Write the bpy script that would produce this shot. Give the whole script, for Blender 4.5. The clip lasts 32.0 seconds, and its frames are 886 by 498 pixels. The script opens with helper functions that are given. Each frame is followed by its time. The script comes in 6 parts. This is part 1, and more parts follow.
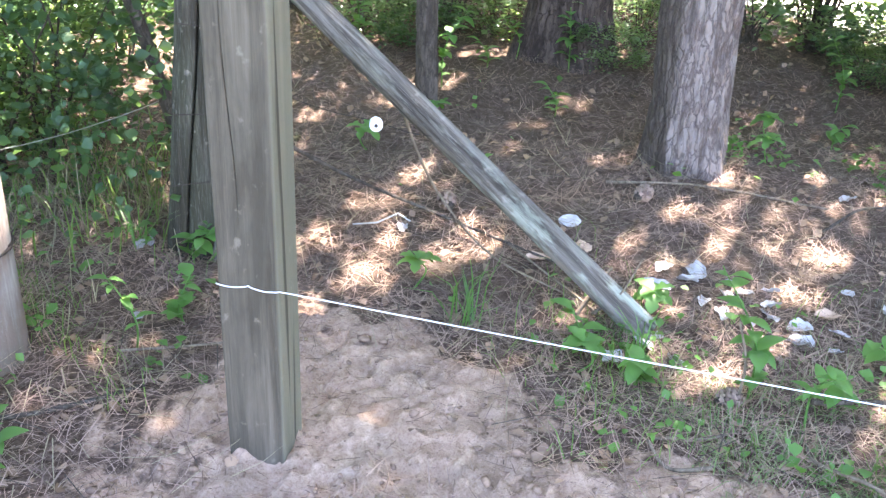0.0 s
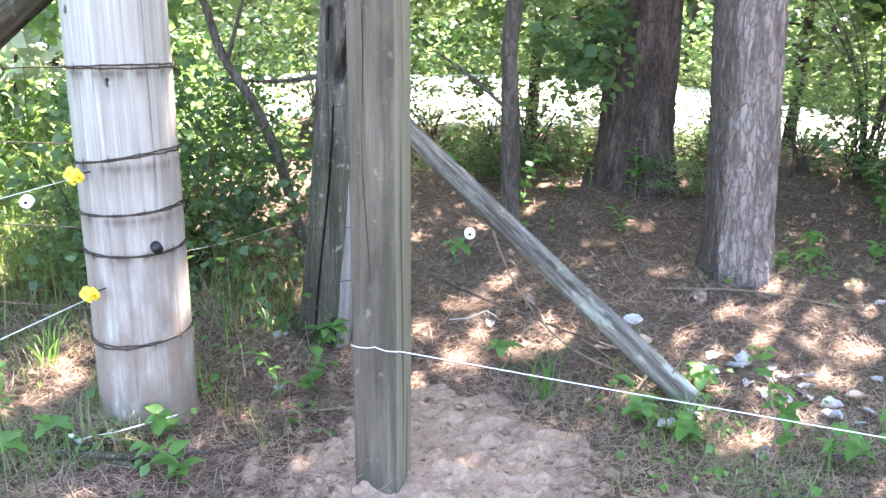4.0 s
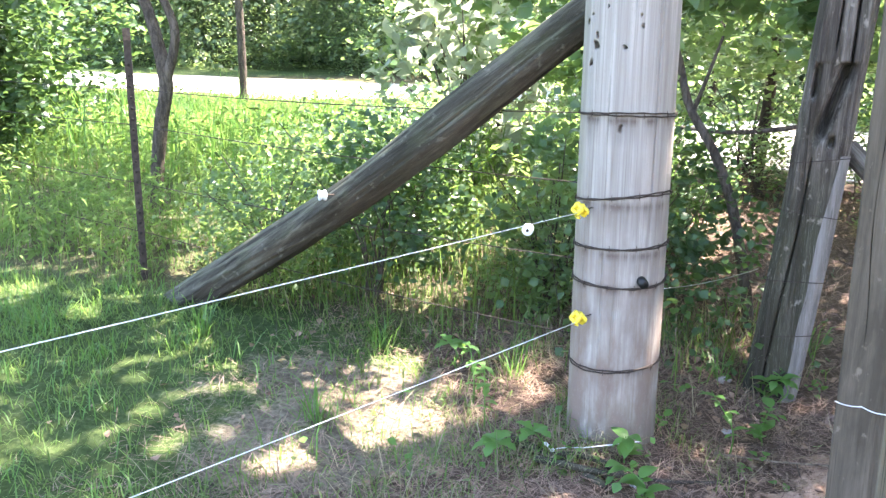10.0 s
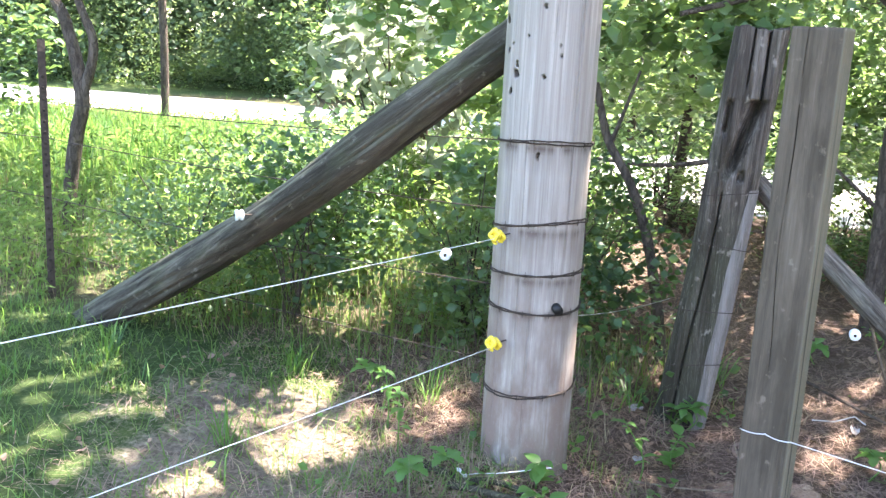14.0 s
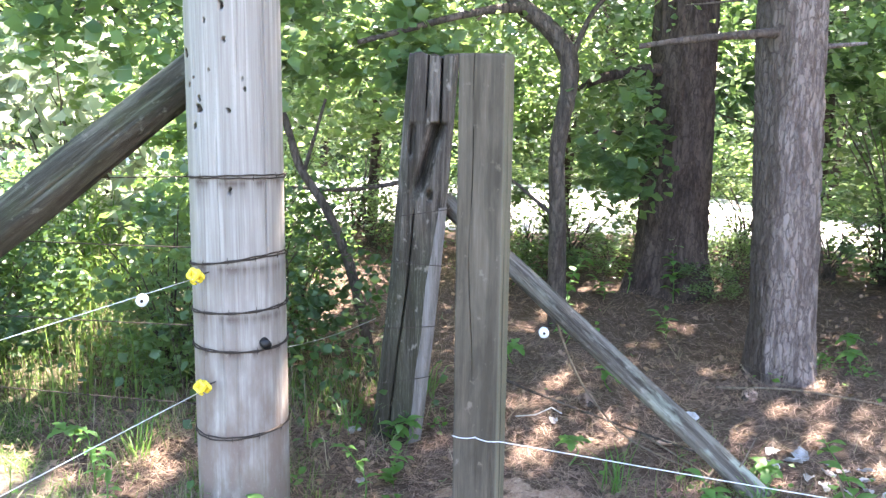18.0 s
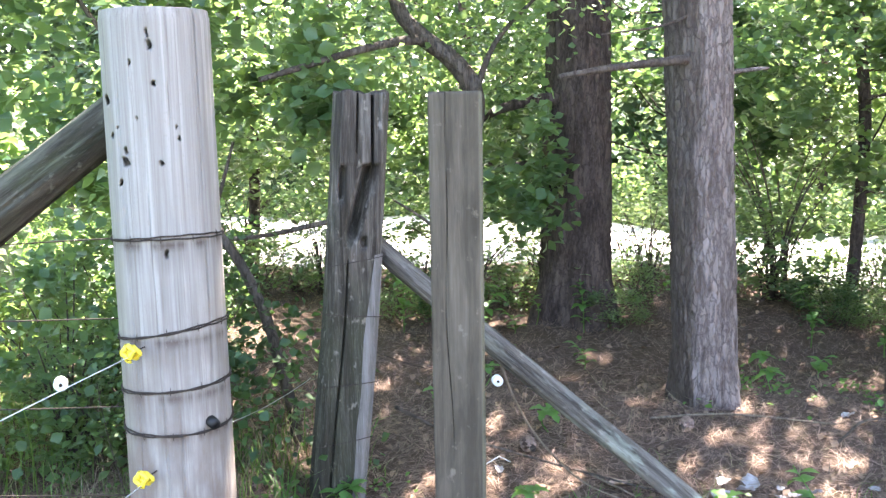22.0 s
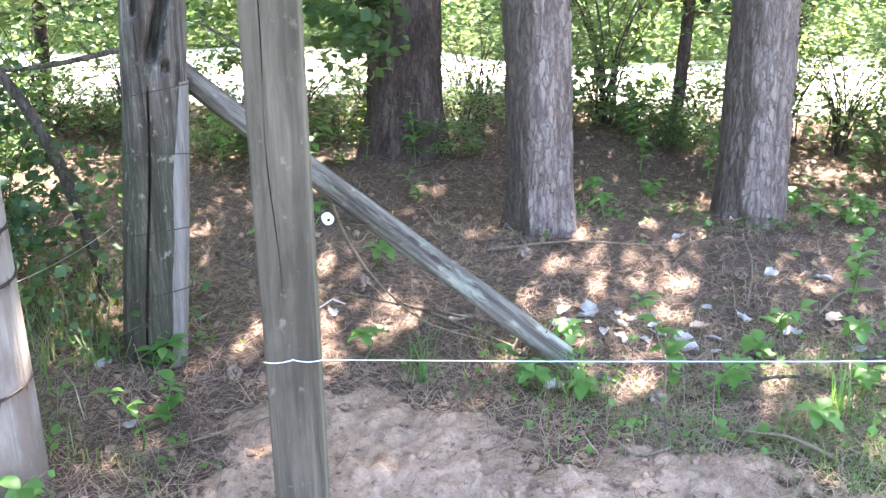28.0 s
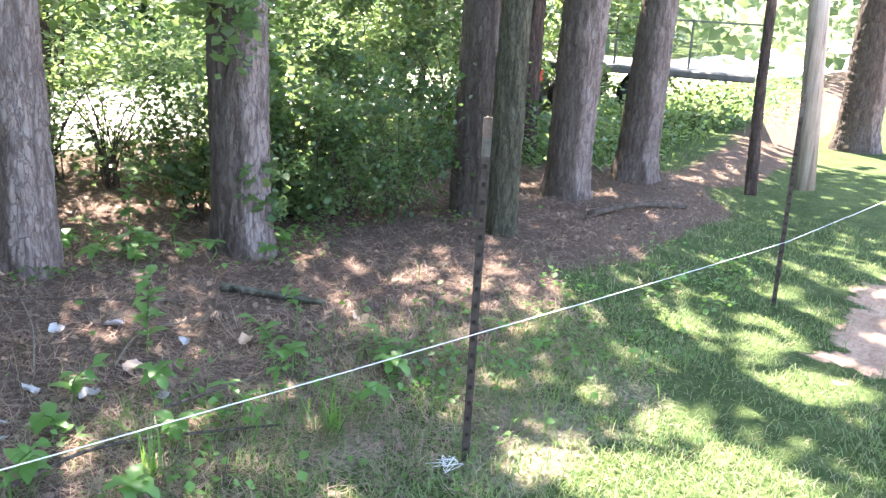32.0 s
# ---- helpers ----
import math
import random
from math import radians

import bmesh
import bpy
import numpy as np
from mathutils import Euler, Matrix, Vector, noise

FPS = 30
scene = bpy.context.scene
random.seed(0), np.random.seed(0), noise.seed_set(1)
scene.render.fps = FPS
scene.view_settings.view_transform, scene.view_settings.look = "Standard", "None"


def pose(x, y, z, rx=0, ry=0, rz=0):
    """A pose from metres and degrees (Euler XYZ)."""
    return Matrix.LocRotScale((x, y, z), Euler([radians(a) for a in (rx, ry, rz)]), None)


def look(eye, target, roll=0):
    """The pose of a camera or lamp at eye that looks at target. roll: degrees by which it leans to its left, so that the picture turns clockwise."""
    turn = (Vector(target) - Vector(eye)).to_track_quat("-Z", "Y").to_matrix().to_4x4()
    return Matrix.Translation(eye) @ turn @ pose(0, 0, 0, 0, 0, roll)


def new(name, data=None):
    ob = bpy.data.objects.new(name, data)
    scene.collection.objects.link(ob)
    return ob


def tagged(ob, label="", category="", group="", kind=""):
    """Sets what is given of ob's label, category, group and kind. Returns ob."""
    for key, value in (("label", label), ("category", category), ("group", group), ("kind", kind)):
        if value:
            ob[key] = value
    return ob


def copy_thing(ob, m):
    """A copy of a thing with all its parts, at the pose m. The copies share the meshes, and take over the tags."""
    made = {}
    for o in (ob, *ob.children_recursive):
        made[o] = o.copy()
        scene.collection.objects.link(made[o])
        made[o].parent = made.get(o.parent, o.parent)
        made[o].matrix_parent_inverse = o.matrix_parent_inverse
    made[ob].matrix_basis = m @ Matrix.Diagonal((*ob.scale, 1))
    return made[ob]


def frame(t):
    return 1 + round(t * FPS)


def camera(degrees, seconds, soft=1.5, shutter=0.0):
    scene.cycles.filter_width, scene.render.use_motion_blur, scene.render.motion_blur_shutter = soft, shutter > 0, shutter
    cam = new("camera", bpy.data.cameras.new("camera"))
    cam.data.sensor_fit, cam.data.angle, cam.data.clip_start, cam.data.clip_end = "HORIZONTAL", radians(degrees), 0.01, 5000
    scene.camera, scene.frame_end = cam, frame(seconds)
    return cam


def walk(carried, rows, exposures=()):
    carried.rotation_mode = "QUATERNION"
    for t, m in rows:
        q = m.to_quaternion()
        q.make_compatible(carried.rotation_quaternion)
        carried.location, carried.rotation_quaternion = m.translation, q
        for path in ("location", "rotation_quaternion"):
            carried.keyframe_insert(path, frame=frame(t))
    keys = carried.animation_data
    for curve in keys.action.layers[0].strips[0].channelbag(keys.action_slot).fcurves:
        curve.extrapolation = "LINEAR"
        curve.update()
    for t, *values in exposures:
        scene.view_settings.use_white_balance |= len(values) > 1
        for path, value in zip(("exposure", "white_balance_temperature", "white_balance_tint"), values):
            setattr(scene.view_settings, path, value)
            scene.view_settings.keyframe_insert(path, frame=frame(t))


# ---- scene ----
cam = camera(50.75, 32.0, soft=1.4)
PATH = [
    (0, (0.297, -1.794, 1.386), (0.479, 0.002, 0.526), 2.58),
    (0.5, (0.330, -1.902, 1.381), (0.424, -0.075, 0.573), 0.85),
    (1, (0.341, -1.996, 1.372), (0.332, -0.161, 0.577), -1.32),
    (1.5, (0.310, -2.073, 1.397), (0.245, -0.238, 0.605), -2.36),
    (2, (0.209, -2.155, 1.428), (0.155, -0.290, 0.709), -1.08),
    (2.5, (0.127, -2.215, 1.447), (0.166, -0.330, 0.778), 0.37),
    (3, (0.136, -2.276, 1.457), (0.245, -0.380, 0.830), 1.32),
    (3.5, (0.200, -2.359, 1.475), (0.292, -0.451, 0.881), 1.55),
    (4, (0.254, -2.440, 1.479), (0.254, -0.528, 0.893), 0.49),
    (4.5, (0.275, -2.522, 1.470), (0.182, -0.603, 0.913), -0.74),
    (6.5, (0.036, -2.702, 1.482), (0.075, -0.797, 0.875), 1.52),
    (7, (0.031, -2.681, 1.503), (0.095, -0.770, 0.919), 2.18),
    (7.5, (0.018, -2.676, 1.519), (0.098, -0.751, 0.982), 2.75),
    (8, (-0.031, -2.679, 1.521), (-0.208, -0.744, 1.046), 1.93),
    (8.5, (-0.044, -2.681, 1.507), (-0.519, -0.783, 1.094), 0.98),
    (9, (-0.057, -2.685, 1.512), (-0.588, -0.804, 1.084), 1.56),
    (9.5, (-0.070, -2.684, 1.507), (-0.681, -0.839, 1.036), 1.36),
    (10, (-0.080, -2.672, 1.504), (-0.828, -0.885, 1.006), 0.41),
    (10.5, (-0.096, -2.678, 1.509), (-0.994, -0.961, 1.015), -0.34),
    (11, (-0.109, -2.683, 1.511), (-1.138, -1.036, 1.033), -0.62),
    (11.5, (-0.122, -2.688, 1.513), (-1.288, -1.133, 1.040), -1.00),
    (12, (-0.133, -2.696, 1.515), (-1.429, -1.242, 1.058), -1.25),
    (12.5, (-0.140, -2.691, 1.511), (-1.518, -1.308, 1.077), -1.16),
    (13, (-0.111, -2.671, 1.505), (-1.349, -1.163, 1.066), -0.16),
    (13.5, (-0.087, -2.657, 1.496), (-0.996, -0.933, 1.048), 1.62),
    (14, (-0.061, -2.659, 1.493), (-0.663, -0.803, 1.055), 2.81),
    (14.5, (-0.033, -2.646, 1.530), (-0.387, -0.709, 1.180), 2.94),
    (15, (0.007, -2.657, 1.516), (-0.191, -0.674, 1.353), 2.76),
    (15.5, (0.025, -2.647, 1.508), (-0.059, -0.651, 1.413), 1.67),
    (17.5, (-0.033, -2.656, 1.500), (-0.038, -0.687, 1.154), 0.66),
    (18, (-0.049, -2.654, 1.506), (-0.040, -0.688, 1.142), 0.76),
    (18.5, (-0.066, -2.637, 1.511), (-0.031, -0.668, 1.162), 0.89),
    (19, (-0.080, -2.582, 1.491), (-0.056, -0.602, 1.214), 0.71),
    (19.5, (-0.114, -2.514, 1.495), (-0.120, -0.537, 1.194), 0.19),
    (20, (-0.146, -2.460, 1.503), (-0.107, -0.487, 1.176), -0.75),
    (20.5, (-0.183, -2.421, 1.517), (-0.061, -0.450, 1.197), -0.80),
    (21, (-0.248, -2.393, 1.533), (-0.022, -0.430, 1.222), -0.34),
    (21.5, (-0.322, -2.384, 1.532), (-0.034, -0.427, 1.236), -0.58),
    (22, (-0.385, -2.393, 1.537), (-0.044, -0.446, 1.231), -1.04),
    (22.5, (-0.402, -2.391, 1.543), (-0.006, -0.457, 1.219), 0.20),
    (23, (-0.412, -2.393, 1.537), (0.021, -0.471, 1.193), 0.78),
    (23.5, (-0.414, -2.392, 1.533), (0.044, -0.477, 1.180), 0.96),
    (24, (-0.412, -2.390, 1.533), (0.065, -0.482, 1.166), 0.41),
    (24.5, (-0.406, -2.389, 1.530), (0.093, -0.497, 1.113), -0.10),
    (25, (-0.404, -2.377, 1.505), (0.133, -0.513, 1.015), -0.42),
    (25.5, (-0.418, -2.361, 1.489), (0.150, -0.534, 0.905), 0.81),
    (27.5, (-0.304, -2.144, 1.440), (0.254, -0.337, 0.790), -1.26),
    (28, (-0.323, -2.104, 1.446), (0.345, -0.334, 0.799), -0.64),
    (28.5, (-0.345, -2.086, 1.449), (0.534, -0.413, 0.794), 0.85),
    (29, (-0.356, -2.078, 1.442), (0.737, -0.547, 0.763), 1.61),
    (29.5, (-0.367, -2.078, 1.437), (0.934, -0.727, 0.743), 2.52),
    (30, (-0.315, -2.060, 1.428), (1.123, -0.850, 0.745), 2.91),
    (30.5, (-0.180, -2.043, 1.405), (1.286, -0.864, 0.728), 2.00),
    (31, (-0.072, -2.038, 1.394), (1.479, -0.928, 0.791), 2.28),
    (31.5, (-0.034, -1.979, 1.394), (1.608, -0.987, 0.826), 2.62),
    (32, (-0.031, -1.847, 1.391), (1.699, -1.008, 0.842), 3.28),
]
walk(cam, [(t, look(e, g, r)) for t, e, g, r in PATH], exposures=[(t, v, 6850, 17.8) for t, v in ((0.0, 4.09), (4.5, 4.03), (7.5, 3.9), (8.0, 4.05), (8.6, 3.79), (10.0, 3.58), (12.5, 3.34), (15.5, 3.64), (19.0, 3.66), (25.5, 3.78), (28.0, 4.04), (30.0, 3.92), (32.0, 3.58))])

# ---- light ----
SUN_YAW, SUN_EL = 40.0, 58.0      # degrees from +y towards +x, and above the horizon
world = bpy.data.worlds.new("sky")
scene.world = world
world.use_nodes = True
wn = world.node_tree.nodes
sky = wn.new("ShaderNodeTexSky")
sky.sky_type, sky.sun_disc = "NISHITA", False
sky.sun_elevation, sky.sun_rotation = radians(SUN_EL), radians(SUN_YAW)
world.node_tree.links.new(sky.outputs[0], wn["Background"].inputs[0])
wn["Background"].inputs[1].default_value = 0.128
sun = new("sun", bpy.data.lights.new("sun", "SUN"))
sun.data.energy, sun.data.angle, sun.data.color = 5.0, radians(0.6), (1.0, 0.95, 0.86)
sdir = Vector((math.sin(radians(SUN_YAW)) * math.cos(radians(SUN_EL)), math.cos(radians(SUN_YAW)) * math.cos(radians(SUN_EL)), math.sin(radians(SUN_EL))))
sun.matrix_world = look(tuple(sdir * 40), (0, 0, 0))

rng = np.random.default_rng(7)


# ---- arithmetic ----
def smooth(v, a, b):
    t = np.clip((np.asarray(v, float) - a) / (b - a), 0, 1)
    return t * t * (3 - 2 * t)


def lattice(i, j, k, seed):
    h = (i * 374761393 + j * 668265263 + k * 2147483647 + seed * 1274126177) & 0xFFFFFFFF
    h = ((h ^ (h >> 13)) * 1274126177) & 0xFFFFFFFF
    return ((h ^ (h >> 16)) & 0xFFFF) / 65535.0


def vnoise(x, y, z=0.0, seed=0):
    """Smooth noise from 0 to 1 on arrays."""
    x, y, z = np.broadcast_arrays(np.asarray(x, float), np.asarray(y, float), np.asarray(z, float))
    i, j, k = (np.floor(a).astype(np.int64) for a in (x, y, z))
    u, v, w = (a - b for a, b in ((x, i), (y, j), (z, k)))
    u, v, w = (a * a * (3 - 2 * a) for a in (u, v, w))
    total = 0
    for di in (0, 1):
        for dj in (0, 1):
            for dk in (0, 1):
                total = total + (u if di else 1 - u) * (v if dj else 1 - v) * (w if dk else 1 - w) * lattice(i + di, j + dj, k + dk, seed)
    return total


def fbm(x, y, z=0.0, octaves=3, seed=0):
    return sum(vnoise(x * 2 ** o, y * 2 ** o, np.asarray(z) * 2 ** o, seed + o) / 2 ** o for o in range(octaves)) / (2 - 2 ** (1 - octaves))


# ---- the lie of the land ----
def dirt_mask(x, y, ragged=1.0):
    edge = (fbm(x * 2.2, y * 2.2, 0, 3, 5) - 0.5) * 0.6 + (fbm(x * 9, y * 9, 0, 2, 6) - 0.5) * (0.3 + 0.2 * ragged) + (fbm(x * 31, y * 31, 0, 2, 7) - 0.5) * 0.3 * ragged
    d1 = np.hypot((x - 0.25) / 0.50, (y - 0.20) / 0.52)
    d2 = np.hypot((x - 0.74) / 0.62, (y + 0.55) / 0.54)
    d3 = np.hypot((x - 0.2) / 0.66, (y + 0.58) / 0.62)
    lane = smooth(-y - 0.12 * (x - 5) + edge * 0.6, 1.62, 1.9) * smooth(x + edge, 3.9, 4.6)
    return np.maximum(1 - smooth(np.minimum(np.minimum(d1, d2), d3) + edge, 0.66, 1.18), lane)


def grass_mask(x, y):
    edge = (fbm(x * 1.3, y * 1.3, 0, 3, 9) - 0.5) * 1.0
    right = smooth(x + edge * 0.4, 0.95, 1.45) * smooth(-(y + edge * 0.6) - 0.06 * (x - 2), 0.14, 0.5)
    left = smooth(-x + edge, 0.9, 1.9) * (1 - 0.5 * smooth(y, 0.3, 1.2))
    front = smooth(-y + edge, 0.8, 1.4)
    beyond = smooth(x + edge, 6.6, 8.0) * smooth(y + edge, -0.5, 0.4)
    beyond = np.maximum(beyond, smooth(y + 0.22 * x + 0.5 * edge, 7.6, 8.2) * smooth(x, -4, -2))
    far = smooth(np.hypot(x, y), 16, 20) * (1 - smooth(x, -3, 2) * 0.6)
    return np.clip(np.maximum.reduce([right, left, front, far, beyond]), 0, 1) * (1 - dirt_mask(x, y))


def straw_mask(x, y):
    """Worn, dry ground by the foot of the log and along the wire."""
    e = fbm(x * 2.5, y * 2.5, 0, 3, 61)
    a = np.exp(-((x + 1.4) / 0.95) ** 2 - ((y + 0.0) / 0.8) ** 2)
    b = np.exp(-((x - 2.3) / 1.0) ** 2 - ((y + 0.35) / 0.4) ** 2)
    c = np.exp(-((x - 3.1) / 1.3) ** 2 - ((y + 0.85) / 0.55) ** 2)
    return np.clip(np.maximum.reduce([a, 0.5 * b, 0.62 * c]) * (0.35 + 1.1 * e), 0, 1)


def gravel_mask(x, y):
    """The pale drive behind the wood and the road beyond the meadow."""
    e = (fbm(x * 0.6, y * 0.6, 0, 2, 3) - 0.5) * 1.0
    along = y + 0.5 * e + 0.22 * x
    drive = smooth(along, 4.75, 5.15) * (1 - smooth(along, 8.1, 8.6)) * smooth(x, -3.2, -2.2)
    road = smooth(y + e * 0.4, 9.9, 10.2) * (1 - smooth(y + e * 0.4, 13.2, 13.6)) * (1 - smooth(x, -4.5, -3.5))
    return np.clip(drive + road, 0, 1)


def height(x, y):
    x, y = np.asarray(x, float), np.asarray(y, float)
    soil = dirt_mask(x, y, 0.0)
    g = 0.11 * smooth(-x, 0.15, 0.8) * (1 - smooth(-x, 4, 9) * 0.6)
    g = g + 0.10 * smooth(y, 0.4, 1.6) * (1 - smooth(x, 2.2, 4.5)) * (1 - smooth(-x, 0.2, 1.0) * 0.7)
    g = g - 0.06 * smooth(x, 0.9, 2.5) * smooth(-y, 0.1, 0.7) - 0.06 * smooth(x, 1.8, 4.0) - 0.09 * smooth(x, 3.2, 5.0) * smooth(-y, 0.4, 1.2)
    g = g + 0.07 * smooth(y, 2.2, 4.5) + 0.13 * smooth(y, 1.9, 3.1) * (1 - smooth(-x, 0.5, 1.8)) * (1 - smooth(x, 3.0, 5.0))
    g = g + 0.022 * soil * (0.4 + fbm(x * 3, y * 3, 0, 2, 31)) - 0.02
    g = g + (fbm(x * 1.5, y * 1.5, 0, 3, 17) - 0.5) * 0.05
    close = (np.abs(x) < 8) & (np.abs(y) < 6)
    fine = (fbm(x * 9, y * 9, 0, 3, 23) - 0.5) * (0.03 + 0.035 * soil)
    crumbs = (smooth(fbm(x * 34, y * 34, 0, 3, 25), 0.4, 0.68) + 0.4 * smooth(fbm(x * 15, y * 15, 0, 2, 26), 0.52, 0.72) - 0.6) * 0.016 * soil + (fbm(x * 55, y * 55, 0, 2, 27) - 0.5) * 0.016 * soil
    fine = fine + crumbs
    return np.where(np.hypot(x, y) > 30, 0.2, g + np.where(close, fine, 0))


def gz(x, y):
    return float(height(x, y))


# ---- meshes ----
def mesh_np(name, verts, faces, material, parent=None, smooth_shade=False, attrs=None):
    """An object from arrays: faces is one array of equal polygons, or a list of such arrays."""
    me = bpy.data.meshes.new(name)
    groups = faces if isinstance(faces, list) else [faces]
    groups = [np.asarray(f, np.int32) for f in groups if len(f)]
    loops = np.concatenate([f.ravel() for f in groups])
    counts = np.concatenate([np.full(len(f), f.shape[1], np.int32) for f in groups])
    starts = np.concatenate(([0], np.cumsum(counts)[:-1])).astype(np.int32)
    me.vertices.add(len(verts))
    me.vertices.foreach_set("co", np.asarray(verts, np.float32).ravel())
    me.loops.add(len(loops))
    me.loops.foreach_set("vertex_index", loops)
    me.polygons.add(len(counts))
    me.polygons.foreach_set("loop_start", starts)
    if smooth_shade:
        me.polygons.foreach_set("use_smooth", np.ones(len(counts), bool))
    for key, values in (attrs or {}).items():
        a = me.attributes.new(key, "FLOAT", "POINT")
        a.data.foreach_set("value", np.asarray(values, np.float32))
    me.update(calc_edges=True)
    me.validate()
    me.materials.append(material)
    ob = new(name, me)
    if parent:
        ob.parent = parent
    return ob


def part(name, bm, material, parent, label=""):
    me = bpy.data.meshes.new(name)
    bm.to_mesh(me)
    bm.free()
    me.materials.append(material)
    ob = new(name, me)
    ob.parent = parent
    return tagged(ob, label)


def empty(name, place, label, category, group="", kind=""):
    ob = new(name)
    ob.empty_display_size = 0.1
    ob.location = place
    return tagged(ob, label, category, group, kind)


def tube(points, radii, n=10, caps=True, rough=0.0, seed=0, ridges=None):
    """Verts and quads of a tube along points. ridges(theta, s) adds to the radius."""
    P = np.asarray(points, float)
    R = np.broadcast_to(np.asarray(radii, float), (len(P),))
    T = np.gradient(P, axis=0)
    T /= np.linalg.norm(T, axis=1)[:, None] + 1e-12
    ref = np.array([1.0, 0, 0]) if abs(T[:, 2]).mean() > 0.6 else np.array([0, 0, 1.0])
    A = np.cross(T, ref)
    A /= np.linalg.norm(A, axis=1)[:, None]
    B = np.cross(T, A)
    th = np.arange(n) / n * 2 * np.pi
    S = np.concatenate(([0], np.cumsum(np.linalg.norm(np.diff(P, axis=0), axis=1))))
    rr = np.repeat(R[:, None], n, 1)
    if ridges is not None:
        rr = rr + ridges(np.repeat(th[None], len(P), 0), np.repeat(S[:, None], n, 1))
    if rough:
        rr = rr * (1 + rough * (fbm(np.cos(th)[None] * 2 + seed, np.sin(th)[None] * 2, S[:, None] * 6, 2, seed) - 0.5))
    V = P[:, None] + rr[..., None] * (np.cos(th)[None, :, None] * A[:, None] + np.sin(th)[None, :, None] * B[:, None])
    i, j = np.meshgrid(np.arange(len(P) - 1), np.arange(n), indexing="ij")
    a, b = i * n + j, i * n + (j + 1) % n
    Q = np.stack([a, b, b + n, a + n], -1).reshape(-1, 4)
    V = V.reshape(-1, 3)
    tris = np.zeros((0, 3), int)
    if caps:
        V = np.vstack([V, P[0], P[-1]])
        k = np.arange(n)
        t1 = np.stack([np.full(n, len(V) - 2), (k + 1) % n, k], 1)
        o = (len(P) - 1) * n
        t2 = np.stack([np.full(n, len(V) - 1), o + k, o + (k + 1) % n], 1)
        tris = np.vstack([t1, t2])
    return V, Q, tris


def join(pieces):
    """One set of verts, quads and tris from several."""
    V, Q, T, o = [], [], [], 0
    for v, q, t in pieces:
        V.append(v)
        Q.append(np.asarray(q).reshape(-1, 4) + o)
        T.append(np.asarray(t).reshape(-1, 3) + o)
        o += len(v)
    return np.vstack(V), [np.vstack(Q).astype(int), np.vstack(T).astype(int)]


def spline(points, n=24):
    """A smooth line through points (Catmull-Rom)."""
    P = np.asarray(points, float)
    P = np.vstack([2 * P[0] - P[1], P, 2 * P[-1] - P[-2]])
    out = []
    for k in range(1, len(P) - 2):
        t = np.linspace(0, 1, n, endpoint=k == len(P) - 3)[:, None]
        a, b, c, d = P[k - 1], P[k], P[k + 1], P[k + 2]
        out.append(0.5 * (2 * b + (c - a) * t + (2 * a - 5 * b + 4 * c - d) * t ** 2 + (3 * b - a - 3 * c + d) * t ** 3))
    return np.vstack(out)


def tube_ob(name, points, radii, material, parent=None, n=10, shade=True, **kw):
    V, Q, T = tube(points, radii, n, **kw)
    return mesh_np(name, V, [Q, T], material, parent, shade)


def blades(base, way, length, width, bend, lean):
    """Narrow bent blades: arrays of places, headings, lengths, widths."""
    n = len(base)
    h = np.stack([np.cos(way), np.sin(way), np.zeros(n)], 1)
    s = np.stack([-np.sin(way), np.cos(way), np.zeros(n)], 1)
    up = np.array([0, 0, 1.0])
    L = length[:, None]
    mid = base + up * L * 0.55 * np.cos(lean)[:, None] + h * L * 0.55 * np.sin(lean)[:, None]
    tip = mid + up * L * 0.45 * np.cos(lean + bend)[:, None] + h * L * 0.45 * np.sin(lean + bend)[:, None]
    w = width[:, None] / 2
    V = np.stack([base - s * w, base + s * w, mid - s * w * 0.8, mid + s * w * 0.8, tip], 1).reshape(-1, 3)
    k = np.arange(n)[:, None] * 5
    return V, [np.hstack([k, k + 1, k + 3, k + 2]), np.hstack([k + 2, k + 3, k + 4])]


def leaves(centre, size, flat=0.5, seed=0, droop=0.0, wide=0.42, simple=False):
    """Folded pointed leaves of two halves, turned at random; flat: how level they lie."""
    r = np.random.default_rng(seed)
    n = len(centre)
    yaw = r.uniform(0, 2 * np.pi, n)
    a = np.stack([np.cos(yaw), np.sin(yaw), r.normal(-droop, 0.5, n)], 1)
    a /= np.linalg.norm(a, axis=1)[:, None]
    nrm = r.normal(0, 1, (n, 3)) * (1 - flat) + np.array([0, 0, 1.0]) * flat * 2
    b = np.cross(nrm, a)
    b /= np.linalg.norm(b, axis=1)[:, None] + 1e-9
    c = np.cross(a, b)
    L = (size * r.uniform(0.6, 1.25, n))[:, None]
    base = centre - a * L * 0.5
    tip = centre + a * L * 0.5 - c * L * 0.12
    m = base + a * L * 0.42
    w = L * wide
    if simple:
        V = np.stack([base, m - b * w * 1.1 + c * L * 0.1, tip, m + b * w * 1.1 + c * L * 0.1], 1).reshape(-1, 3)
        k = np.arange(n)[:, None] * 4
        return V, [np.hstack([k, k + 2, k + 1]), np.hstack([k, k + 3, k + 2])]
    V = np.stack([base, m - b * w + c * L * 0.1, tip, m + b * w + c * L * 0.1, m + a * L * 0.25 - b * w * 0.75, m + a * L * 0.25 + b * w * 0.75], 1).reshape(-1, 3)
    k = np.arange(n)[:, None] * 6
    return V, [np.hstack([k, k + 2, k + 4, k + 1]), np.hstack([k, k + 3, k + 5, k + 2])]


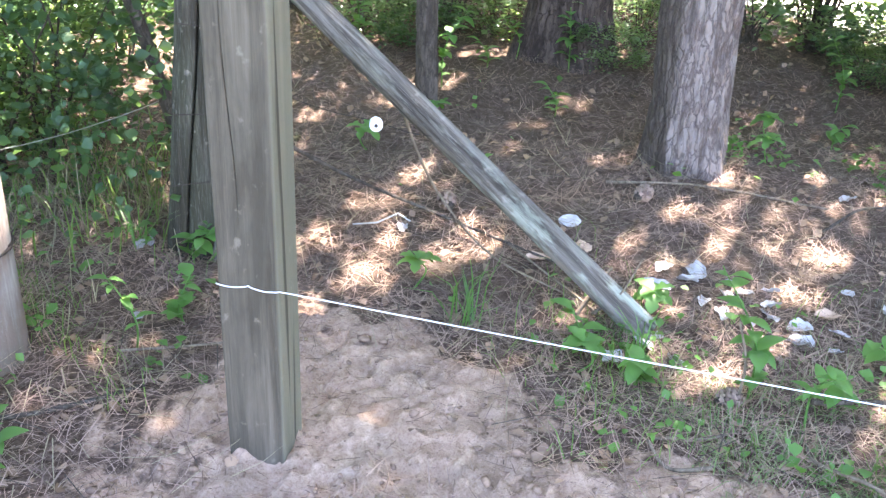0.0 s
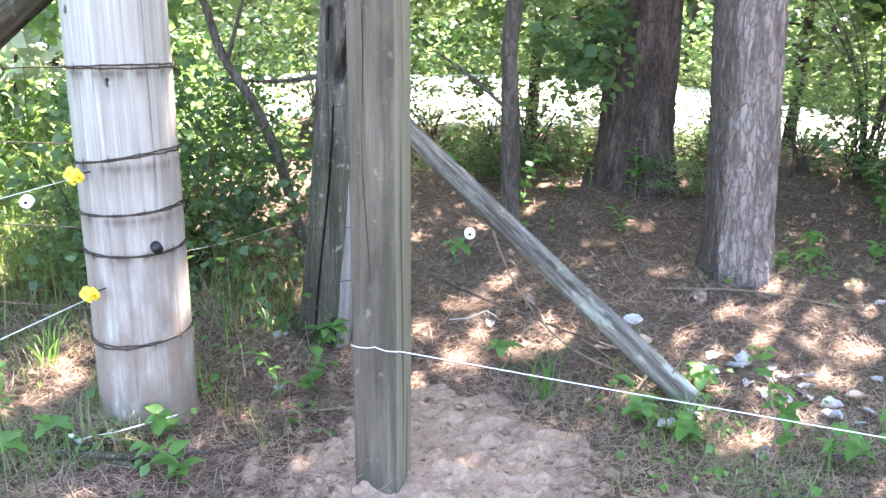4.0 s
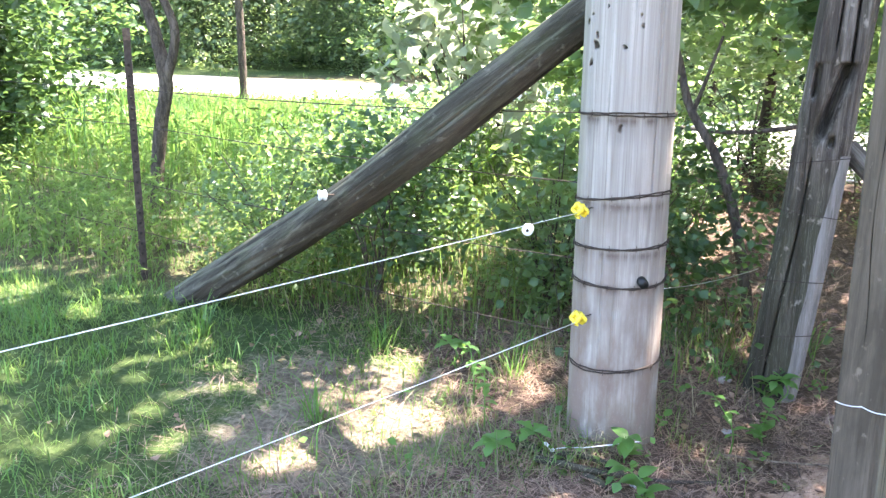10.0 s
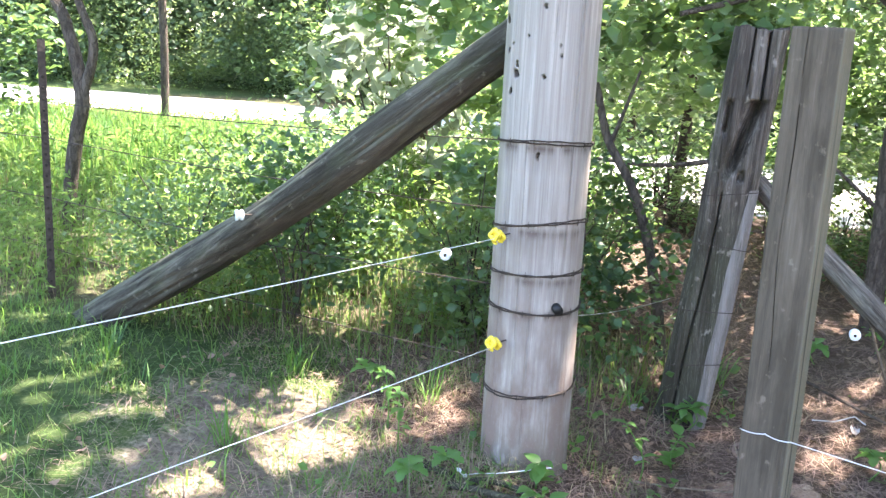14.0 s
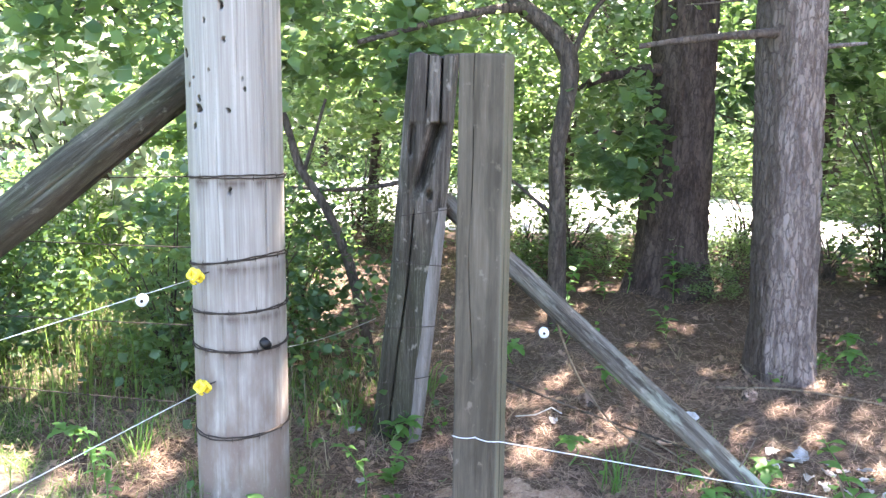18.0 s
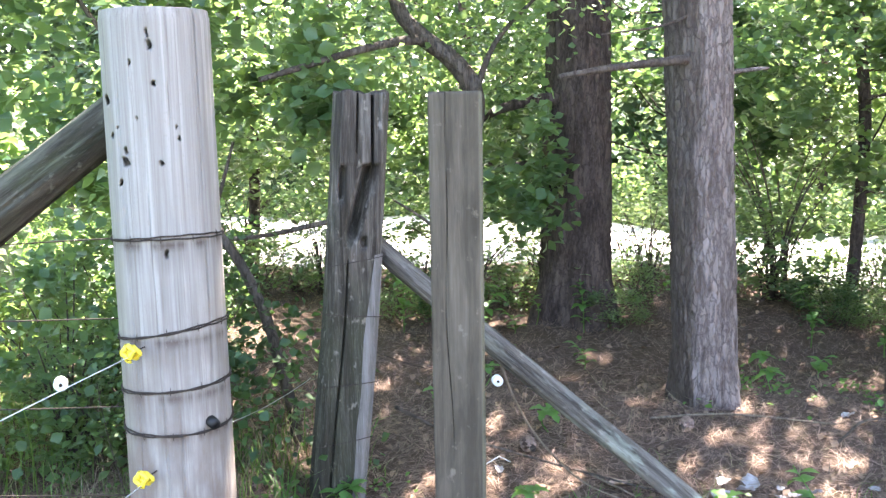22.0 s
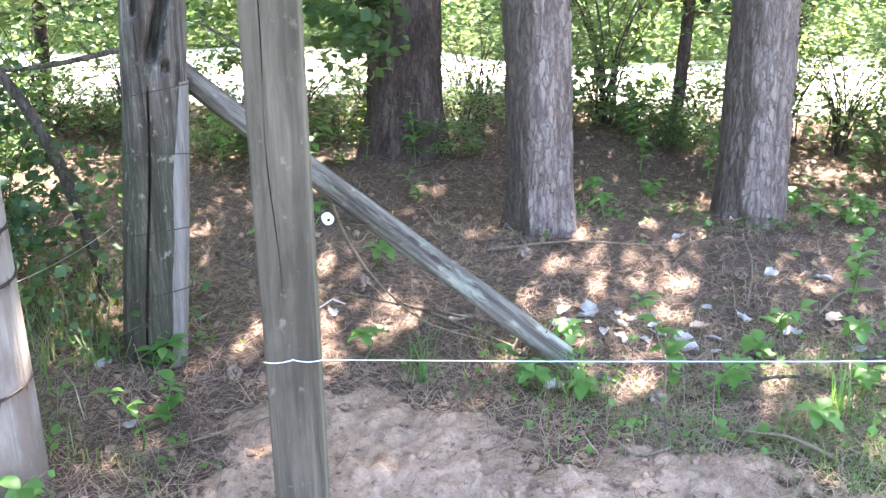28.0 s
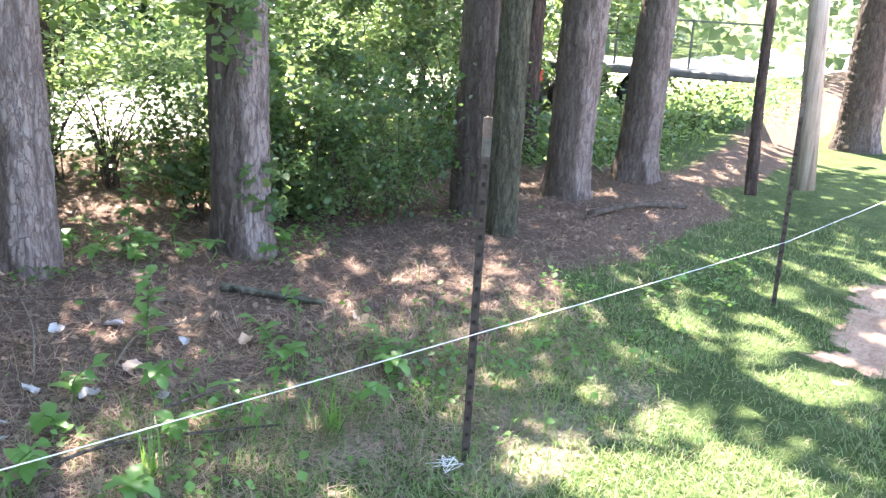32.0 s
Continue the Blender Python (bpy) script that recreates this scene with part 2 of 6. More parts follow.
# ---- materials ----
def material(name, rough=0.8, metal=0.0, spec=0.3):
    m = bpy.data.materials.new(name)
    m.use_nodes = True
    t = m.node_tree
    b = t.nodes["Principled BSDF"]
    b.inputs["Roughness"].default_value, b.inputs["Metallic"].default_value = rough, metal
    b.inputs["Specular IOR Level"].default_value = spec
    return m, t, b


def node(t, kind, **inputs):
    n = t.nodes.new("ShaderNode" + kind)
    for k, v in inputs.items():
        k = k.replace("_", " ")
        if hasattr(v, "is_linked"):
            t.links.new(v, n.inputs[k])
        else:
            n.inputs[k].default_value = v
    return n


def ramp(t, fac, stops):
    n = t.nodes.new("ShaderNodeValToRGB")
    e = n.color_ramp.elements
    while len(e) < len(stops):
        e.new(0.5)
    for s, (p, c) in zip(e, stops):
        s.position, s.color = p, (*c, 1)
    t.links.new(fac, n.inputs[0])
    return n.outputs[0]


def mix(t, fac, a, b, blend="MIX"):
    n = t.nodes.new("ShaderNodeMix")
    n.data_type, n.blend_type = "RGBA", blend
    for v, s in ((fac, n.inputs[0]), (a, n.inputs[6]), (b, n.inputs[7])):
        if hasattr(v, "is_linked"):
            t.links.new(v, s)
        elif isinstance(v, tuple):
            s.default_value = (*v, 1)
        else:
            s.default_value = v
    return n.outputs[2]


def coords(t, scale=(1, 1, 1), which="Object"):
    c = t.nodes.new("ShaderNodeTexCoord")
    m = t.nodes.new("ShaderNodeMapping")
    m.inputs["Scale"].default_value = scale
    t.links.new(c.outputs[which], m.inputs[0])
    return m.outputs[0]


def noise_tex(t, vec, scale, detail=4, rough=0.55, distortion=0.0):
    n = node(t, "TexNoise", Vector=vec, Scale=scale, Detail=detail, Roughness=rough, Distortion=distortion)
    return n.outputs["Fac"]


def bump(t, b, h, strength=0.4, dist=0.01):
    n = node(t, "Bump", Height=h, Strength=strength, Distance=dist)
    t.links.new(n.outputs[0], b.inputs["Normal"])


def attr(t, name):
    n = t.nodes.new("ShaderNodeAttribute")
    n.attribute_name = name
    return n.outputs["Fac"]


def wood_mat(name, dark, mid, light, grain=1.0, green=None, rough=0.85, moss=None, speck=(9, 9, 3), over=None, fibres=0.6, blotch=0.0, side=None, growth=(0.33, 0.6), reach=(0.25, 0.85), spread_=(0.25, 0.78)):
    """Weathered wood, its grain along z of the object."""
    m, t, b = material(name, rough, 0, 0.2)
    long = coords(t, (60 * grain, 60 * grain, 1.6))
    big = coords(t, (3, 3, 1.2))
    fine = noise_tex(t, long, 1.0, 6, 0.65, 0.4)
    large = noise_tex(t, big, 1.0, 4)
    c = ramp(t, fine, [(spread_[0], dark), (0.5, mid), (spread_[1], light)])
    c = mix(t, ramp(t, large, [(0.35, (0, 0, 0)), (0.75, (1, 1, 1))]), c, mix(t, 0.5, c, dark))
    if green:
        patch = ramp(t, noise_tex(t, coords(t, speck), 1.0, 5, 0.7), [(0.5, (0, 0, 0)), (0.72, (1, 1, 1))])
        c = mix(t, patch, c, green)
    if moss:
        sep = t.nodes.new("ShaderNodeSeparateXYZ")
        t.links.new(coords(t), sep.inputs[0])
        up = ramp(t, sep.outputs[2], [(reach[0], (0.8, 0.8, 0.8)), (reach[1], (0.0, 0.0, 0.0))])
        grow = ramp(t, noise_tex(t, coords(t, (16, 16, 5)), 1.0, 5, 0.65), [(growth[0], (0, 0, 0)), (growth[1], (1, 1, 1))])
        c = mix(t, mix(t, 1.0, up, grow, "MULTIPLY"), c, moss)
    if over:       # mossy lichened top, bare split wood below; the sunlit top's paleness is painted in
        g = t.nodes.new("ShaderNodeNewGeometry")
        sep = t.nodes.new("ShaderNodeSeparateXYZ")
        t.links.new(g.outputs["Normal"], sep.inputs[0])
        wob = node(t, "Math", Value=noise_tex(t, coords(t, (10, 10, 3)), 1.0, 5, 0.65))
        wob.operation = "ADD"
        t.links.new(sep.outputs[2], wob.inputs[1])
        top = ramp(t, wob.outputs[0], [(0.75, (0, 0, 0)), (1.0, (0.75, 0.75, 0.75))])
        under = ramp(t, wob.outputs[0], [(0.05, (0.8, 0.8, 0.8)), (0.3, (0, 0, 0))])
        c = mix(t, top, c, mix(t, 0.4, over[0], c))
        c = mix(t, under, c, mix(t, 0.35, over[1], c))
    fibre = noise_tex(t, coords(t, (330, 330, 9)), 1.0, 5, 0.75, 0.3)
    c = mix(t, ramp(t, fibre, [(0.30, (fibres, fibres, fibres)), (0.47, (0, 0, 0))]), c, dark)
    c = mix(t, ramp(t, fibre, [(0.54, (0, 0, 0)), (0.72, (fibres, fibres, fibres))]), c, tuple(1.25 * q for q in light))
    if blotch:
        damp = ramp(t, noise_tex(t, coords(t, (16, 16, 2.6)), 1.0, 5, 0.6, 0.5), [(0.40, (blotch, blotch, blotch)), (0.62, (0, 0, 0))])
        c = mix(t, damp, c, tuple(0.8 * q for q in dark))
        spot = ramp(t, noise_tex(t, coords(t, (30, 30, 22)), 1.0, 4, 0.6), [(0.62, (0, 0, 0)), (0.72, (blotch, blotch, blotch))])
        c = mix(t, spot, c, tuple(1.12 * q for q in light))
    if side:       # lane light on the right face, painted in as a paler tan-green
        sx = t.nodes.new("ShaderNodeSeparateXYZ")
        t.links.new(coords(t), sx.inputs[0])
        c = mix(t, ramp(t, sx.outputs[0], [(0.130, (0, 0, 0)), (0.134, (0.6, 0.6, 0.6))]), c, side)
    crack = ramp(t, noise_tex(t, coords(t, (34 * grain, 34 * grain, 0.9)), 1.0, 3, 0.5, 0.6), [(0.30, (0.75, 0.75, 0.75)), (0.36, (0, 0, 0))])
    c = mix(t, crack, c, tuple(0.45 * q for q in dark))
    t.links.new(c, b.inputs["Base Color"])
    bump(t, b, mix(t, 0.6, fine, fibre), 0.8, 0.005)
    return m


def leaf_mat(name, dark, light, through_light, gloss=0.32, mixing=0.46, spec=0.35, clump=(1.6, 1.6, 1.6)):
    m, t, b = material(name, gloss, 0, spec)
    g = t.nodes.new("ShaderNodeNewGeometry")
    c = ramp(t, g.outputs["Random Per Island"], [(0.0, dark), (0.6, light), (1.0, tuple(0.75 * v for v in light))])
    # colour darkens and brightens at random from clump to clump
    clump_tone = ramp(t, noise_tex(t, coords(t, clump), 1.0, 4, 0.6), [(0.32, (0.48, 0.52, 0.50)), (0.5, (1, 1, 1)), (0.68, (1.34, 1.26, 1.1))])
    c = mix(t, 1.0, c, clump_tone, "MULTIPLY")
    t.links.new(c, b.inputs["Base Color"])
    tr = node(t, "BsdfTranslucent", Color=mix(t, 0.75, c, through_light))
    ms = node(t, "MixShader", Fac=mixing)
    t.links.new(b.outputs[0], ms.inputs[1])
    t.links.new(tr.outputs[0], ms.inputs[2])
    t.links.new(ms.outputs[0], t.nodes["Material Output"].inputs[0])
    return m


def bark_mat(name, crack, plate, light, lit_lichen=None, size=1.0):
    m, t, b = material(name, 0.9, 0, 0.15)
    fine = noise_tex(t, coords(t, (80, 80, 30)), 1.0, 5, 0.7)

    k = 1 / size
    warp = node(t, "TexNoise", Vector=coords(t, (11 * k, 11 * k, 6 * k)), Scale=1.0, Detail=5.0, Roughness=0.7)
    bent = node(t, "VectorMath")
    bent.operation = "MULTIPLY_ADD"
    t.links.new(warp.outputs["Color"], bent.inputs[0])
    bent.inputs[1].default_value = (2.6, 2.6, 2.6)
    t.links.new(coords(t, (36 * k, 36 * k, 10 * k)), bent.inputs[2])
    cells = node(t, "TexVoronoi", Vector=bent.outputs[0], Scale=1.0)
    cells.feature = "DISTANCE_TO_EDGE"
    joint = ramp(t, cells.outputs["Distance"], [(0.0, (0.3, 0.3, 0.3)), (0.09, (1, 1, 1))])
    furrow = ramp(t, noise_tex(t, coords(t, (30 * k, 30 * k, 5.0 * k)), 1.0, 5, 0.65, 0.5), [(0.34, (0, 0, 0)), (0.52, (1, 1, 1))])
    deep = mix(t, 1.0, furrow, joint, "MULTIPLY")
    scale_of = node(t, "TexVoronoi", Vector=bent.outputs[0], Scale=1.0)
    big = noise_tex(t, coords(t, (6, 6, 2.5)), 1.0, 4, 0.6)
    c = ramp(t, big, [(0.3, plate), (0.7, light)])
    c = mix(t, ramp(t, scale_of.outputs["Color"], [(0.2, (0.6, 0.6, 0.6)), (0.6, (0, 0, 0))]), c, mix(t, 0.4, plate, crack))
    c = mix(t, ramp(t, fine, [(0.4, (0, 0, 0)), (0.75, (0.8, 0.8, 0.8))]), c, mix(t, 0.5, c, tuple(1.8 * q for q in light)))
    c = mix(t, ramp(t, fine, [(0.25, (0.6, 0.6, 0.6)), (0.42, (0, 0, 0))]), c, crack)
    if lit_lichen:      # side light painted in over algae and lichened patches: wooded dark, open pale
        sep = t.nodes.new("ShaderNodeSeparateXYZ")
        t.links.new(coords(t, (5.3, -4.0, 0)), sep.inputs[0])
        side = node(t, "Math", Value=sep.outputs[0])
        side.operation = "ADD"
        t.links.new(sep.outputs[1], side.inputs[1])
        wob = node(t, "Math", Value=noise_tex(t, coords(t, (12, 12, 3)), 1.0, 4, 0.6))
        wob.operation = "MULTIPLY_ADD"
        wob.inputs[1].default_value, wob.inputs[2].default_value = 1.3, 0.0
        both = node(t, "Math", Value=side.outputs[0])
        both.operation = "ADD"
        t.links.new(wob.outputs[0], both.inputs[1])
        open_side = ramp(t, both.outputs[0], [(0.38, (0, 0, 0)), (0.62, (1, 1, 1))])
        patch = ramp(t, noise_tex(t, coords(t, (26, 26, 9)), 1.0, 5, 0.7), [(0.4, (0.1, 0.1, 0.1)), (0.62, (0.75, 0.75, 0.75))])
        c = mix(t, mix(t, 1.0, open_side, patch, "MULTIPLY"), mix(t, open_side, mix(t, 0.62, c, (0.05, 0.043, 0.032)), c), lit_lichen)
    c = mix(t, deep, mix(t, 0.25, crack, c), c)
    t.links.new(c, b.inputs["Base Color"])
    bump(t, b, mix(t, 0.75, fine, deep), 0.9, 0.012)
    return m


def corner_wood():
    """Silver-grey wood with rust streaks under each turn of wire and algae at the foot."""
    m, t, b = material("pole_wood", 0.85, 0, 0.2)
    fine = noise_tex(t, coords(t, (55, 55, 1.3)), 1.0, 6, 0.6, 0.3)
    big = noise_tex(t, coords(t, (3, 3, 0.9)), 1.0, 4)
    c = ramp(t, fine, [(0.22, (0.13, 0.112, 0.096)), (0.36, (0.225, 0.203, 0.186)), (0.52, (0.283, 0.262, 0.246)), (0.72, (0.40, 0.374, 0.350))])
    c = mix(t, ramp(t, big, [(0.4, (0, 0, 0)), (0.75, (0.7, 0.7, 0.7))]), c, mix(t, 0.55, c, (0.36, 0.30, 0.25)))
    sep = t.nodes.new("ShaderNodeSeparateXYZ")
    t.links.new(coords(t, (1, 1, 1 / 1.8)), sep.inputs[0])
    stops = []
    for z in (0.362, 0.645, 0.760, 0.918, 1.188):
        stops += [((z - (0.10 if z != 0.760 else 0.09)) / 1.8, (0, 0, 0)), ((z - 0.035) / 1.8, (0.4, 0.4, 0.4)), ((z - 0.012) / 1.8, (1, 1, 1)), ((z + 0.010) / 1.8, (0, 0, 0))]
    band = ramp(t, sep.outputs[2], stops)
    streak = ramp(t, noise_tex(t, coords(t, (26, 26, 0.6)), 1.0, 4, 0.6), [(0.40, (0.12, 0.12, 0.12)), (0.56, (1, 1, 1))])
    c = mix(t, mix(t, 1.0, band, streak, "MULTIPLY"), c, (0.085, 0.064, 0.054))
    edge_x = t.nodes.new("ShaderNodeSeparateXYZ")
    t.links.new(coords(t, (-6, 6, 1)), edge_x.inputs[0])
    algae = ramp(t, edge_x.outputs[0], [(0.60, (0, 0, 0)), (0.74, (0.65, 0.65, 0.65))])
    c = mix(t, mix(t, 1.0, algae, ramp(t, big, [(0.3, (0.4, 0.4, 0.4)), (0.6, (1, 1, 1))]), "MULTIPLY"), c, (0.21, 0.205, 0.155))
    lines = ramp(t, noise_tex(t, coords(t, (120, 120, 1.1)), 1.0, 4, 0.65, 0.2), [(0.34, (0.55, 0.55, 0.55)), (0.46, (0, 0, 0))])
    c = mix(t, lines, c, (0.15, 0.128, 0.112))
    foot = ramp(t, sep.outputs[2], [(0.08, (1, 1, 1)), (0.155, (0, 0, 0))])
    patch = ramp(t, noise_tex(t, coords(t, (14, 14, 5)), 1.0, 4, 0.6), [(0.35, (0, 0, 0)), (0.6, (1, 1, 1))])
    c = mix(t, mix(t, 1.0, foot, patch, "MULTIPLY"), c, (0.055, 0.062, 0.036))
    brown = ramp(t, sep.outputs[2], [(0.20, (0.95, 0.95, 0.95)), (0.62, (0.1, 0.1, 0.1))])
    c = mix(t, mix(t, 1.0, brown, patch, "MULTIPLY"), c, (0.175, 0.132, 0.112))
    pebble = noise_tex(t, coords(t, (170, 170, 110)), 1.0, 3, 0.6)
    c = mix(t, ramp(t, pebble, [(0.30, (0.45, 0.45, 0.45)), (0.42, (0, 0, 0))]), c, (0.24, 0.215, 0.19))
    t.links.new(c, b.inputs["Base Color"])
    bump(t, b, mix(t, 0.5, fine, pebble), 0.6, 0.004)
    return m


def plain_mat(name, colour, rough=0.5, metal=0.0, vary=0.15, scale=30, spec=0.4):
    m, t, b = material(name, rough, metal, spec)
    n = noise_tex(t, coords(t), scale, 4)
    c = ramp(t, n, [(0.3, tuple(v * (1 - vary) for v in colour)), (0.7, tuple(min(1, v * (1 + vary)) for v in colour))])
    t.links.new(c, b.inputs["Base Color"])
    bump(t, b, n, 0.15, 0.002)
    return m


def ground_mat():
    m, t, b = material("ground", 0.95, 0, 0.1)
    p = coords(t)
    n1, n2, n3 = noise_tex(t, p, 45, 6, 0.7), noise_tex(t, p, 5, 5, 0.6), noise_tex(t, p, 160, 4, 0.7)
    litter = ramp(t, n1, [(0.25, (0.030, 0.022, 0.018)), (0.5, (0.10, 0.067, 0.053)), (0.75, (0.23, 0.17, 0.138))])
    litter = mix(t, ramp(t, n2, [(0.4, (0, 0, 0)), (0.7, (0.7, 0.7, 0.7))]), litter, (0.10, 0.07, 0.05))
    sand = ramp(t, n2, [(0.3, (0.41, 0.272, 0.203)), (0.55, (0.53, 0.375, 0.287)), (0.75, (0.62, 0.475, 0.378))])
    sand = mix(t, ramp(t, n1, [(0.3, (0.8, 0.8, 0.8)), (0.6, (0, 0, 0))]), sand, (0.25, 0.155, 0.105))
    sand = mix(t, ramp(t, noise_tex(t, p, 2.3, 4, 0.65), [(0.48, (0, 0, 0)), (0.62, (0.75, 0.75, 0.75))]), sand, mix(t, 0.6, sand, (0.16, 0.11, 0.08)))
    sand = mix(t, ramp(t, n3, [(0.35, (0.5, 0.5, 0.5)), (0.5, (0, 0, 0))]), sand, (0.20, 0.13, 0.09))
    turf = ramp(t, mix(t, 0.35, n1, n2), [(0.35, (0.022, 0.036, 0.013)), (0.5, (0.050, 0.078, 0.026)), (0.66, (0.115, 0.14, 0.06))])
    straw = ramp(t, mix(t, 0.35, n1, n2), [(0.35, (0.075, 0.058, 0.042)), (0.5, (0.165, 0.135, 0.10)), (0.62, (0.28, 0.24, 0.185))])
    gravel = ramp(t, n3, [(0.3, (0.50, 0.48, 0.44)), (0.7, (0.72, 0.69, 0.65))])

    def edge(name, lo=0.4, hi=0.6):
        a = node(t, "Math", Value=attr(t, name))
        a.operation = "ADD"
        w = node(t, "Math", Value=n1)
        w.operation = "MULTIPLY_ADD"
        w.inputs[1].default_value, w.inputs[2].default_value = 0.5, -0.25
        t.links.new(w.outputs[0], a.inputs[1])
        return ramp(t, a.outputs[0], [(lo, (0, 0, 0)), (hi, (1, 1, 1))])
    c = mix(t, edge("grass"), litter, mix(t, edge("straw"), turf, straw))
    c = mix(t, edge("dirt", 0.34, 0.66), c, sand)
    c = mix(t, edge("gravel"), c, gravel)
    t.links.new(c, b.inputs["Base Color"])
    bump(t, b, mix(t, 0.4, n1, n3), 1.0, 0.02)
    return m


M = {}
M["ground"] = ground_mat()
M["pole"] = corner_wood()
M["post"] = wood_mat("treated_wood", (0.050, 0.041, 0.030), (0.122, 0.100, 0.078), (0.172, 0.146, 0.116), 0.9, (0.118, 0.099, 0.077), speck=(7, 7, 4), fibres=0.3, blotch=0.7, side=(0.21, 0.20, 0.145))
M["old"] = wood_mat("old_wood", (0.026, 0.020, 0.016), (0.112, 0.095, 0.080), (0.265, 0.238, 0.21), 0.8, (0.055, 0.056, 0.038), fibres=0.55, blotch=0.6, moss=(0.040, 0.043, 0.026), growth=(0.12, 0.45), reach=(0.75, 1.15), spread_=(0.34, 0.66))
M["bare"] = wood_mat("pale_edge_wood", (0.09, 0.078, 0.07), (0.19, 0.175, 0.165), (0.29, 0.275, 0.265), 0.6)
M["rail"] = wood_mat("rail_wood", (0.035, 0.029, 0.024), (0.115, 0.099, 0.084), (0.24, 0.215, 0.19), 0.55, (0.22, 0.215, 0.18), speck=(30, 30, 5), blotch=0.5, moss=(0.36, 0.385, 0.32), growth=(0.50, 0.58), reach=(0.35, 1.0), spread_=(0.37, 0.62))
M["stalk"] = wood_mat("dry_stalk", (0.07, 0.052, 0.038), (0.16, 0.125, 0.093), (0.26, 0.215, 0.165), 1.2)
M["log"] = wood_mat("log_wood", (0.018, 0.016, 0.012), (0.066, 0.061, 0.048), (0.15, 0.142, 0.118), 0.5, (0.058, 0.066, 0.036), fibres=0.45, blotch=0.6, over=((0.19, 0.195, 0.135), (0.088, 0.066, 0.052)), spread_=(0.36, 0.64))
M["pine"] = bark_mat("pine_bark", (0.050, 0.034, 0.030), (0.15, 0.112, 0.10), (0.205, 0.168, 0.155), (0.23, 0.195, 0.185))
M["dark_pine"] = bark_mat("dark_pine_bark", (0.014, 0.010, 0.009), (0.058, 0.042, 0.036), (0.10, 0.076, 0.066), None, 1.35)
M["mossy"] = bark_mat("mossy_bark", (0.018, 0.016, 0.010), (0.056, 0.053, 0.036), (0.095, 0.092, 0.066))
M["twig"] = bark_mat("twig_bark", (0.03, 0.024, 0.02), (0.075, 0.06, 0.05), (0.12, 0.10, 0.085))
M["leaf"] = leaf_mat("oak_leaf", (0.034, 0.078, 0.040), (0.086, 0.160, 0.076), (0.36, 0.505, 0.15), 0.34, 0.47, 0.5)
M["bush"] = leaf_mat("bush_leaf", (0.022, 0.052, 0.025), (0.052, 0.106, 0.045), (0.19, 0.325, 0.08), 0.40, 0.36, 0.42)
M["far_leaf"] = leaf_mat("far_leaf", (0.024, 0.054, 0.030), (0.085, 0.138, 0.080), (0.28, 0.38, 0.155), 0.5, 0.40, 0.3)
M["grass"] = leaf_mat("grass_blade", (0.028, 0.066, 0.016), (0.118, 0.195, 0.058), (0.29, 0.445, 0.105), 0.5, 0.43, 0.22, (3.2, 3.2, 1))
M["lane_grass"] = leaf_mat("lane_grass_blade", (0.052, 0.092, 0.036), (0.165, 0.235, 0.098), (0.27, 0.40, 0.13), 0.55, 0.40, 0.2, (3.2, 3.2, 1))
M["dry_grass"] = leaf_mat("dry_grass", (0.17, 0.14, 0.085), (0.38, 0.33, 0.225), (0.42, 0.36, 0.21), 0.7, 0.3)
M["needle"] = leaf_mat("pine_needle", (0.070, 0.040, 0.031), (0.38, 0.262, 0.210), (0.31, 0.205, 0.14), 0.6, 0.15, 0.35, (4, 4, 1))
M["sprout"] = leaf_mat("sprout_leaf", (0.045, 0.125, 0.030), (0.090, 0.205, 0.055), (0.25, 0.46, 0.08), 0.42, 0.42, 0.4)
M["wire"] = plain_mat("braided_wire", (0.62, 0.63, 0.64), 0.45, 0, 0.12, 200)
M["barb"] = plain_mat("rusty_wire", (0.05, 0.038, 0.032), 0.75, 0.5, 0.3, 150)
M["steel"] = plain_mat("dull_steel_wire", (0.42, 0.42, 0.42), 0.4, 0.9, 0.15, 120)
M["yellow"] = plain_mat("yellow_plastic", (0.76, 0.58, 0.05), 0.4, 0, 0.08, 40)
M["porcelain"] = plain_mat("white_porcelain", (0.68, 0.69, 0.71), 0.15, 0, 0.04, 40, 0.6)
M["black"] = plain_mat("black_plastic", (0.006, 0.006, 0.007), 0.5, 0, 0.1)
M["pale"] = plain_mat("bleached_leaf", (0.40, 0.385, 0.39), 0.7, 0, 0.2, 25)

# ---- ground ----
def spread(a, b, step, far):
    core = np.arange(a, b + step / 2, step)
    out = step * 1.12 ** np.arange(1, 75)
    out = np.cumsum(out)
    out = out[out < far]
    return np.concatenate([a - out[::-1], core, b + out])


def closer(v, a, b, step):
    return np.concatenate([v[v < a - step / 2], np.arange(a, b, step), v[v > b]])


xs, ys = closer(spread(-3.2, 5.6, 0.045, 700), -0.55, 1.6, 0.012), closer(spread(-2.0, 3.2, 0.045, 700), -1.15, 0.8, 0.012)
X, Y = np.meshgrid(xs, ys, indexing="ij")
Z = height(X, Y)
D = dirt_mask(X, Y)
i, j = np.meshgrid(np.arange(len(xs) - 1), np.arange(len(ys) - 1), indexing="ij")
k = i * len(ys) + j
ground = mesh_np("ground", np.stack([X, Y, Z], -1).reshape(-1, 3), np.stack([k, k + len(ys), k + len(ys) + 1, k + 1], -1).reshape(-1, 4),
                 M["ground"], None, True, {"dirt": D.ravel(), "grass": grass_mask(X, Y).ravel(), "gravel": gravel_mask(X, Y).ravel(), "straw": straw_mask(X, Y).ravel()})
tagged(ground, "woodland ground of pine litter, bare sandy soil, turf and pale gravel", "ground", "", "structure")

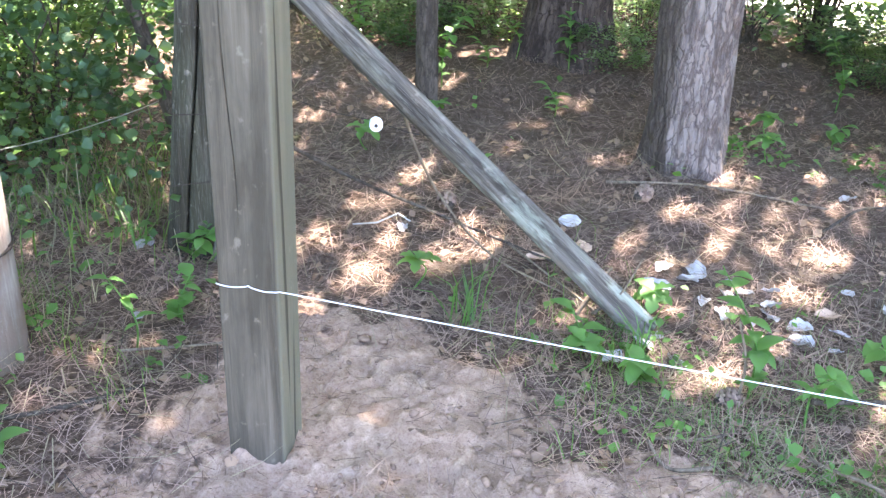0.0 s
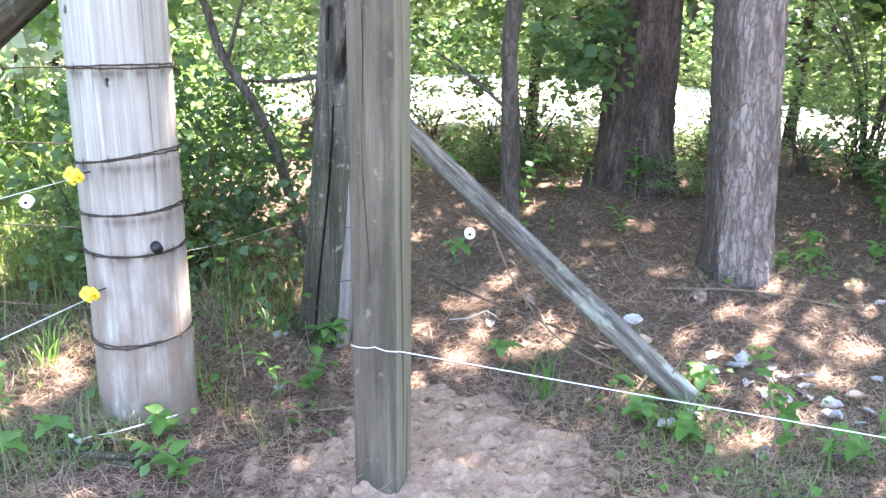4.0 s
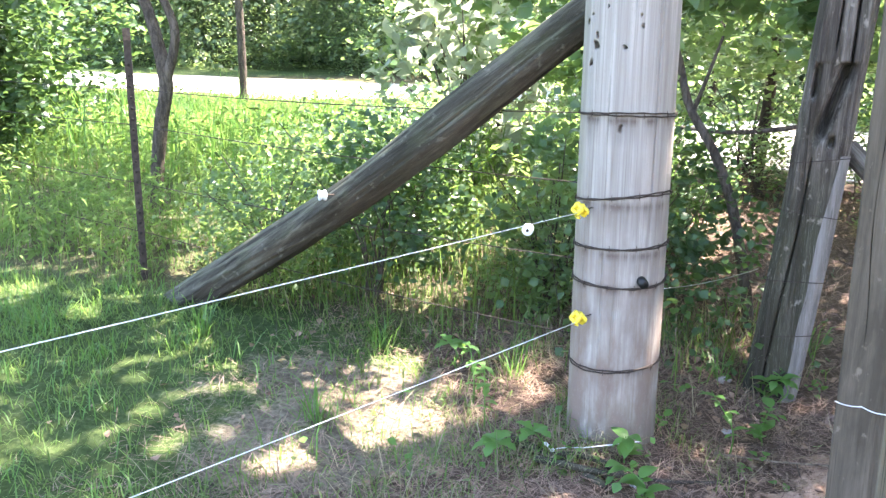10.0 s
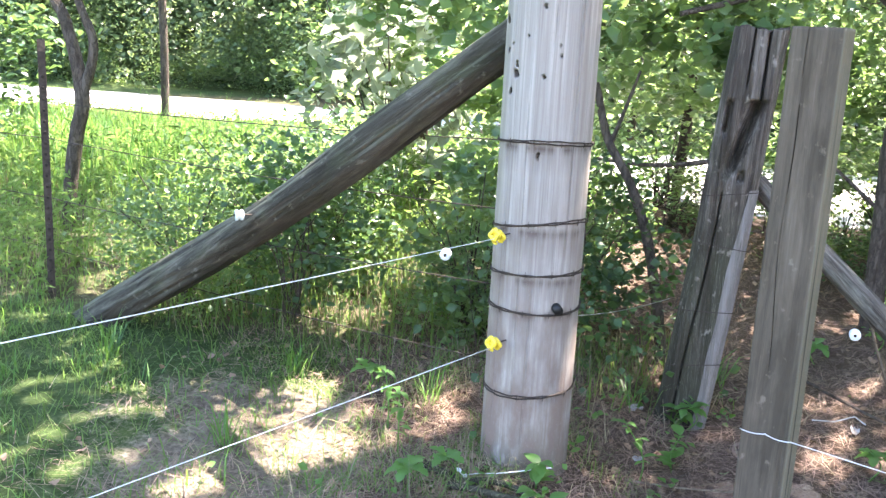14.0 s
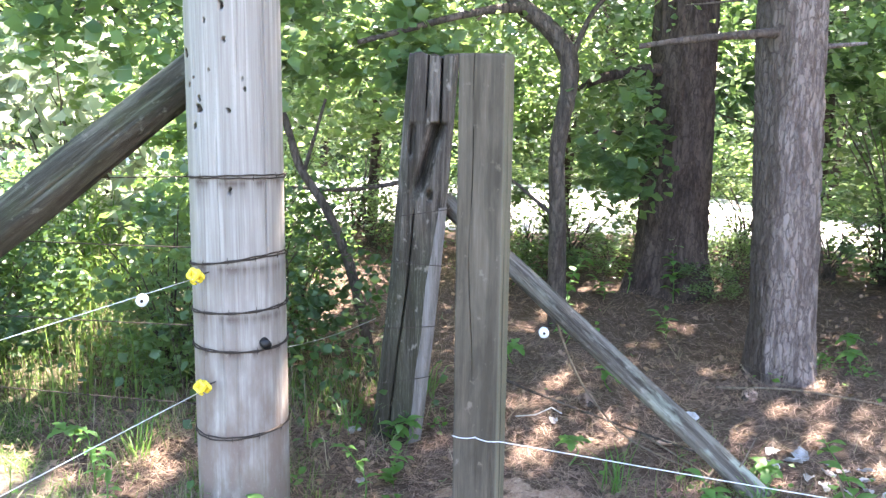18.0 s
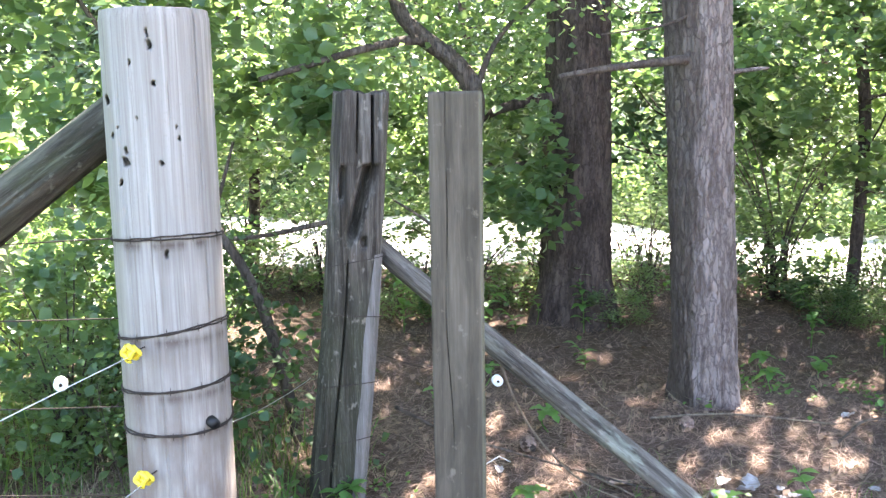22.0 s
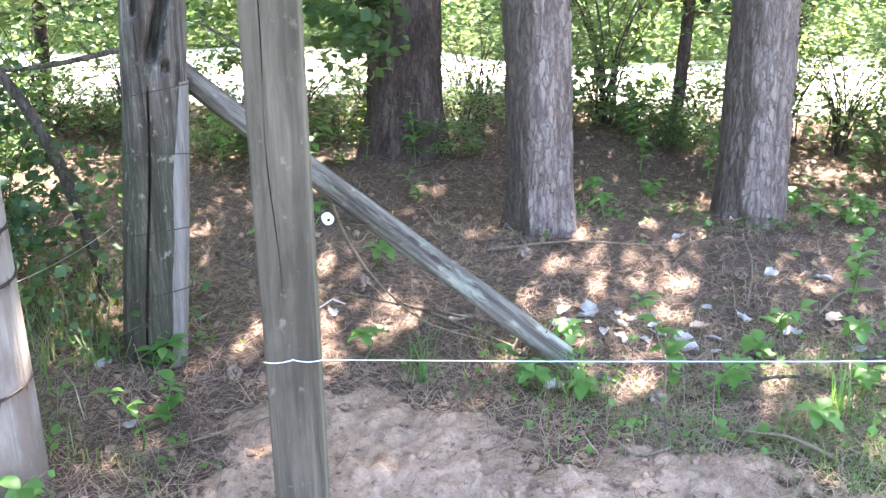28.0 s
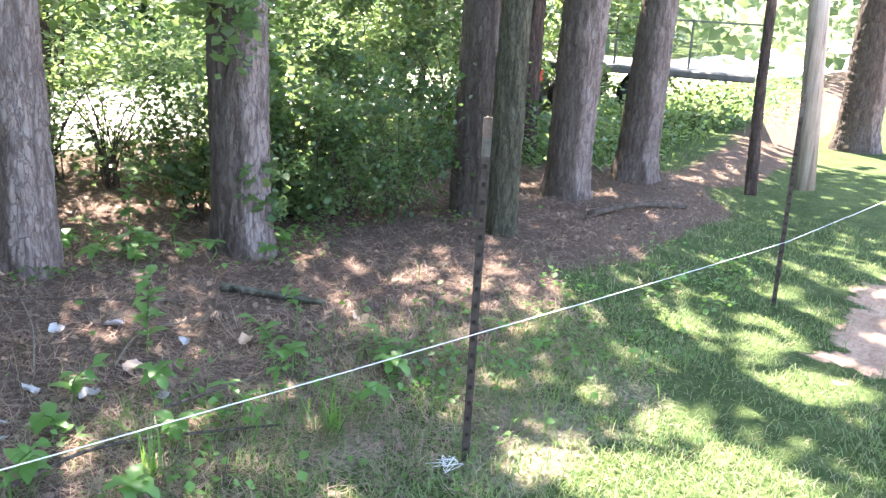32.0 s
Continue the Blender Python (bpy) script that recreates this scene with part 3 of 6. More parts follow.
# ---- posts ----
def holed(V, holes):
    """Push shallow pits into a post's face: (x, z, half width, half height, depth) on the face towards the walk."""
    for hx, hz, w, h, d in holes:
        w, h = 0.78 * w, 0.78 * h
        k = np.exp(-(((V[:, 0] - hx) / (w * 1.05) + 0.4 * np.sin((V[:, 2] - hz) / h * 2 + hz * 40)) ** 4 + ((V[:, 2] - hz) / (h * 1.05)) ** 4)) * (V[:, 1] < 0)
        V[:, 1] += d * 1.9 * k
    return V


def round_post():
    ob = empty("round_post", (-0.70, 0.335, 0.0), "thick silver-grey round wooden corner post wrapped in rusty barbed wire", "fence post")
    zs = np.concatenate([np.linspace(0.0, 1.1, 110)[:-1], np.linspace(1.1, 1.80, 190)])
    th = np.concatenate([np.linspace(0, np.pi, 40)[:-1], np.linspace(np.pi, 2 * np.pi, 161)[:-1]])
    n = len(th)
    TH, ZZ = np.meshgrid(th, zs)
    r = 0.1515 - 0.004 * ZZ / 1.8
    r = r + 0.003 * (fbm(np.cos(TH) * 9, np.sin(TH) * 9, ZZ * 0.9, 3, 3) - 0.5)
    for ang, w, a, b, d in ((-0.70, 0.013, 0.80, 1.80, 0.016), (-0.78, 0.008, 1.2, 1.78, 0.009), (-1.30, 0.006, 1.45, 1.80, 0.006), (-2.25, 0.010, 0.2, 1.6, 0.007), (-1.75, 0.008, 0.3, 1.3, 0.005), (-1.45, 0.006, 0.1, 0.7, 0.006)):
        wob = ang + 0.02 * np.sin(ZZ * 5 + ang)
        r = r - d * np.exp(-((TH - 2 * np.pi - wob + 0) / w) ** 2) * smooth(ZZ, a, a + 0.1) * (1 - smooth(ZZ, b - 0.02, b + 0.05))
    r = r - 0.004 * smooth(ZZ, 1.77, 1.80)
    V = np.stack([r * np.cos(TH), r * np.sin(TH), ZZ + 0.004 * (fbm(np.cos(TH) * 3, np.sin(TH) * 3, 0, 2, 8)) * (ZZ > 1.78)], -1).reshape(-1, 3)
    V = holed(V, ((-0.002, 1.705, 0.006, 0.013, 0.03), (-0.006, 1.735, 0.003, 0.012, 0.02), (0.004, 1.605, 0.005, 0.007, 0.03), (-0.126, 1.565, 0.006, 0.014, 0.03), (-0.082, 1.40, 0.009, 0.013, 0.03), (-0.079, 1.43, 0.004, 0.010, 0.03),
                  (0.012, 1.395, 0.005, 0.006, 0.03), (-0.100, 1.345, 0.004, 0.010, 0.025), (-0.10, 1.49, 0.002, 0.004, 0.02), (-0.045, 1.515, 0.002, 0.004, 0.02), (0.055, 1.49, 0.002, 0.005, 0.02), (0.010, 1.150, 0.005, 0.012, 0.02), (-0.055, 1.66, 0.003, 0.008, 0.02), (0.06, 1.46, 0.003, 0.006, 0.02), (-0.115, 1.47, 0.003, 0.008, 0.02)))
    i, j = np.meshgrid(np.arange(len(zs) - 1), np.arange(n), indexing="ij")
    a, b = i * n + j, i * n + (j + 1) % n
    top = len(V)
    V = np.vstack([V, [[0, 0, 1.797]]])
    o = (len(zs) - 1) * n
    k = np.arange(n)
    mesh_np("shaft", V, [np.stack([a, b, b + n, a + n], -1).reshape(-1, 4), np.stack([np.full(n, top), o + k, o + (k + 1) % n], 1)], M["pole"], ob, True)
    # barbed wire turns: height, tilt across, twist
    for z, tx, ty, turns in ((1.188, 0.002, 0.004, 2), (0.918, 0.019, 0.016, 2), (0.760, 0.011, 0.008, 2), (0.645, 0.003, -0.006, 2), (0.362, 0.006, -0.010, 2)):
        strands = []
        for s in range(turns):
            th = np.linspace(0, 2 * np.pi, 90)
            rad = 0.1530 + 0.0008 * np.cos(th * 13 + s * np.pi)
            zz = z + tx * np.cos(th) + ty * np.sin(th) * -1 + (0.006 + 0.004 * np.sin(th * 1.5 + z * 5)) * (s - 0.5) * (turns - 1) + 0.0009 * np.sin(th * 13 + s * np.pi) + 0.003 * np.sin(th * 2 + z * 9)
            strands.append(tube(np.stack([rad * np.cos(th), rad * np.sin(th), zz], 1), 0.0025, 6))
        for a in np.arange(0.3, 6.2, 0.55):
            c = np.array([0.1555 * math.cos(a), 0.1555 * math.sin(a), z + tx * math.cos(a) - ty * math.sin(a)])
            for e in ((0.006, 0.012), (-0.004, 0.011)):
                out = np.array([math.cos(a + e[0] * 6), math.sin(a + e[0] * 6), 0]) * 0.003
                strands.append(tube(np.array([c - [0, 0, e[1]], c + out, c + [0, 0, e[1]]]), [0.0006, 0.0015, 0.0006], 5))
        v, f = join(strands)
        tagged(mesh_np("wire_wrap", v, f, M["barb"], ob, True), "rusty barbed wire wound round the post")
    v, q, t = tube(np.array([[0.085, -0.095, 0.668], [0.100, -0.118, 0.664], [0.112, -0.136, 0.660]]), [0.0165, 0.0165, 0.0155], 14)
    tagged(mesh_np("plug", v, [q, t], M["black"], ob), "black plastic plug in the post")
    return ob


round_post()


def square_post():
    ob = empty("square_post", (0.0, 0.0, -0.03), "new square pressure-treated wooden post standing in fresh soil", "fence post")
    ob.rotation_euler = (0, 0, radians(-15))
    w, d, h = 0.135, 0.13, 1.60
    m, zs = 44, np.linspace(0, h, 170)
    c = 0.005
    u = np.linspace(c, 1, m)[:-1]
    path = [(x, 0) for x in sorted(list(np.linspace(c, w - c, m)) + list(np.linspace(0.0355, 0.0601, 40)))] + [(w, y) for y in np.linspace(c, d - c, m)] + [(x, d) for x in np.linspace(w - c, c, m)] + [(0, y) for y in np.linspace(d - c, c, m)]
    path = np.array(path)
    n = len(path)
    ZZ = np.repeat(zs[:, None], n, 1)
    XX, YY = np.repeat(path[None, :, 0], len(zs), 0), np.repeat(path[None, :, 1], len(zs), 0)
    wob = 0.0016 * (fbm(XX * 60, YY * 60, ZZ * 3, 3, 2) - 0.5)
    cx = 0.048 + 0.006 * np.sin(ZZ * 4) + 0.004 * np.sin(ZZ * 11)
    front = YY < 1e-6
    crack = 0.014 * np.exp(-((XX - cx) / 0.0008) ** 2) * front * smooth(fbm(ZZ * 7, 0.3, 0, 2, 19), 0.25, 0.5) * smooth(ZZ, 0.55, 0.9) * (1 - 0.6 * smooth(ZZ, 1.35, 1.5))
    groove = 0.007 * np.exp(-((XX - 0.118) / 0.006) ** 2) * front * (1 - smooth(ZZ, 0.5, 0.62))
    V = np.stack([XX + wob, YY + wob + crack + groove, ZZ], -1)
    V[-1, :, :2] = V[-1, :, :2] * 0.985 + np.array([w / 2, d / 2]) * 0.015
    V = V.reshape(-1, 3)
    i, j = np.meshgrid(np.arange(len(zs) - 1), np.arange(n), indexing="ij")
    a, b = i * n + j, i * n + (j + 1) % n
    o, k = (len(zs) - 1) * n, np.arange(n)
    V = np.vstack([V, [[w / 2, d / 2, h + 0.001]]])
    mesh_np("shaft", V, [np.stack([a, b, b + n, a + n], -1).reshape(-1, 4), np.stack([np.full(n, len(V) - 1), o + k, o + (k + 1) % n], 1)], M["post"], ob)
    return ob


square_post()


def old_post():
    ob = empty("old_post", (-0.222, 1.07, 0.0), "leaning grey rotting square wooden post with split top", "fence post")
    zs = np.linspace(0, 1.60, 230)
    s, dense = np.linspace(-1, 1, 20)[:-1], np.linspace(-1, 1, 110)[:-1]
    ring = [(x, -1) for x in dense] + [(1, y) for y in s] + [(-x, 1) for x in s] + [(-1, -y) for y in s]
    ring = np.array(ring, float)
    k = np.maximum(1, (np.abs(ring[:, 0]) + np.abs(ring[:, 1])) / 1.72)[:, None]
    ring = ring / k
    n = len(ring)
    ZZ = np.repeat(zs[:, None], n, 1)
    RX, RY = np.repeat(ring[None, :, 0], len(zs), 0), np.repeat(ring[None, :, 1], len(zs), 0)
    half = 0.108 - 0.006 * ZZ / 1.6
    bite = 1 - 0.06 * fbm(RX * 8, RY * 8, ZZ * 2, 3, 4) - 0.05 * fbm(RX * 26, RY * 26, ZZ * 3.5, 3, 14)
    XX, YY = RX * half * bite, RY * half * bite
    rot = 0.09 * np.exp(-((RX - 0.12 + (ZZ - 1.2) * -2.2) / 0.21) ** 2) * smooth(ZZ, 1.02, 1.12) * (1 - smooth(ZZ, 1.315, 1.335)) * (RY < -0.9)
    rot = rot + 0.05 * np.exp(-((RX + 0.62) / 0.10) ** 2) * smooth(ZZ, 1.18, 1.22) * (1 - smooth(ZZ, 1.30, 1.33)) * (RY < -0.9)
    split = 0.07 * np.exp(-((RX - 0.34 - (1.6 - ZZ) * 0.5) / 0.035) ** 2) * smooth(ZZ, 1.30, 1.36) * (RY < -0.9) + 0.05 * np.exp(-((RX + 0.20 - (1.6 - ZZ) * 0.3) / 0.022) ** 2) * smooth(ZZ, 1.36, 1.42) * (RY < -0.9)
    seam = 0.03 * np.exp(-((RX + 0.30 + 0.05 * np.sin(ZZ * 6)) / 0.03) ** 2) * (1 - smooth(ZZ, 0.95, 1.0)) * (RY < -0.9)
    seam = seam + 0.03 * np.exp(-((RX - 0.42) / 0.06) ** 2 - ((ZZ - 1.285) / 0.012) ** 2) * (RY < -0.9) + 0.04 * np.exp(-((RX - 0.28) / 0.12) ** 4 - ((ZZ - 1.045) / 0.018) ** 4) * (RY < -0.9)
    band = -0.012 * smooth(ZZ, 1.325, 1.335)
    ZT = ZZ - 0.03 * fbm(RX * 3 + 4, RY * 3, 0, 2, 6) * smooth(ZZ, 1.4, 1.6)
    XL = XX + 0.150 * ZZ / 1.6 + 0.02 * np.sin(ZZ * 2.2) * 0.5
    YL = YY * (1 - band * 4) + rot + split + seam - 0.02 * ZZ / 1.6
    V = np.stack([XL, YL, ZT], -1).reshape(-1, 3)
    i, j = np.meshgrid(np.arange(len(zs) - 1), np.arange(n), indexing="ij")
    a, b = i * n + j, i * n + (j + 1) % n
    o, kk = (len(zs) - 1) * n, np.arange(n)
    V = np.vstack([V, [[0.15, -0.02, 1.575]]])
    mesh_np("shaft", V, [np.stack([a, b, b + n, a + n], -1).reshape(-1, 4), np.stack([np.full(n, len(V) - 1), o + kk, o + (kk + 1) % n], 1)], M["old"], ob)
    # a paler strip down the right front edge, up to 1 m
    zz = np.linspace(0.02, 1.0, 60)
    reach = 0.028 * (0.4 + fbm(zz * 3, 0.5, 0, 3, 71)) * np.clip((1.0 - zz) * 3, 0.02, 1)
    hx = 0.103 - 0.006 * zz / 1.6
    lean_x, lean_y = 0.150 * zz / 1.6 + 0.01 * np.sin(zz * 2.2), -0.02 * zz / 1.6
    taper = np.clip((1 - zz) * 3, 0.02, 1)
    rows = [np.stack([lean_x + px, lean_y + py, zz], 1) for px, py in ((0.68 * hx - reach, -0.93 * hx), (0.70 * hx - reach * 0.8, -hx - 0.001), (0.73 * hx, -hx - 0.002), (hx + 0.002, -0.73 * hx), (hx + 0.003, -0.70 * hx + 0.11 * taper), (0.92 * hx, -0.68 * hx + 0.115 * taper))]
    V = np.concatenate(rows)
    i, j = np.meshgrid(np.arange(len(rows) - 1), np.arange(59), indexing="ij")
    a = (i * 60 + j).ravel()
    mesh_np("pale_edge", V, np.stack([a, a + 60, a + 61, a + 1], 1), M["bare"], ob, False)
    for z, tilt in ((0.98, 0.03), (0.78, -0.02), (0.52, 0.01), (0.30, 0.03)):
        cx, cy = 0.150 * z / 1.6 + 0.01, -0.01
        sq = np.array([(-1, -0.72), (-0.72, -1), (0.72, -1), (1, -0.72), (1, 0.72), (0.72, 1), (-0.72, 1), (-1, 0.72), (-1, -0.72)]) * 0.112
        pts = np.array([[cx + x, cy + y, z + tilt * x / 0.1 * 0.5] for x, y in sq])
        tagged(tube_ob("wire_wrap", spline(pts, 5), 0.0016, M["barb"], ob, 6), "rusty wire wound round the post")
    return ob


old_post()


def pole_brace(name, a, b, r0, r1, mat, label, n=26, crook=0.012):
    """A pole from its foot b up to a, built along its own z so that the grain runs with it."""
    a, b = Vector(a), Vector(b)
    L = (a - b).length
    ob = empty(name, tuple(b), label, "fence brace")
    ob.rotation_mode = "QUATERNION"
    ob.rotation_quaternion = (a - b).to_track_quat("Z", "Y")
    z = np.linspace(0, L, 260)
    P = np.stack([crook * np.sin(z * 2.3), crook * np.cos(z * 1.9) - crook, z], 1)
    rad = np.interp(z, [0, L], [r1, r0])

    def ridges(th, s):
        groove = sum(d * np.exp(-(np.angle(np.exp(1j * (th - c - 0.25 * np.sin(s * k)))) / w) ** 2) for c, w, d, k in ((0.6, 0.05, 0.22, 1.3), (2.1, 0.03, 0.15, 2.1), (3.7, 0.06, 0.25, 1.1), (4.9, 0.03, 0.15, 1.7), (5.5, 0.025, 0.12, 2.6)))
        return rad[:, None] * (0.36 * (fbm(np.cos(th) * 2, np.sin(th) * 2, s * 1.9, 3, 12) - 0.5) + 0.08 * (fbm(np.cos(th) * 9, np.sin(th) * 9, s * 2, 2, 13) - 0.5) - groove)
    V, Q, T = tube(P, rad, n, ridges=ridges)
    mesh_np("pole", V, [Q, T], mat, ob, True)
    return ob


pole_brace("brace_pole", (-0.02, 1.10, 1.03), (1.15, 0.54, -0.005), 0.040, 0.043, M["rail"], "grey lichened round brace pole leaning on the old post")
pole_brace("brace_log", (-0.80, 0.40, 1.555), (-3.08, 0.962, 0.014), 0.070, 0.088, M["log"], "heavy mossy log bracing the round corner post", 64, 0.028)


# ---- trees ----
def trunk_mesh(points, radii, n, plates, depth, seed, dense=0.013):
    """A barked trunk: plates per turn, depth of the cracks; close rings up to where it leaves the view."""
    P = spline(points, 60)
    S = np.concatenate(([0], np.cumsum(np.linalg.norm(np.diff(P, axis=0), axis=1))))
    at = np.concatenate([np.arange(0, min(3.2, S[-1] - 0.1), dense), np.linspace(min(3.2, S[-1] - 0.1), S[-1], 10)])
    R = np.interp(at, np.linspace(0, 1, len(radii)) * 0 + np.interp(np.linspace(0, 1, len(radii)), np.linspace(0, 1, len(S)), S), radii)
    P = np.stack([np.interp(at, S, P[:, k]) for k in range(3)], 1)

    def ridges(th, s):
        wx, wy = np.cos(th) * plates / 6.3, np.sin(th) * plates / 6.3
        warp = fbm(wx * 0.8, wy * 0.8, s * 3, 2, seed + 3) * 1.2
        v = vnoise(wx + warp, wy - warp, s * 9, seed) * 0.6 + vnoise(wx * 2.3, wy * 2.3, s * 22, seed + 1) * 0.4
        f = np.clip(np.abs(v - 0.5) * 6, 0, 1)
        root = 0.10 * R[:, None] * np.exp(-s / 0.18) * (np.sin(th * 5 + seed) + np.sin(th * 3 + 2 * seed))
        return depth * (f - 0.7) + 0.5 * depth * (fbm(wx * 4, wy * 4, s * 20, 2, seed + 7) - 0.5) + root + 0.05 * R[:, None] * np.sin(th * 2 + s * 1.5 + seed)
    V, Q, T = tube(P, R, n, ridges=ridges)
    return V, [Q, T], np.ones(len(V))


def tree(name, points, radii, mat, label, n=80, plates=26, depth=0.016, seed=0, crown=None, limbs=(), simple=False):
    base = np.array(points[0], float)
    ob = empty(name, tuple(base), label, "tree")
    V, F, dep = trunk_mesh(np.array(points, float) - base, radii, n, plates, depth, seed)
    mesh_np("trunk", V, F, mat, ob, True, {"depth": dep})
    for pts, r in limbs:
        P = spline(np.array(pts, float) - base, 10)
        v, q, t = tube(P, np.linspace(r[0], r[1], len(P)), 9, rough=0.25, seed=seed)
        mesh_np("limb", v, [q, t], mat, ob, True, {"depth": np.ones(len(v)) * 0.8})
    if crown is not None:
        c, size, lm = crown
        c = np.asarray(c)
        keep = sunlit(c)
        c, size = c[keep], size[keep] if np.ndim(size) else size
        v, f = leaves(np.asarray(c) - base, size, 0.45, seed + 50, simple=simple)
        tagged(mesh_np("crown", v, f, lm, ob), kind="stuff")
    return ob


# ground spots lit through holes cut in the crowns: x, y, radius
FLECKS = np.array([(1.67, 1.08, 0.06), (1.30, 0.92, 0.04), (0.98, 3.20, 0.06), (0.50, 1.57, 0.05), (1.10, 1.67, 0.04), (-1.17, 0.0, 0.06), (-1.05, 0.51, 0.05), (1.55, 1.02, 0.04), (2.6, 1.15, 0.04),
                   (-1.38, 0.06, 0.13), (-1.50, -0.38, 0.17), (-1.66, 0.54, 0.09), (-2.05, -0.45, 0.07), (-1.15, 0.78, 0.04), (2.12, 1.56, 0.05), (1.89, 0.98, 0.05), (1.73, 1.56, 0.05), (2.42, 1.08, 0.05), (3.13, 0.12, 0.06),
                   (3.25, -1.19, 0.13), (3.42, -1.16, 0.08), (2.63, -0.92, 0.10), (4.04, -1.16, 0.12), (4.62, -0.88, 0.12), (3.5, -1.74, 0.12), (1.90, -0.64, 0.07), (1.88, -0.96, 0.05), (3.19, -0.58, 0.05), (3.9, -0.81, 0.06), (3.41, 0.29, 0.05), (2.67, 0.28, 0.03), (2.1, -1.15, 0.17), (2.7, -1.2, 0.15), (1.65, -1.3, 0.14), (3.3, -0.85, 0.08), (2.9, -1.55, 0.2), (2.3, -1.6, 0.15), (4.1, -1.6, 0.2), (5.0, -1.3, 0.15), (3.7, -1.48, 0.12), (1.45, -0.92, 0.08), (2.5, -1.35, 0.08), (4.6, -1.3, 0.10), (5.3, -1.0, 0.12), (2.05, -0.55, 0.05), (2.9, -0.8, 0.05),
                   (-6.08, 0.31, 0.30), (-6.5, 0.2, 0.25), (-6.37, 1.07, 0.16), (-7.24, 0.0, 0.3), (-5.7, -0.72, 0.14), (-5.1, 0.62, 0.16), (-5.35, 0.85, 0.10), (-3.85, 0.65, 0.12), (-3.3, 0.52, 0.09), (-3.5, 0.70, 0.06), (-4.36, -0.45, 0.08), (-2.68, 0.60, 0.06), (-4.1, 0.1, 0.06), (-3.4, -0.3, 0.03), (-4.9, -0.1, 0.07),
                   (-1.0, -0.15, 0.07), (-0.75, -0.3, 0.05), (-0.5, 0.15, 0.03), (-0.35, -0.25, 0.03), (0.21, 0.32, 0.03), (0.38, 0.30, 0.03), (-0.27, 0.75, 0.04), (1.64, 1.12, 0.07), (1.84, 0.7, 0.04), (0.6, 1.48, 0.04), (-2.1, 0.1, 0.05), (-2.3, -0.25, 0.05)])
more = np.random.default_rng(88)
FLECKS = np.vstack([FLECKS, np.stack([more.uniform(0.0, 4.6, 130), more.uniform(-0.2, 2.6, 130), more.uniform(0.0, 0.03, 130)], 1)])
# foliage lit through holes cut in the crowns: x, y, z, radius
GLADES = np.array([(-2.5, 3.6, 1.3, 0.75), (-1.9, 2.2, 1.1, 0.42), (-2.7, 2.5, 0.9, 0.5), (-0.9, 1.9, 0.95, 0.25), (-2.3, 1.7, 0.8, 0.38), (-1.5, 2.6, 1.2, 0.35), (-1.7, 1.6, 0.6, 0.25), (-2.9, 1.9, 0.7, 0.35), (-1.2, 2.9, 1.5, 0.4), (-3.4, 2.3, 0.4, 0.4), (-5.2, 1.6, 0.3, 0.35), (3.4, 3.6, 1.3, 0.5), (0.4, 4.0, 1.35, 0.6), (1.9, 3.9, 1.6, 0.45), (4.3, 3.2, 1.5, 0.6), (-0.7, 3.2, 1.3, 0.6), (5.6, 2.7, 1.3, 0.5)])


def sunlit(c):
    """Which crown leaves to keep, off the sun lines to the chosen lit spots."""
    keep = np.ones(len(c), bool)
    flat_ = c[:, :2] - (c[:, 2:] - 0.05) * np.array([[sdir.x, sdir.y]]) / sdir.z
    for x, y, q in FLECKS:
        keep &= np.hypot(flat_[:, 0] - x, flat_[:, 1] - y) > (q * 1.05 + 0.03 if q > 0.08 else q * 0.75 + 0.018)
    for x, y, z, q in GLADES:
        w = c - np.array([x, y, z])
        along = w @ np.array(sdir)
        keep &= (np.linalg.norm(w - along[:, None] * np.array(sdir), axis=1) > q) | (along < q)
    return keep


def cloud(centre, spread_, count, clumps, seed, tight=0.28):
    """Points gathered in clumps inside an ellipsoid."""
    r = np.random.default_rng(seed)
    c = r.normal(0, 1, (clumps, 3))
    c /= np.linalg.norm(c, axis=1)[:, None]
    c *= r.uniform(0.25, 1, (clumps, 1)) ** 0.5
    pick = r.integers(0, clumps, count)
    p = c[pick] + r.normal(0, tight, (count, 3)) * r.uniform(0.5, 1.3, clumps)[pick][:, None]
    return np.array(centre) + p * np.array(spread_)


def pine(place, r, label, mat, seed, lean=(0, 0), n=130, crown_n=3200, top=9.0, limbs=(), flare=1.35, hi=6.2, low=()):
    x, y = place
    z = gz(x, y) - 0.05
    pts = [(x, y, z), (x + lean[0] * 0.3, y + lean[1] * 0.3, z + 0.3), (x + lean[0] * 1.5, y + lean[1] * 1.5, z + 1.5), (x + lean[0] * 3.5, y + lean[1] * 3.5, z + 3.5), (x + lean[0] * top, y + lean[1] * top, z + top)]
    # crown out of view; its leaf count is set by the shade it casts
    crown = (cloud((x + lean[0] * 7, y + lean[1] * 7, hi + 1.2), (2.1, 2.1, 1.5), crown_n, 40, seed + 5), 0.16, M["far_leaf"])
    if low:
        crown = (np.vstack([crown[0]] + [cloud(c, q, k, 18, seed + 9, 0.2) for c, q, k in low]), 0.11, M["leaf"])
        crown = (crown[0], np.where(crown[0][:, 2] > 4, 0.12, 0.062), M["leaf"])
    return tree("pine_tree", pts, [r * flare, r * 1.08, r, r * 0.93, r * 0.6], mat, label, n, max(16, int(r * 170)), 0.005 + r * 0.045, seed, crown, limbs)


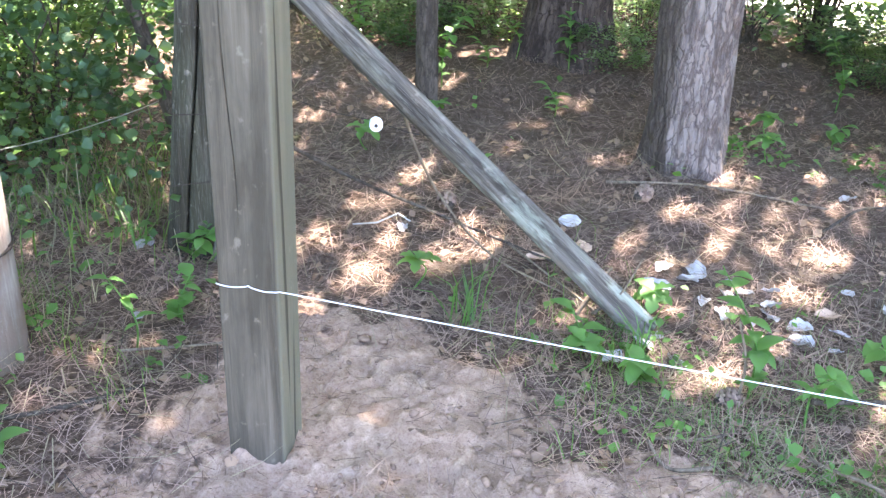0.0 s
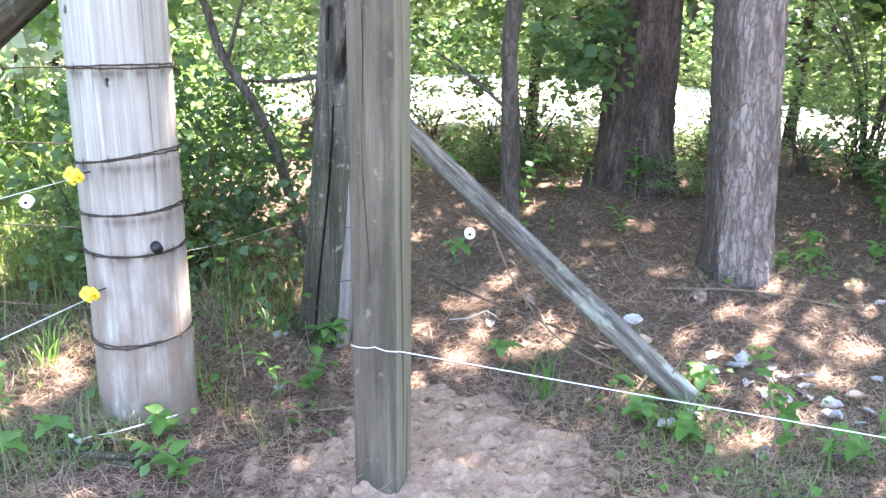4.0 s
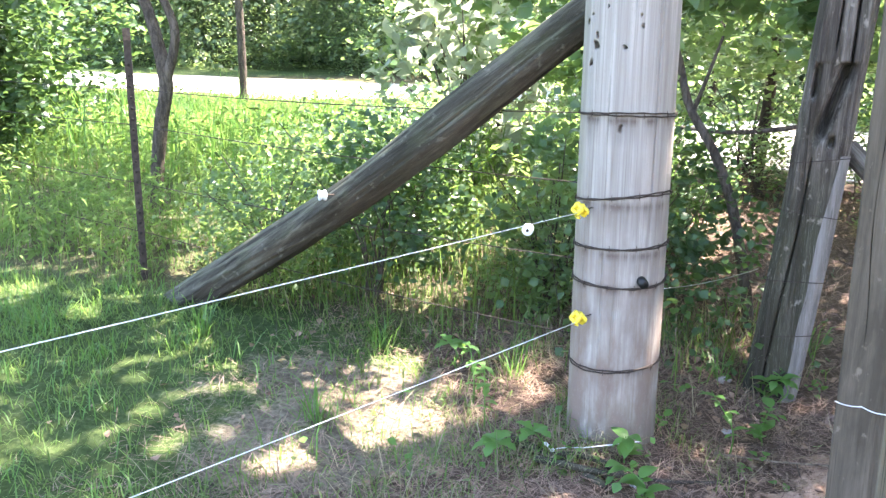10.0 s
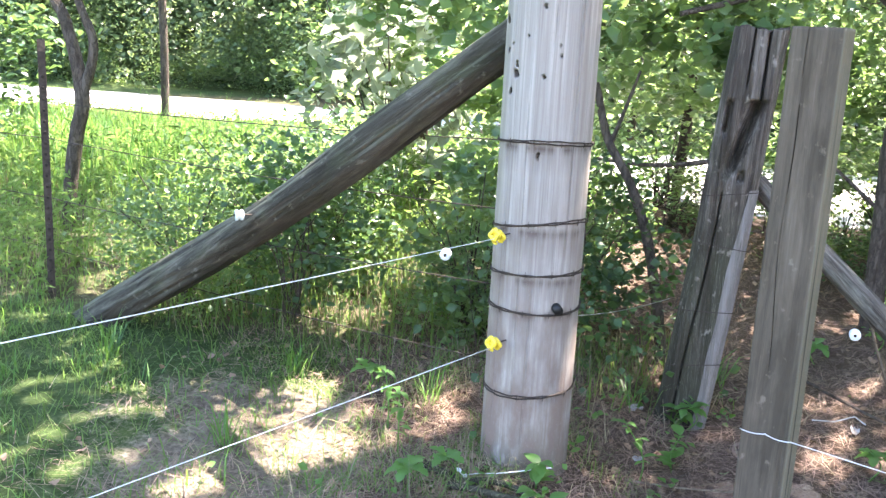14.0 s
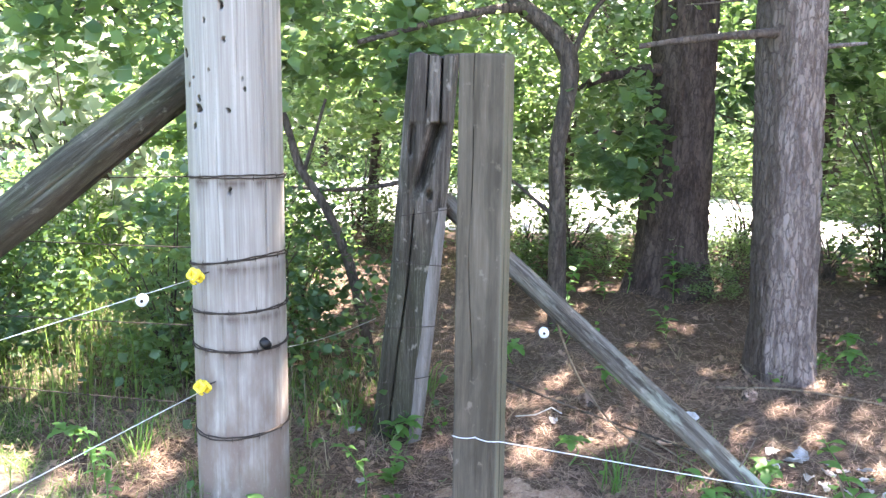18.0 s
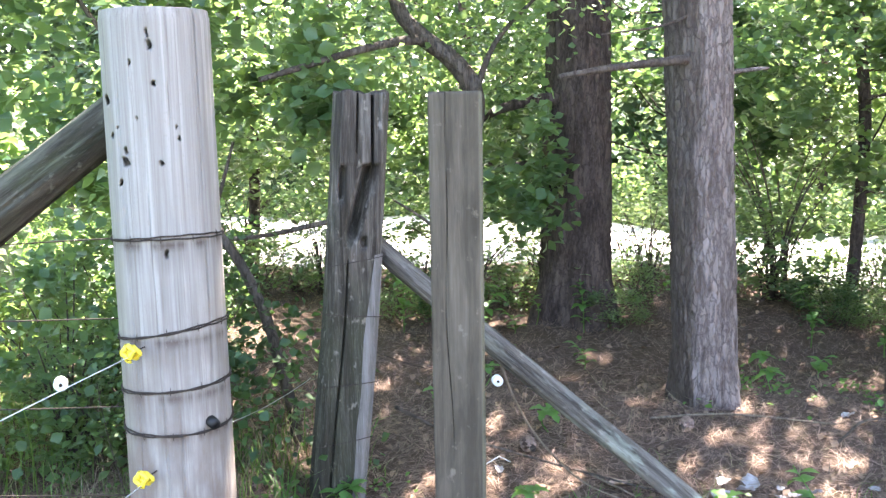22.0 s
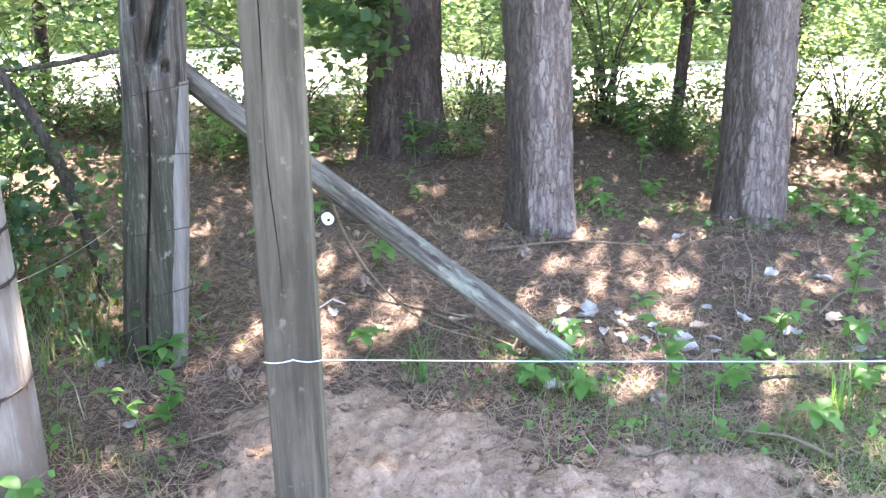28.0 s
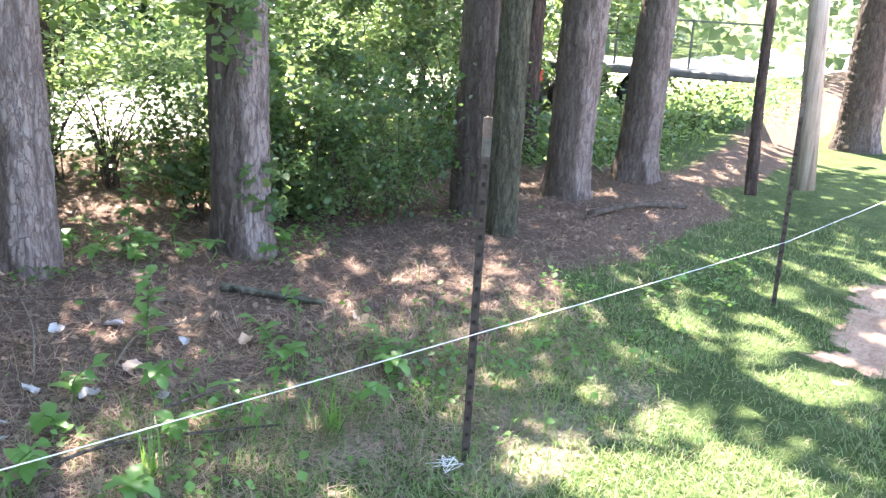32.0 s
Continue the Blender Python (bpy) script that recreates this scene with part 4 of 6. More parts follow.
pine((1.38, 3.02), 0.192, "large dark-barked pine trunk standing in undergrowth", M["dark_pine"], 11, (0.01, 0.0), flare=1.45, crown_n=500,
     limbs=[([(1.28, 2.95, 1.56), (1.08, 2.9, 1.55), (0.86, 2.82, 1.50), (0.74, 2.78, 1.44)], (0.042, 0.02)), ([(1.28, 2.9, 1.22), (1.02, 2.85, 1.19), (0.80, 2.8, 1.20)], (0.022, 0.012))])
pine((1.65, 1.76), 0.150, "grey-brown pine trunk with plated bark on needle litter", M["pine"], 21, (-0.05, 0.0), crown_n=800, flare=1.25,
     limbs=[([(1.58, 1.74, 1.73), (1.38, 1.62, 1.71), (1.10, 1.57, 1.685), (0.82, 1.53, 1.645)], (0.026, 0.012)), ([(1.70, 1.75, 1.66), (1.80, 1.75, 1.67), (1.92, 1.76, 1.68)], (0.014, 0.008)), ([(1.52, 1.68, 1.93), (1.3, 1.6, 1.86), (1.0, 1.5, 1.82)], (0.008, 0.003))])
pine((2.76, 1.63), 0.150, "grey-brown pine trunk with lichened bark, coloured paler on its lit side", M["pine"], 31, (-0.012, 0.0), crown_n=2000, flare=1.2)
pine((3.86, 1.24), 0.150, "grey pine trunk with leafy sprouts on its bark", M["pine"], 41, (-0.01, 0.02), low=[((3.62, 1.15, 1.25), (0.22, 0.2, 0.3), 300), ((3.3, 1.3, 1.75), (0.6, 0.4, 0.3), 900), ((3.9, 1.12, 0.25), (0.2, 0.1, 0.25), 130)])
pine((5.12, 0.27), 0.090, "slim mossy grey trunk before a stouter pine", M["mossy"], 51, (0.0, 0.0), 48, flare=1.15)
# the cloud at 7 m is unseen, added to shade the lane
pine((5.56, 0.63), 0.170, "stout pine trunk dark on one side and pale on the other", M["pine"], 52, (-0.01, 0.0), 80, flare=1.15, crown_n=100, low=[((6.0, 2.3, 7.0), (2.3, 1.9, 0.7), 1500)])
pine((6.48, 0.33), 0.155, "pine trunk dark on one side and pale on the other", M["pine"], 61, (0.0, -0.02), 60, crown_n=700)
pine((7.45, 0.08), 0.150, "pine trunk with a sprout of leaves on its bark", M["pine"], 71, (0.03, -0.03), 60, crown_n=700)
pine((8.1, 1.35), 0.13, "dark pine trunk behind the fence row", M["dark_pine"], 72, (0.0, 0.0), 48, crown_n=700)
pine((11.8, -1.35), 0.22, "stout sunlit pine trunk", M["pine"], 81, (0.01, -0.02), 60, crown_n=700)

# ---- undergrowth ----
def shrub(seed, size, count, leaf, mat, label, tall=1.0, clumps=26, twigs=9, flat=0.4):
    """A shrub about 1 m across, built at the origin."""
    r = np.random.default_rng(seed)
    ob = empty("shrub", (0, 0, 0), label, "shrub", "undergrowth shrubs")
    for s in range(twigs):
        a = r.uniform(0, 6.28)
        tip = np.array([math.cos(a) * r.uniform(0.15, 0.5) * size, math.sin(a) * r.uniform(0.15, 0.5) * size, tall * r.uniform(0.55, 1.0)])
        mid = tip * [0.35, 0.35, 0.55] + r.normal(0, 0.03, 3)
        P = spline([(r.normal(0, 0.05), r.normal(0, 0.05), -0.05), mid, tip], 6)
        tube_ob("stem", P, np.linspace(0.009, 0.003, len(P)), M["twig"], ob, 5)
    c = cloud((0, 0, tall * 0.55), (size * 0.5, size * 0.5, tall * 0.5), count, clumps, seed, 0.2)
    c = c[c[:, 2] > 0.03]
    v, f = leaves(c, leaf, flat, seed)
    tagged(mesh_np("foliage", v, f, mat, ob), kind="stuff")
    return ob


def place(ob, x, y, scale=1.0, turn=0.0, tall=1.0, first=False):
    m = Matrix.Translation((x, y, gz(x, y))) @ Matrix.Rotation(turn, 4, "Z")
    k = copy_thing(ob, m)
    k.scale = (scale, scale, scale * tall)
    return k


SH = [shrub(100, 1.1, 2000, 0.042, M["leaf"], "leafy green woodland shrub", 1.0),
      shrub(101, 1.1, 1700, 0.055, M["bush"], "leafy green woodland shrub", 1.1),
      shrub(102, 1.0, 2300, 0.034, M["leaf"], "fine-leaved green woodland shrub", 0.9),
      shrub(103, 1.2, 1100, 0.07, M["leaf"], "open broad-leaved green shrub", 1.3, 16)]
THIN = shrub(105, 1.3, 650, 0.06, M["leaf"], "thin straggling woodland shrub before the drive", 1.5, 30, 14)
spots = []
r = np.random.default_rng(77)
for k in range(16):       # the thicket behind the log brace
    spots.append((r.uniform(-2.9, -0.75), r.uniform(1.25, 3.0), r.uniform(0.6, 0.9), 1.0))
for k in range(40):       # the back of the wood, before the drive
    x = r.uniform(-1.8, 6.5)
    spots.append((x, r.uniform(3.5, 4.6) - 0.22 * x, r.uniform(0.45, 0.85), r.uniform(0.5, 0.85)))
for k in range(10):       # among the pines
    spots.append((r.uniform(0.2, 3.6), r.uniform(2.6, 3.4), r.uniform(0.28, 0.5), 0.6))
for k in range(7):        # beside the third pine
    spots.append((r.uniform(4.3, 5.4), r.uniform(1.3, 2.4), r.uniform(0.6, 0.95), 1.0))
for k in range(6):        # before the drive at the third pine
    spots.append((4.35 + 0.17 * k, 1.75 - 0.16 * k + r.normal(0, 0.12), r.uniform(0.6, 0.85), 1.0))
for k in range(12):       # beyond the fence row
    spots.append((r.uniform(6.0, 11.0), r.uniform(1.6, 3.6), r.uniform(0.8, 1.2), 1.0))
for k, (x, y, s, tall) in enumerate(spots):
    if k < 4:
        ob = SH[k]
        ob.location, ob.scale, ob.rotation_euler = (x, y, gz(x, y)), (s, s, s * tall), (0, 0, k * 1.3)
    else:
        place(THIN if 16 <= k < 56 and k % 3 else SH[k % 4], x, y, s, r.uniform(0, 6.28), tall)

THIN.location = (2.9, 3.3, gz(2.9, 3.3))

# sun glare on oak leaves, painted in as a pale leaf colour
M["glare_bush"] = leaf_mat("glare_bush_leaf", (0.18, 0.23, 0.16), (0.38, 0.43, 0.33), (0.45, 0.52, 0.34), 0.28, 0.4)
pale = shrub(104, 1.3, 1500, 0.105, M["glare_bush"], "shrub standing in for sunlit oak leaves, coloured pale for the glare", 1.0, 34, 9, 0.6)
pale.location, pale.scale = (-2.6, 3.7, gz(-2.6, 3.7)), (1.15, 0.9, 1.7)
# the big bush by the lawn
bush = empty("big_bush", (-8.45, 3.75, 0.0), "large rounded broad-leaved bush at the edge of the lawn", "bush")
c = cloud((0, 0, 1.3), (2.25, 1.6, 1.6), 34000, 120, 301, 0.15)
c = c[c[:, 2] > 0.0]
core = cloud((0, 0, 1.1), (1.35, 1.0, 1.0), 1100, 60, 302, 0.2)
core = core[core[:, 2] > 0.1]
v, f = leaves(np.vstack([c, core]), np.concatenate([np.full(len(c), 0.088), np.full(len(core), 0.26)]), 0.45, 5, wide=0.36)
tagged(mesh_np("foliage", v, f, M["bush"], bush), kind="stuff")
for k in range(9):
    a = k * 0.7
    tip = np.array([1.3 * math.cos(a), 1.0 * math.sin(a), 1.6 + 0.3 * (k % 3)])
    P = spline([(0.15 * math.cos(a), 0.15 * math.sin(a), -0.1), tip * [0.4, 0.4, 0.5], tip], 8)
    tube_ob("stem", P, np.linspace(0.04, 0.012, len(P)), M["twig"], bush, 8)

# far woods
for nm, box, count, size, seed in (("far_woods_back", (-4, 24, 8.2, 15, 0, 7.0), 150000, 0.11, 1), ("far_woods_road", (-27, -2, 14.8, 19, 0, 6.0), 90000, 0.14, 2),
                                   ("far_woods_lawn", (-40, -26, 0, 16, 0, 5.0), 15000, 0.28, 3), ("far_woods_lane", (20, 34, -14, 15, 0, 7.5), 18000, 0.38, 4)):
    r = np.random.default_rng(seed)
    n = count
    c = np.stack([r.uniform(box[0], box[1], n), r.uniform(box[2], box[3], n), r.uniform(0, 1, n) ** 0.8 * box[5]], 1)
    keep = fbm(c[:, 0] * 0.7, c[:, 1] * 0.7, c[:, 2] * 0.7, 3, seed) > 0.46
    if nm == "far_woods_back":      # rises from low bushes along the drive
        keep &= c[:, 2] < 0.5 + 1.35 * (c[:, 1] - 8.2) + 0.8 * fbm(c[:, 0] * 1.1, c[:, 1] * 0.4, 0, 2, 8)
        c[:, 1] -= 0.22 * c[:, 0]
    deep = np.stack([r.uniform(box[0], box[1], n // 6), r.uniform(box[3], box[3] + 3, n // 6), r.uniform(0, 1, n // 6) * (box[5] + 1)], 1)
    v, f = leaves(np.vstack([c[keep], deep]), np.concatenate([np.full(keep.sum(), size), np.full(len(deep), size * 3.2)]), 0.3, seed, simple=True)
    if nm == "far_woods_back":
        p = np.vstack([c[keep], deep])
        # shaded clumps of the woods are put in as darker leaves
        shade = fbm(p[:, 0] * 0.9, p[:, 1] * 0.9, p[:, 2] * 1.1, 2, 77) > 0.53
        size_ = np.concatenate([np.full(keep.sum(), size), np.full(len(deep), size * 3.2)])
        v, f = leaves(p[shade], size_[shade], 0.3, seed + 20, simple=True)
        tagged(mesh_np("dark_woods_back", v, f, M["bush"]), "leafy growth in the woods beyond the drive, coloured dark as shaded clumps", "woods", "", "stuff")
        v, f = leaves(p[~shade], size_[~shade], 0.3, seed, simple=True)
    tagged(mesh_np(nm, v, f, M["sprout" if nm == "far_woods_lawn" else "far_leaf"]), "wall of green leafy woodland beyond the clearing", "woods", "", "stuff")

c = np.vstack([cloud((-2.6 + 1.5 * k, 8.55 - 0.22 * (-2.6 + 1.5 * k) + 0.25 * (k % 2), 0.4), (1.0, 0.45, 0.42 + 0.2 * (k % 3)), 800, 22, 380 + k, 0.2) for k in range(11)])
v, f = leaves(c[c[:, 2] > 0.05], 0.085, 0.45, 19, simple=True)
tagged(mesh_np("drive_bushes", v, f, M["leaf"]), "low green bushes along the far side of the drive", "bushes", "", "stuff")
c = np.vstack([cloud((-16 + 2.4 * k, 15.4 + 0.5 * (k % 3), 0.9), (1.7, 0.9, 1.0 + 0.35 * (k % 2)), 4200, 34, 340 + k, 0.2) for k in range(7)])
v, f = leaves(c[c[:, 2] > 0.05], 0.075, 0.45, 9, wide=0.25, simple=True)
tagged(mesh_np("roadside_bushes", v, f, M["leaf"]), "pale green bushes along the far side of the road", "bushes", "", "stuff")

# ---- steel posts and wires ----
STUD = []


def t_post(place_, h, label, turn=40.0, studs=False, tip=True):
    x, y = place_
    ob = empty("steel_t_post", (x, y, gz(x, y)), label, "fence post", "steel fence posts")
    wide = 0.036 if x < 0 else 0.025
    bm = bmesh.new()
    for sx, sy, oy in ((wide, 0.005, 0), (0.006, wide, 0.0205)):
        bmesh.ops.create_cube(bm, size=1, matrix=Matrix.Translation((0, oy, h / 2 - 0.05)) @ Matrix.Diagonal((sx, sy, h + 0.1, 1)))
    bmesh.ops.bevel(bm, geom=bm.edges[:], offset=0.0012, segments=1, affect="EDGES")
    bar = part("bar", bm, M["tpost"], ob)
    if studs:
        if not STUD:
            bm = bmesh.new()
            bmesh.ops.create_cube(bm, size=1, matrix=Matrix.Diagonal((0.012, 0.009, 0.013, 1)))
            bmesh.ops.bevel(bm, geom=bm.edges[:], offset=0.002, segments=1, affect="EDGES")
            me = bpy.data.meshes.new("stud")
            bm.to_mesh(me)
            bm.free()
            me.materials.append(M["stud"])
            STUD.append(me)
        for z in np.arange(0.04, h - 0.13, 0.054):
            k = new("stud", STUD[0])
            k.parent, k.location = bar, (0, -0.006, z)
    if tip:
        for nm, mt, z0, z1, w, lb in (("tip", "rust", 0.0, 0.06, wide + 0.001, "rusty brown tip"), ("paint_patch", "ttip", 0.06, 0.115, wide + 0.0006, "worn white paint below the tip"))[:1 if x < 0 else 2]:
            bm = bmesh.new()
            bmesh.ops.create_cube(bm, size=1, matrix=Matrix.Translation((0, -0.0002, h - (z0 + z1) / 2)) @ Matrix.Diagonal((w, 0.0072, z1 - z0, 1)))
            part(nm, bm, M[mt], bar, lb)
    ob.rotation_euler = (0, 0, radians(turn))
    return ob


M["stud"] = plain_mat("stud_paint", (0.020, 0.016, 0.014), 0.8, 0.0, 0.3, 60, 0.15)
M["tpost"] = plain_mat("post_paint", (0.046, 0.035, 0.029), 0.75, 0.0, 0.45, 40, 0.2)
M["rust"] = plain_mat("rusty_tip", (0.10, 0.068, 0.052), 0.85, 0.1, 0.4, 60)
M["ttip"] = plain_mat("tip_paint", (0.075, 0.066, 0.052), 0.7, 0.0, 0.3, 60)
t_post((2.44, -0.77), 1.10, "dark rusty studded steel fence post with pale tip", -62, True)
t_post((5.20, -1.36), 1.16, "dark studded steel fence post", -70, True).rotation_euler = (0, radians(-0.6), radians(-70))
for x, y, h in ((-3.37, 1.10, 1.30), (-6.03, 1.90, 1.34), (-10.5, 3.66, 1.40), (-11.25, 3.15, 1.55), (-17.3, 4.74, 1.5), (-17.7, 5.56, 1.5)):
    t_post((x, y), h, "dark steel fence post in grass", 40, x > -4)


def wire(name, pts, r, mat, label, n=6, sag=0.0):
    P = np.array(pts, float)
    out = []
    for a, b in zip(P[:-1], P[1:]):
        t = np.linspace(0, 1, 24)[:, None]
        out.append(a + (b - a) * t - np.array([0, 0, 1]) * sag * 4 * t * (1 - t))
    Q = np.vstack(out)
    Q = Q[np.concatenate(([True], np.linalg.norm(np.diff(Q, axis=0), axis=1) > 1e-6))]
    Q = Q + 0.0012 * np.stack([vnoise(np.arange(len(Q)) * 0.7, 1), vnoise(np.arange(len(Q)) * 0.7, 2), vnoise(np.arange(len(Q)) * 0.7, 3)], 1)
    return tagged(tube_ob(name, Q, r, mat, None, n), label, "wire")


wire("fence_wire", [(-0.004, -0.004, 0.447), (0.065, -0.022, 0.449), (0.1335, -0.0385, 0.443), (2.425, -0.79, 0.366), (5.18, -1.39, 0.15), (9.5, -2.6, 0.2)], 0.0014, M["wire"], "white braided electric fence wire strung low between posts", sag=0.006)
wire("gate_wire", [(-0.792, 0.138, 0.888), (-2.7, -4.2, 0.86)], 0.0014, M["wire"], "white braided electric wire tied to the upper yellow insulator", sag=0.01)
wire("gate_wire", [(-0.782, 0.133, 0.530), (-2.7, -4.2, 0.40)], 0.0014, M["wire"], "white braided electric wire tied to the lower yellow insulator", sag=0.01)

# ---- litter, grass and small plants ----
M["dead"] = leaf_mat("dead_leaf", (0.11, 0.065, 0.042), (0.31, 0.205, 0.145), (0.30, 0.2, 0.1), 0.7, 0.15)


def scatter(n, x0, x1, y0, y1, mask, seed, eye=(0.0, -2.2), fall=3.0):
    """Places where the mask allows, thinning out with the distance."""
    r = np.random.default_rng(seed)
    x, y = r.uniform(x0, x1, n), r.uniform(y0, y1, n)
    d = np.hypot(x - eye[0], y - eye[1])
    keep = r.uniform(0, 1, n) < mask(x, y) * np.minimum(1, (fall / np.maximum(d, 0.1)) ** 1.4)
    return np.stack([x[keep], y[keep], height(x[keep], y[keep])], 1), r


def litter(x, y):
    return (1 - grass_mask(x, y) * 0.85) * (1 - dirt_mask(x, y)) ** 0.7 * (1 - gravel_mask(x, y))


def lying(name, n, box, mask, seed, length, width, mat, label, lean=(1.3, 1.6), lift=0.004, fall=3.0):
    c, r = scatter(n, *box, mask, seed, fall=fall)
    k = len(c)
    c[:, 2] += r.uniform(0, lift * 2, k)
    v, f = blades(c, r.uniform(0, 6.28, k), r.uniform(*length, k), r.uniform(*width, k), r.normal(0, 0.25, k), r.uniform(*lean, k))
    return tagged(mesh_np(name, v, f, mat), label, "litter", "", "stuff")


lying("pine_needles", 270000, (-2.2, 9.0, -0.9, 4.6), litter, 1, (0.05, 0.13), (0.0011, 0.0028), M["needle"], "fallen reddish-brown pine needles", (1.2, 1.62), 0.012)
lying("dead_stems", 9000, (-3.2, 8.5, -1.1, 5.0), lambda x, y: litter(x, y) * (1 - 0.8 * smooth(x, 1.0, 1.3) * smooth(-y, 0.1, 0.35)), 2, (0.10, 0.30), (0.0015, 0.0032), M["dry_grass"], "dry straw-coloured dead stems", (1.25, 1.6), 0.01)
lying("fence_litter", 11000, (1.0, 4.2, -0.75, 0.5), lambda x, y: grass_mask(x, y) * np.exp(-((y + 0.05 + 0.25 * (x - 1.5)) / 0.45) ** 2), 6, (0.05, 0.13), (0.0016, 0.003), M["needle"], "needles and dead stems in the grass under the wire", (1.3, 1.6), 0.012, 4.0)
lying("soil_straws", 3000, (-0.6, 1.6, -1.1, 0.7), dirt_mask, 3, (0.03, 0.09), (0.0015, 0.003), M["needle"], "bits of straw and needles in the soil", (1.3, 1.6), 0.003)
lying("fallen_twigs", 3600, (-2.4, 7.0, -0.8, 4.5), litter, 7, (0.06, 0.22), (0.002, 0.0045), M["twig"], "thin dead twigs strewn over the litter", (1.1, 1.6), 0.02, 4.0)


def low_weeds(x, y):
    near = np.exp(-((y - 0.15 + 0.28 * (x - 1.2)) / 0.45) ** 2) * smooth(x, 0.7, 1.1) + np.exp(-((y - 1.9 + 0.31 * (x - 1.7)) / 0.3) ** 2) * smooth(x, 0.6, 1.6) + np.exp(-((x + 0.5) / 0.6) ** 2 - ((y - 0.5) / 0.9) ** 2)
    return np.clip(near, 0, 1) * smooth(fbm(x * 5, y * 5, 0, 3, 63), 0.5, 0.66) * (1 - dirt_mask(x, y))


c, r = scatter(26000, -1.6, 6, -1.2, 3.2, low_weeds, 64, fall=5.0)
c[:, 2] += r.uniform(0.005, 0.07, len(c))
v, f = leaves(c, 0.034, 0.65, 65)
tagged(mesh_np("low_weeds", v, f, M["sprout"]), "low broad-leaved green weeds growing through the litter", "weeds", "", "stuff")
c, r = scatter(11000, -2.5, 9, -0.6, 5.5, litter, 4)
c[:, 2] += 0.012
v, f = leaves(c, 0.034, 0.72, 4)
tagged(mesh_np("dead_leaves", v, f, M["dead"]), "scattered brown dead leaves", "litter", "", "stuff")


def lawn(x, y):
    patch = smooth(fbm(x * 2.5, y * 2.5, 0, 3, 41), 0.33, 0.6) * (1 - 0.75 * np.exp(-((x + 1.4) / 0.85) ** 2 - ((y + 0.05) / 0.75) ** 2))
    worn = 1 - 0.62 * np.exp(-((x + 1.5) / 0.9) ** 2 - ((y - 0.15) / 0.75) ** 2)
    return grass_mask(x, y) * (0.18 + 0.82 * patch) * worn


def sward(name, n, box, mask, seed, length, width, mat, label, fall=3.0, lean=(0.1, 0.8), bend=(0.2, 1.1), tall=None):
    c, r = scatter(n, *box, mask, seed, fall=fall)
    k = len(c)
    L = r.uniform(*length, k) * (1 if tall is None else tall(c[:, 0], c[:, 1]))
    v, f = blades(c, r.uniform(0, 6.28, k), L, r.uniform(*width, k), r.uniform(*bend, k), r.uniform(*lean, k))
    return tagged(mesh_np(name, v, f, mat), label, "grass", "", "stuff")


sward("lawn_grass", 120000, (-5, 0.5, -2.4, 2.6), lawn, 11, (0.03, 0.11), (0.0025, 0.0062), M["grass"], "short green lawn grass", 3.0, (0.2, 1.1))
sward("lawn_grass_farther", 120000, (-12, -4.5, -2.4, 3.4), lawn, 14, (0.04, 0.13), (0.004, 0.009), M["grass"], "short green lawn grass by the bush", 5.5, (0.2, 1.0))
sward("lawn_grass_lane", 85000, (0.5, 7.5, -3.0, 1.0), lawn, 12, (0.02, 0.065), (0.0025, 0.0055), M["lane_grass"], "short green grass beside the lane", 3.2, (0.2, 1.1))
sward("dry_lawn_grass", 110000, (-7, 7.5, -2.6, 1.8), lambda x, y: lawn(x, y) * (0.03 + 0.97 * smooth(x, -2.6, -1.6)), 13, (0.02, 0.06), (0.0015, 0.003), M["dry_grass"], "withered straw blades in the lawn", 3.0, (0.5, 1.5))


def edge_weeds(x, y):
    return smooth(-x, 0.9, 1.8) * smooth(y, 0.75, 1.3) * (1 - smooth(y, 3.5, 4.5)) * smooth(fbm(x * 2, y * 2, 0, 2, 43), 0.3, 0.6)


def fence_weeds(x, y):
    return np.exp(-((y - 0.25 + 0.30 * (x - 1)) / 0.5) ** 2) * smooth(x, 0.5, 1.2) * smooth(fbm(x * 3, y * 3, 0, 2, 44), 0.4, 0.6) * (1 - dirt_mask(x, y))


sward("tall_weeds", 16000, (-7.5, -0.6, 0.4, 4.5), edge_weeds, 21, (0.15, 0.55), (0.003, 0.007), M["grass"], "tall green weeds and grass along the fence", 3.6, (0.0, 0.5), (0.2, 1.0))
sward("tall_dry_weeds", 8500, (-7.5, -0.4, 0.3, 4.0), lambda x, y: edge_weeds(x, y) * (1 - 0.5 * smooth(-x, 2.8, 4.2)), 22, (0.12, 0.42), (0.0016, 0.0034), M["dry_grass"], "dry straw-coloured tall weeds along the fence", 4.5, (0.0, 0.8), (0.2, 1.2))
c, r = scatter(17000, -7.5, -2.6, 1.0, 3.2, edge_weeds, 27, fall=5.0)
c[:, 2] += r.uniform(0, 1, len(c)) ** 1.2 * 0.62 * (0.2 + 1.1 * fbm(c[:, 0] * 2.2, c[:, 1] * 2.2, 0, 2, 48))
v, f = leaves(c, 0.062, 0.3, 37, droop=0.3, wide=0.14, simple=True)
tagged(mesh_np("fence_weeds", v, f, M["grass"]), "bushy green weeds along the fence by the lawn", "weeds", "", "stuff")


def tufts(x, y):
    return lawn(x, y) * smooth(fbm(x * 5, y * 5, 0, 2, 49), 0.52, 0.66)


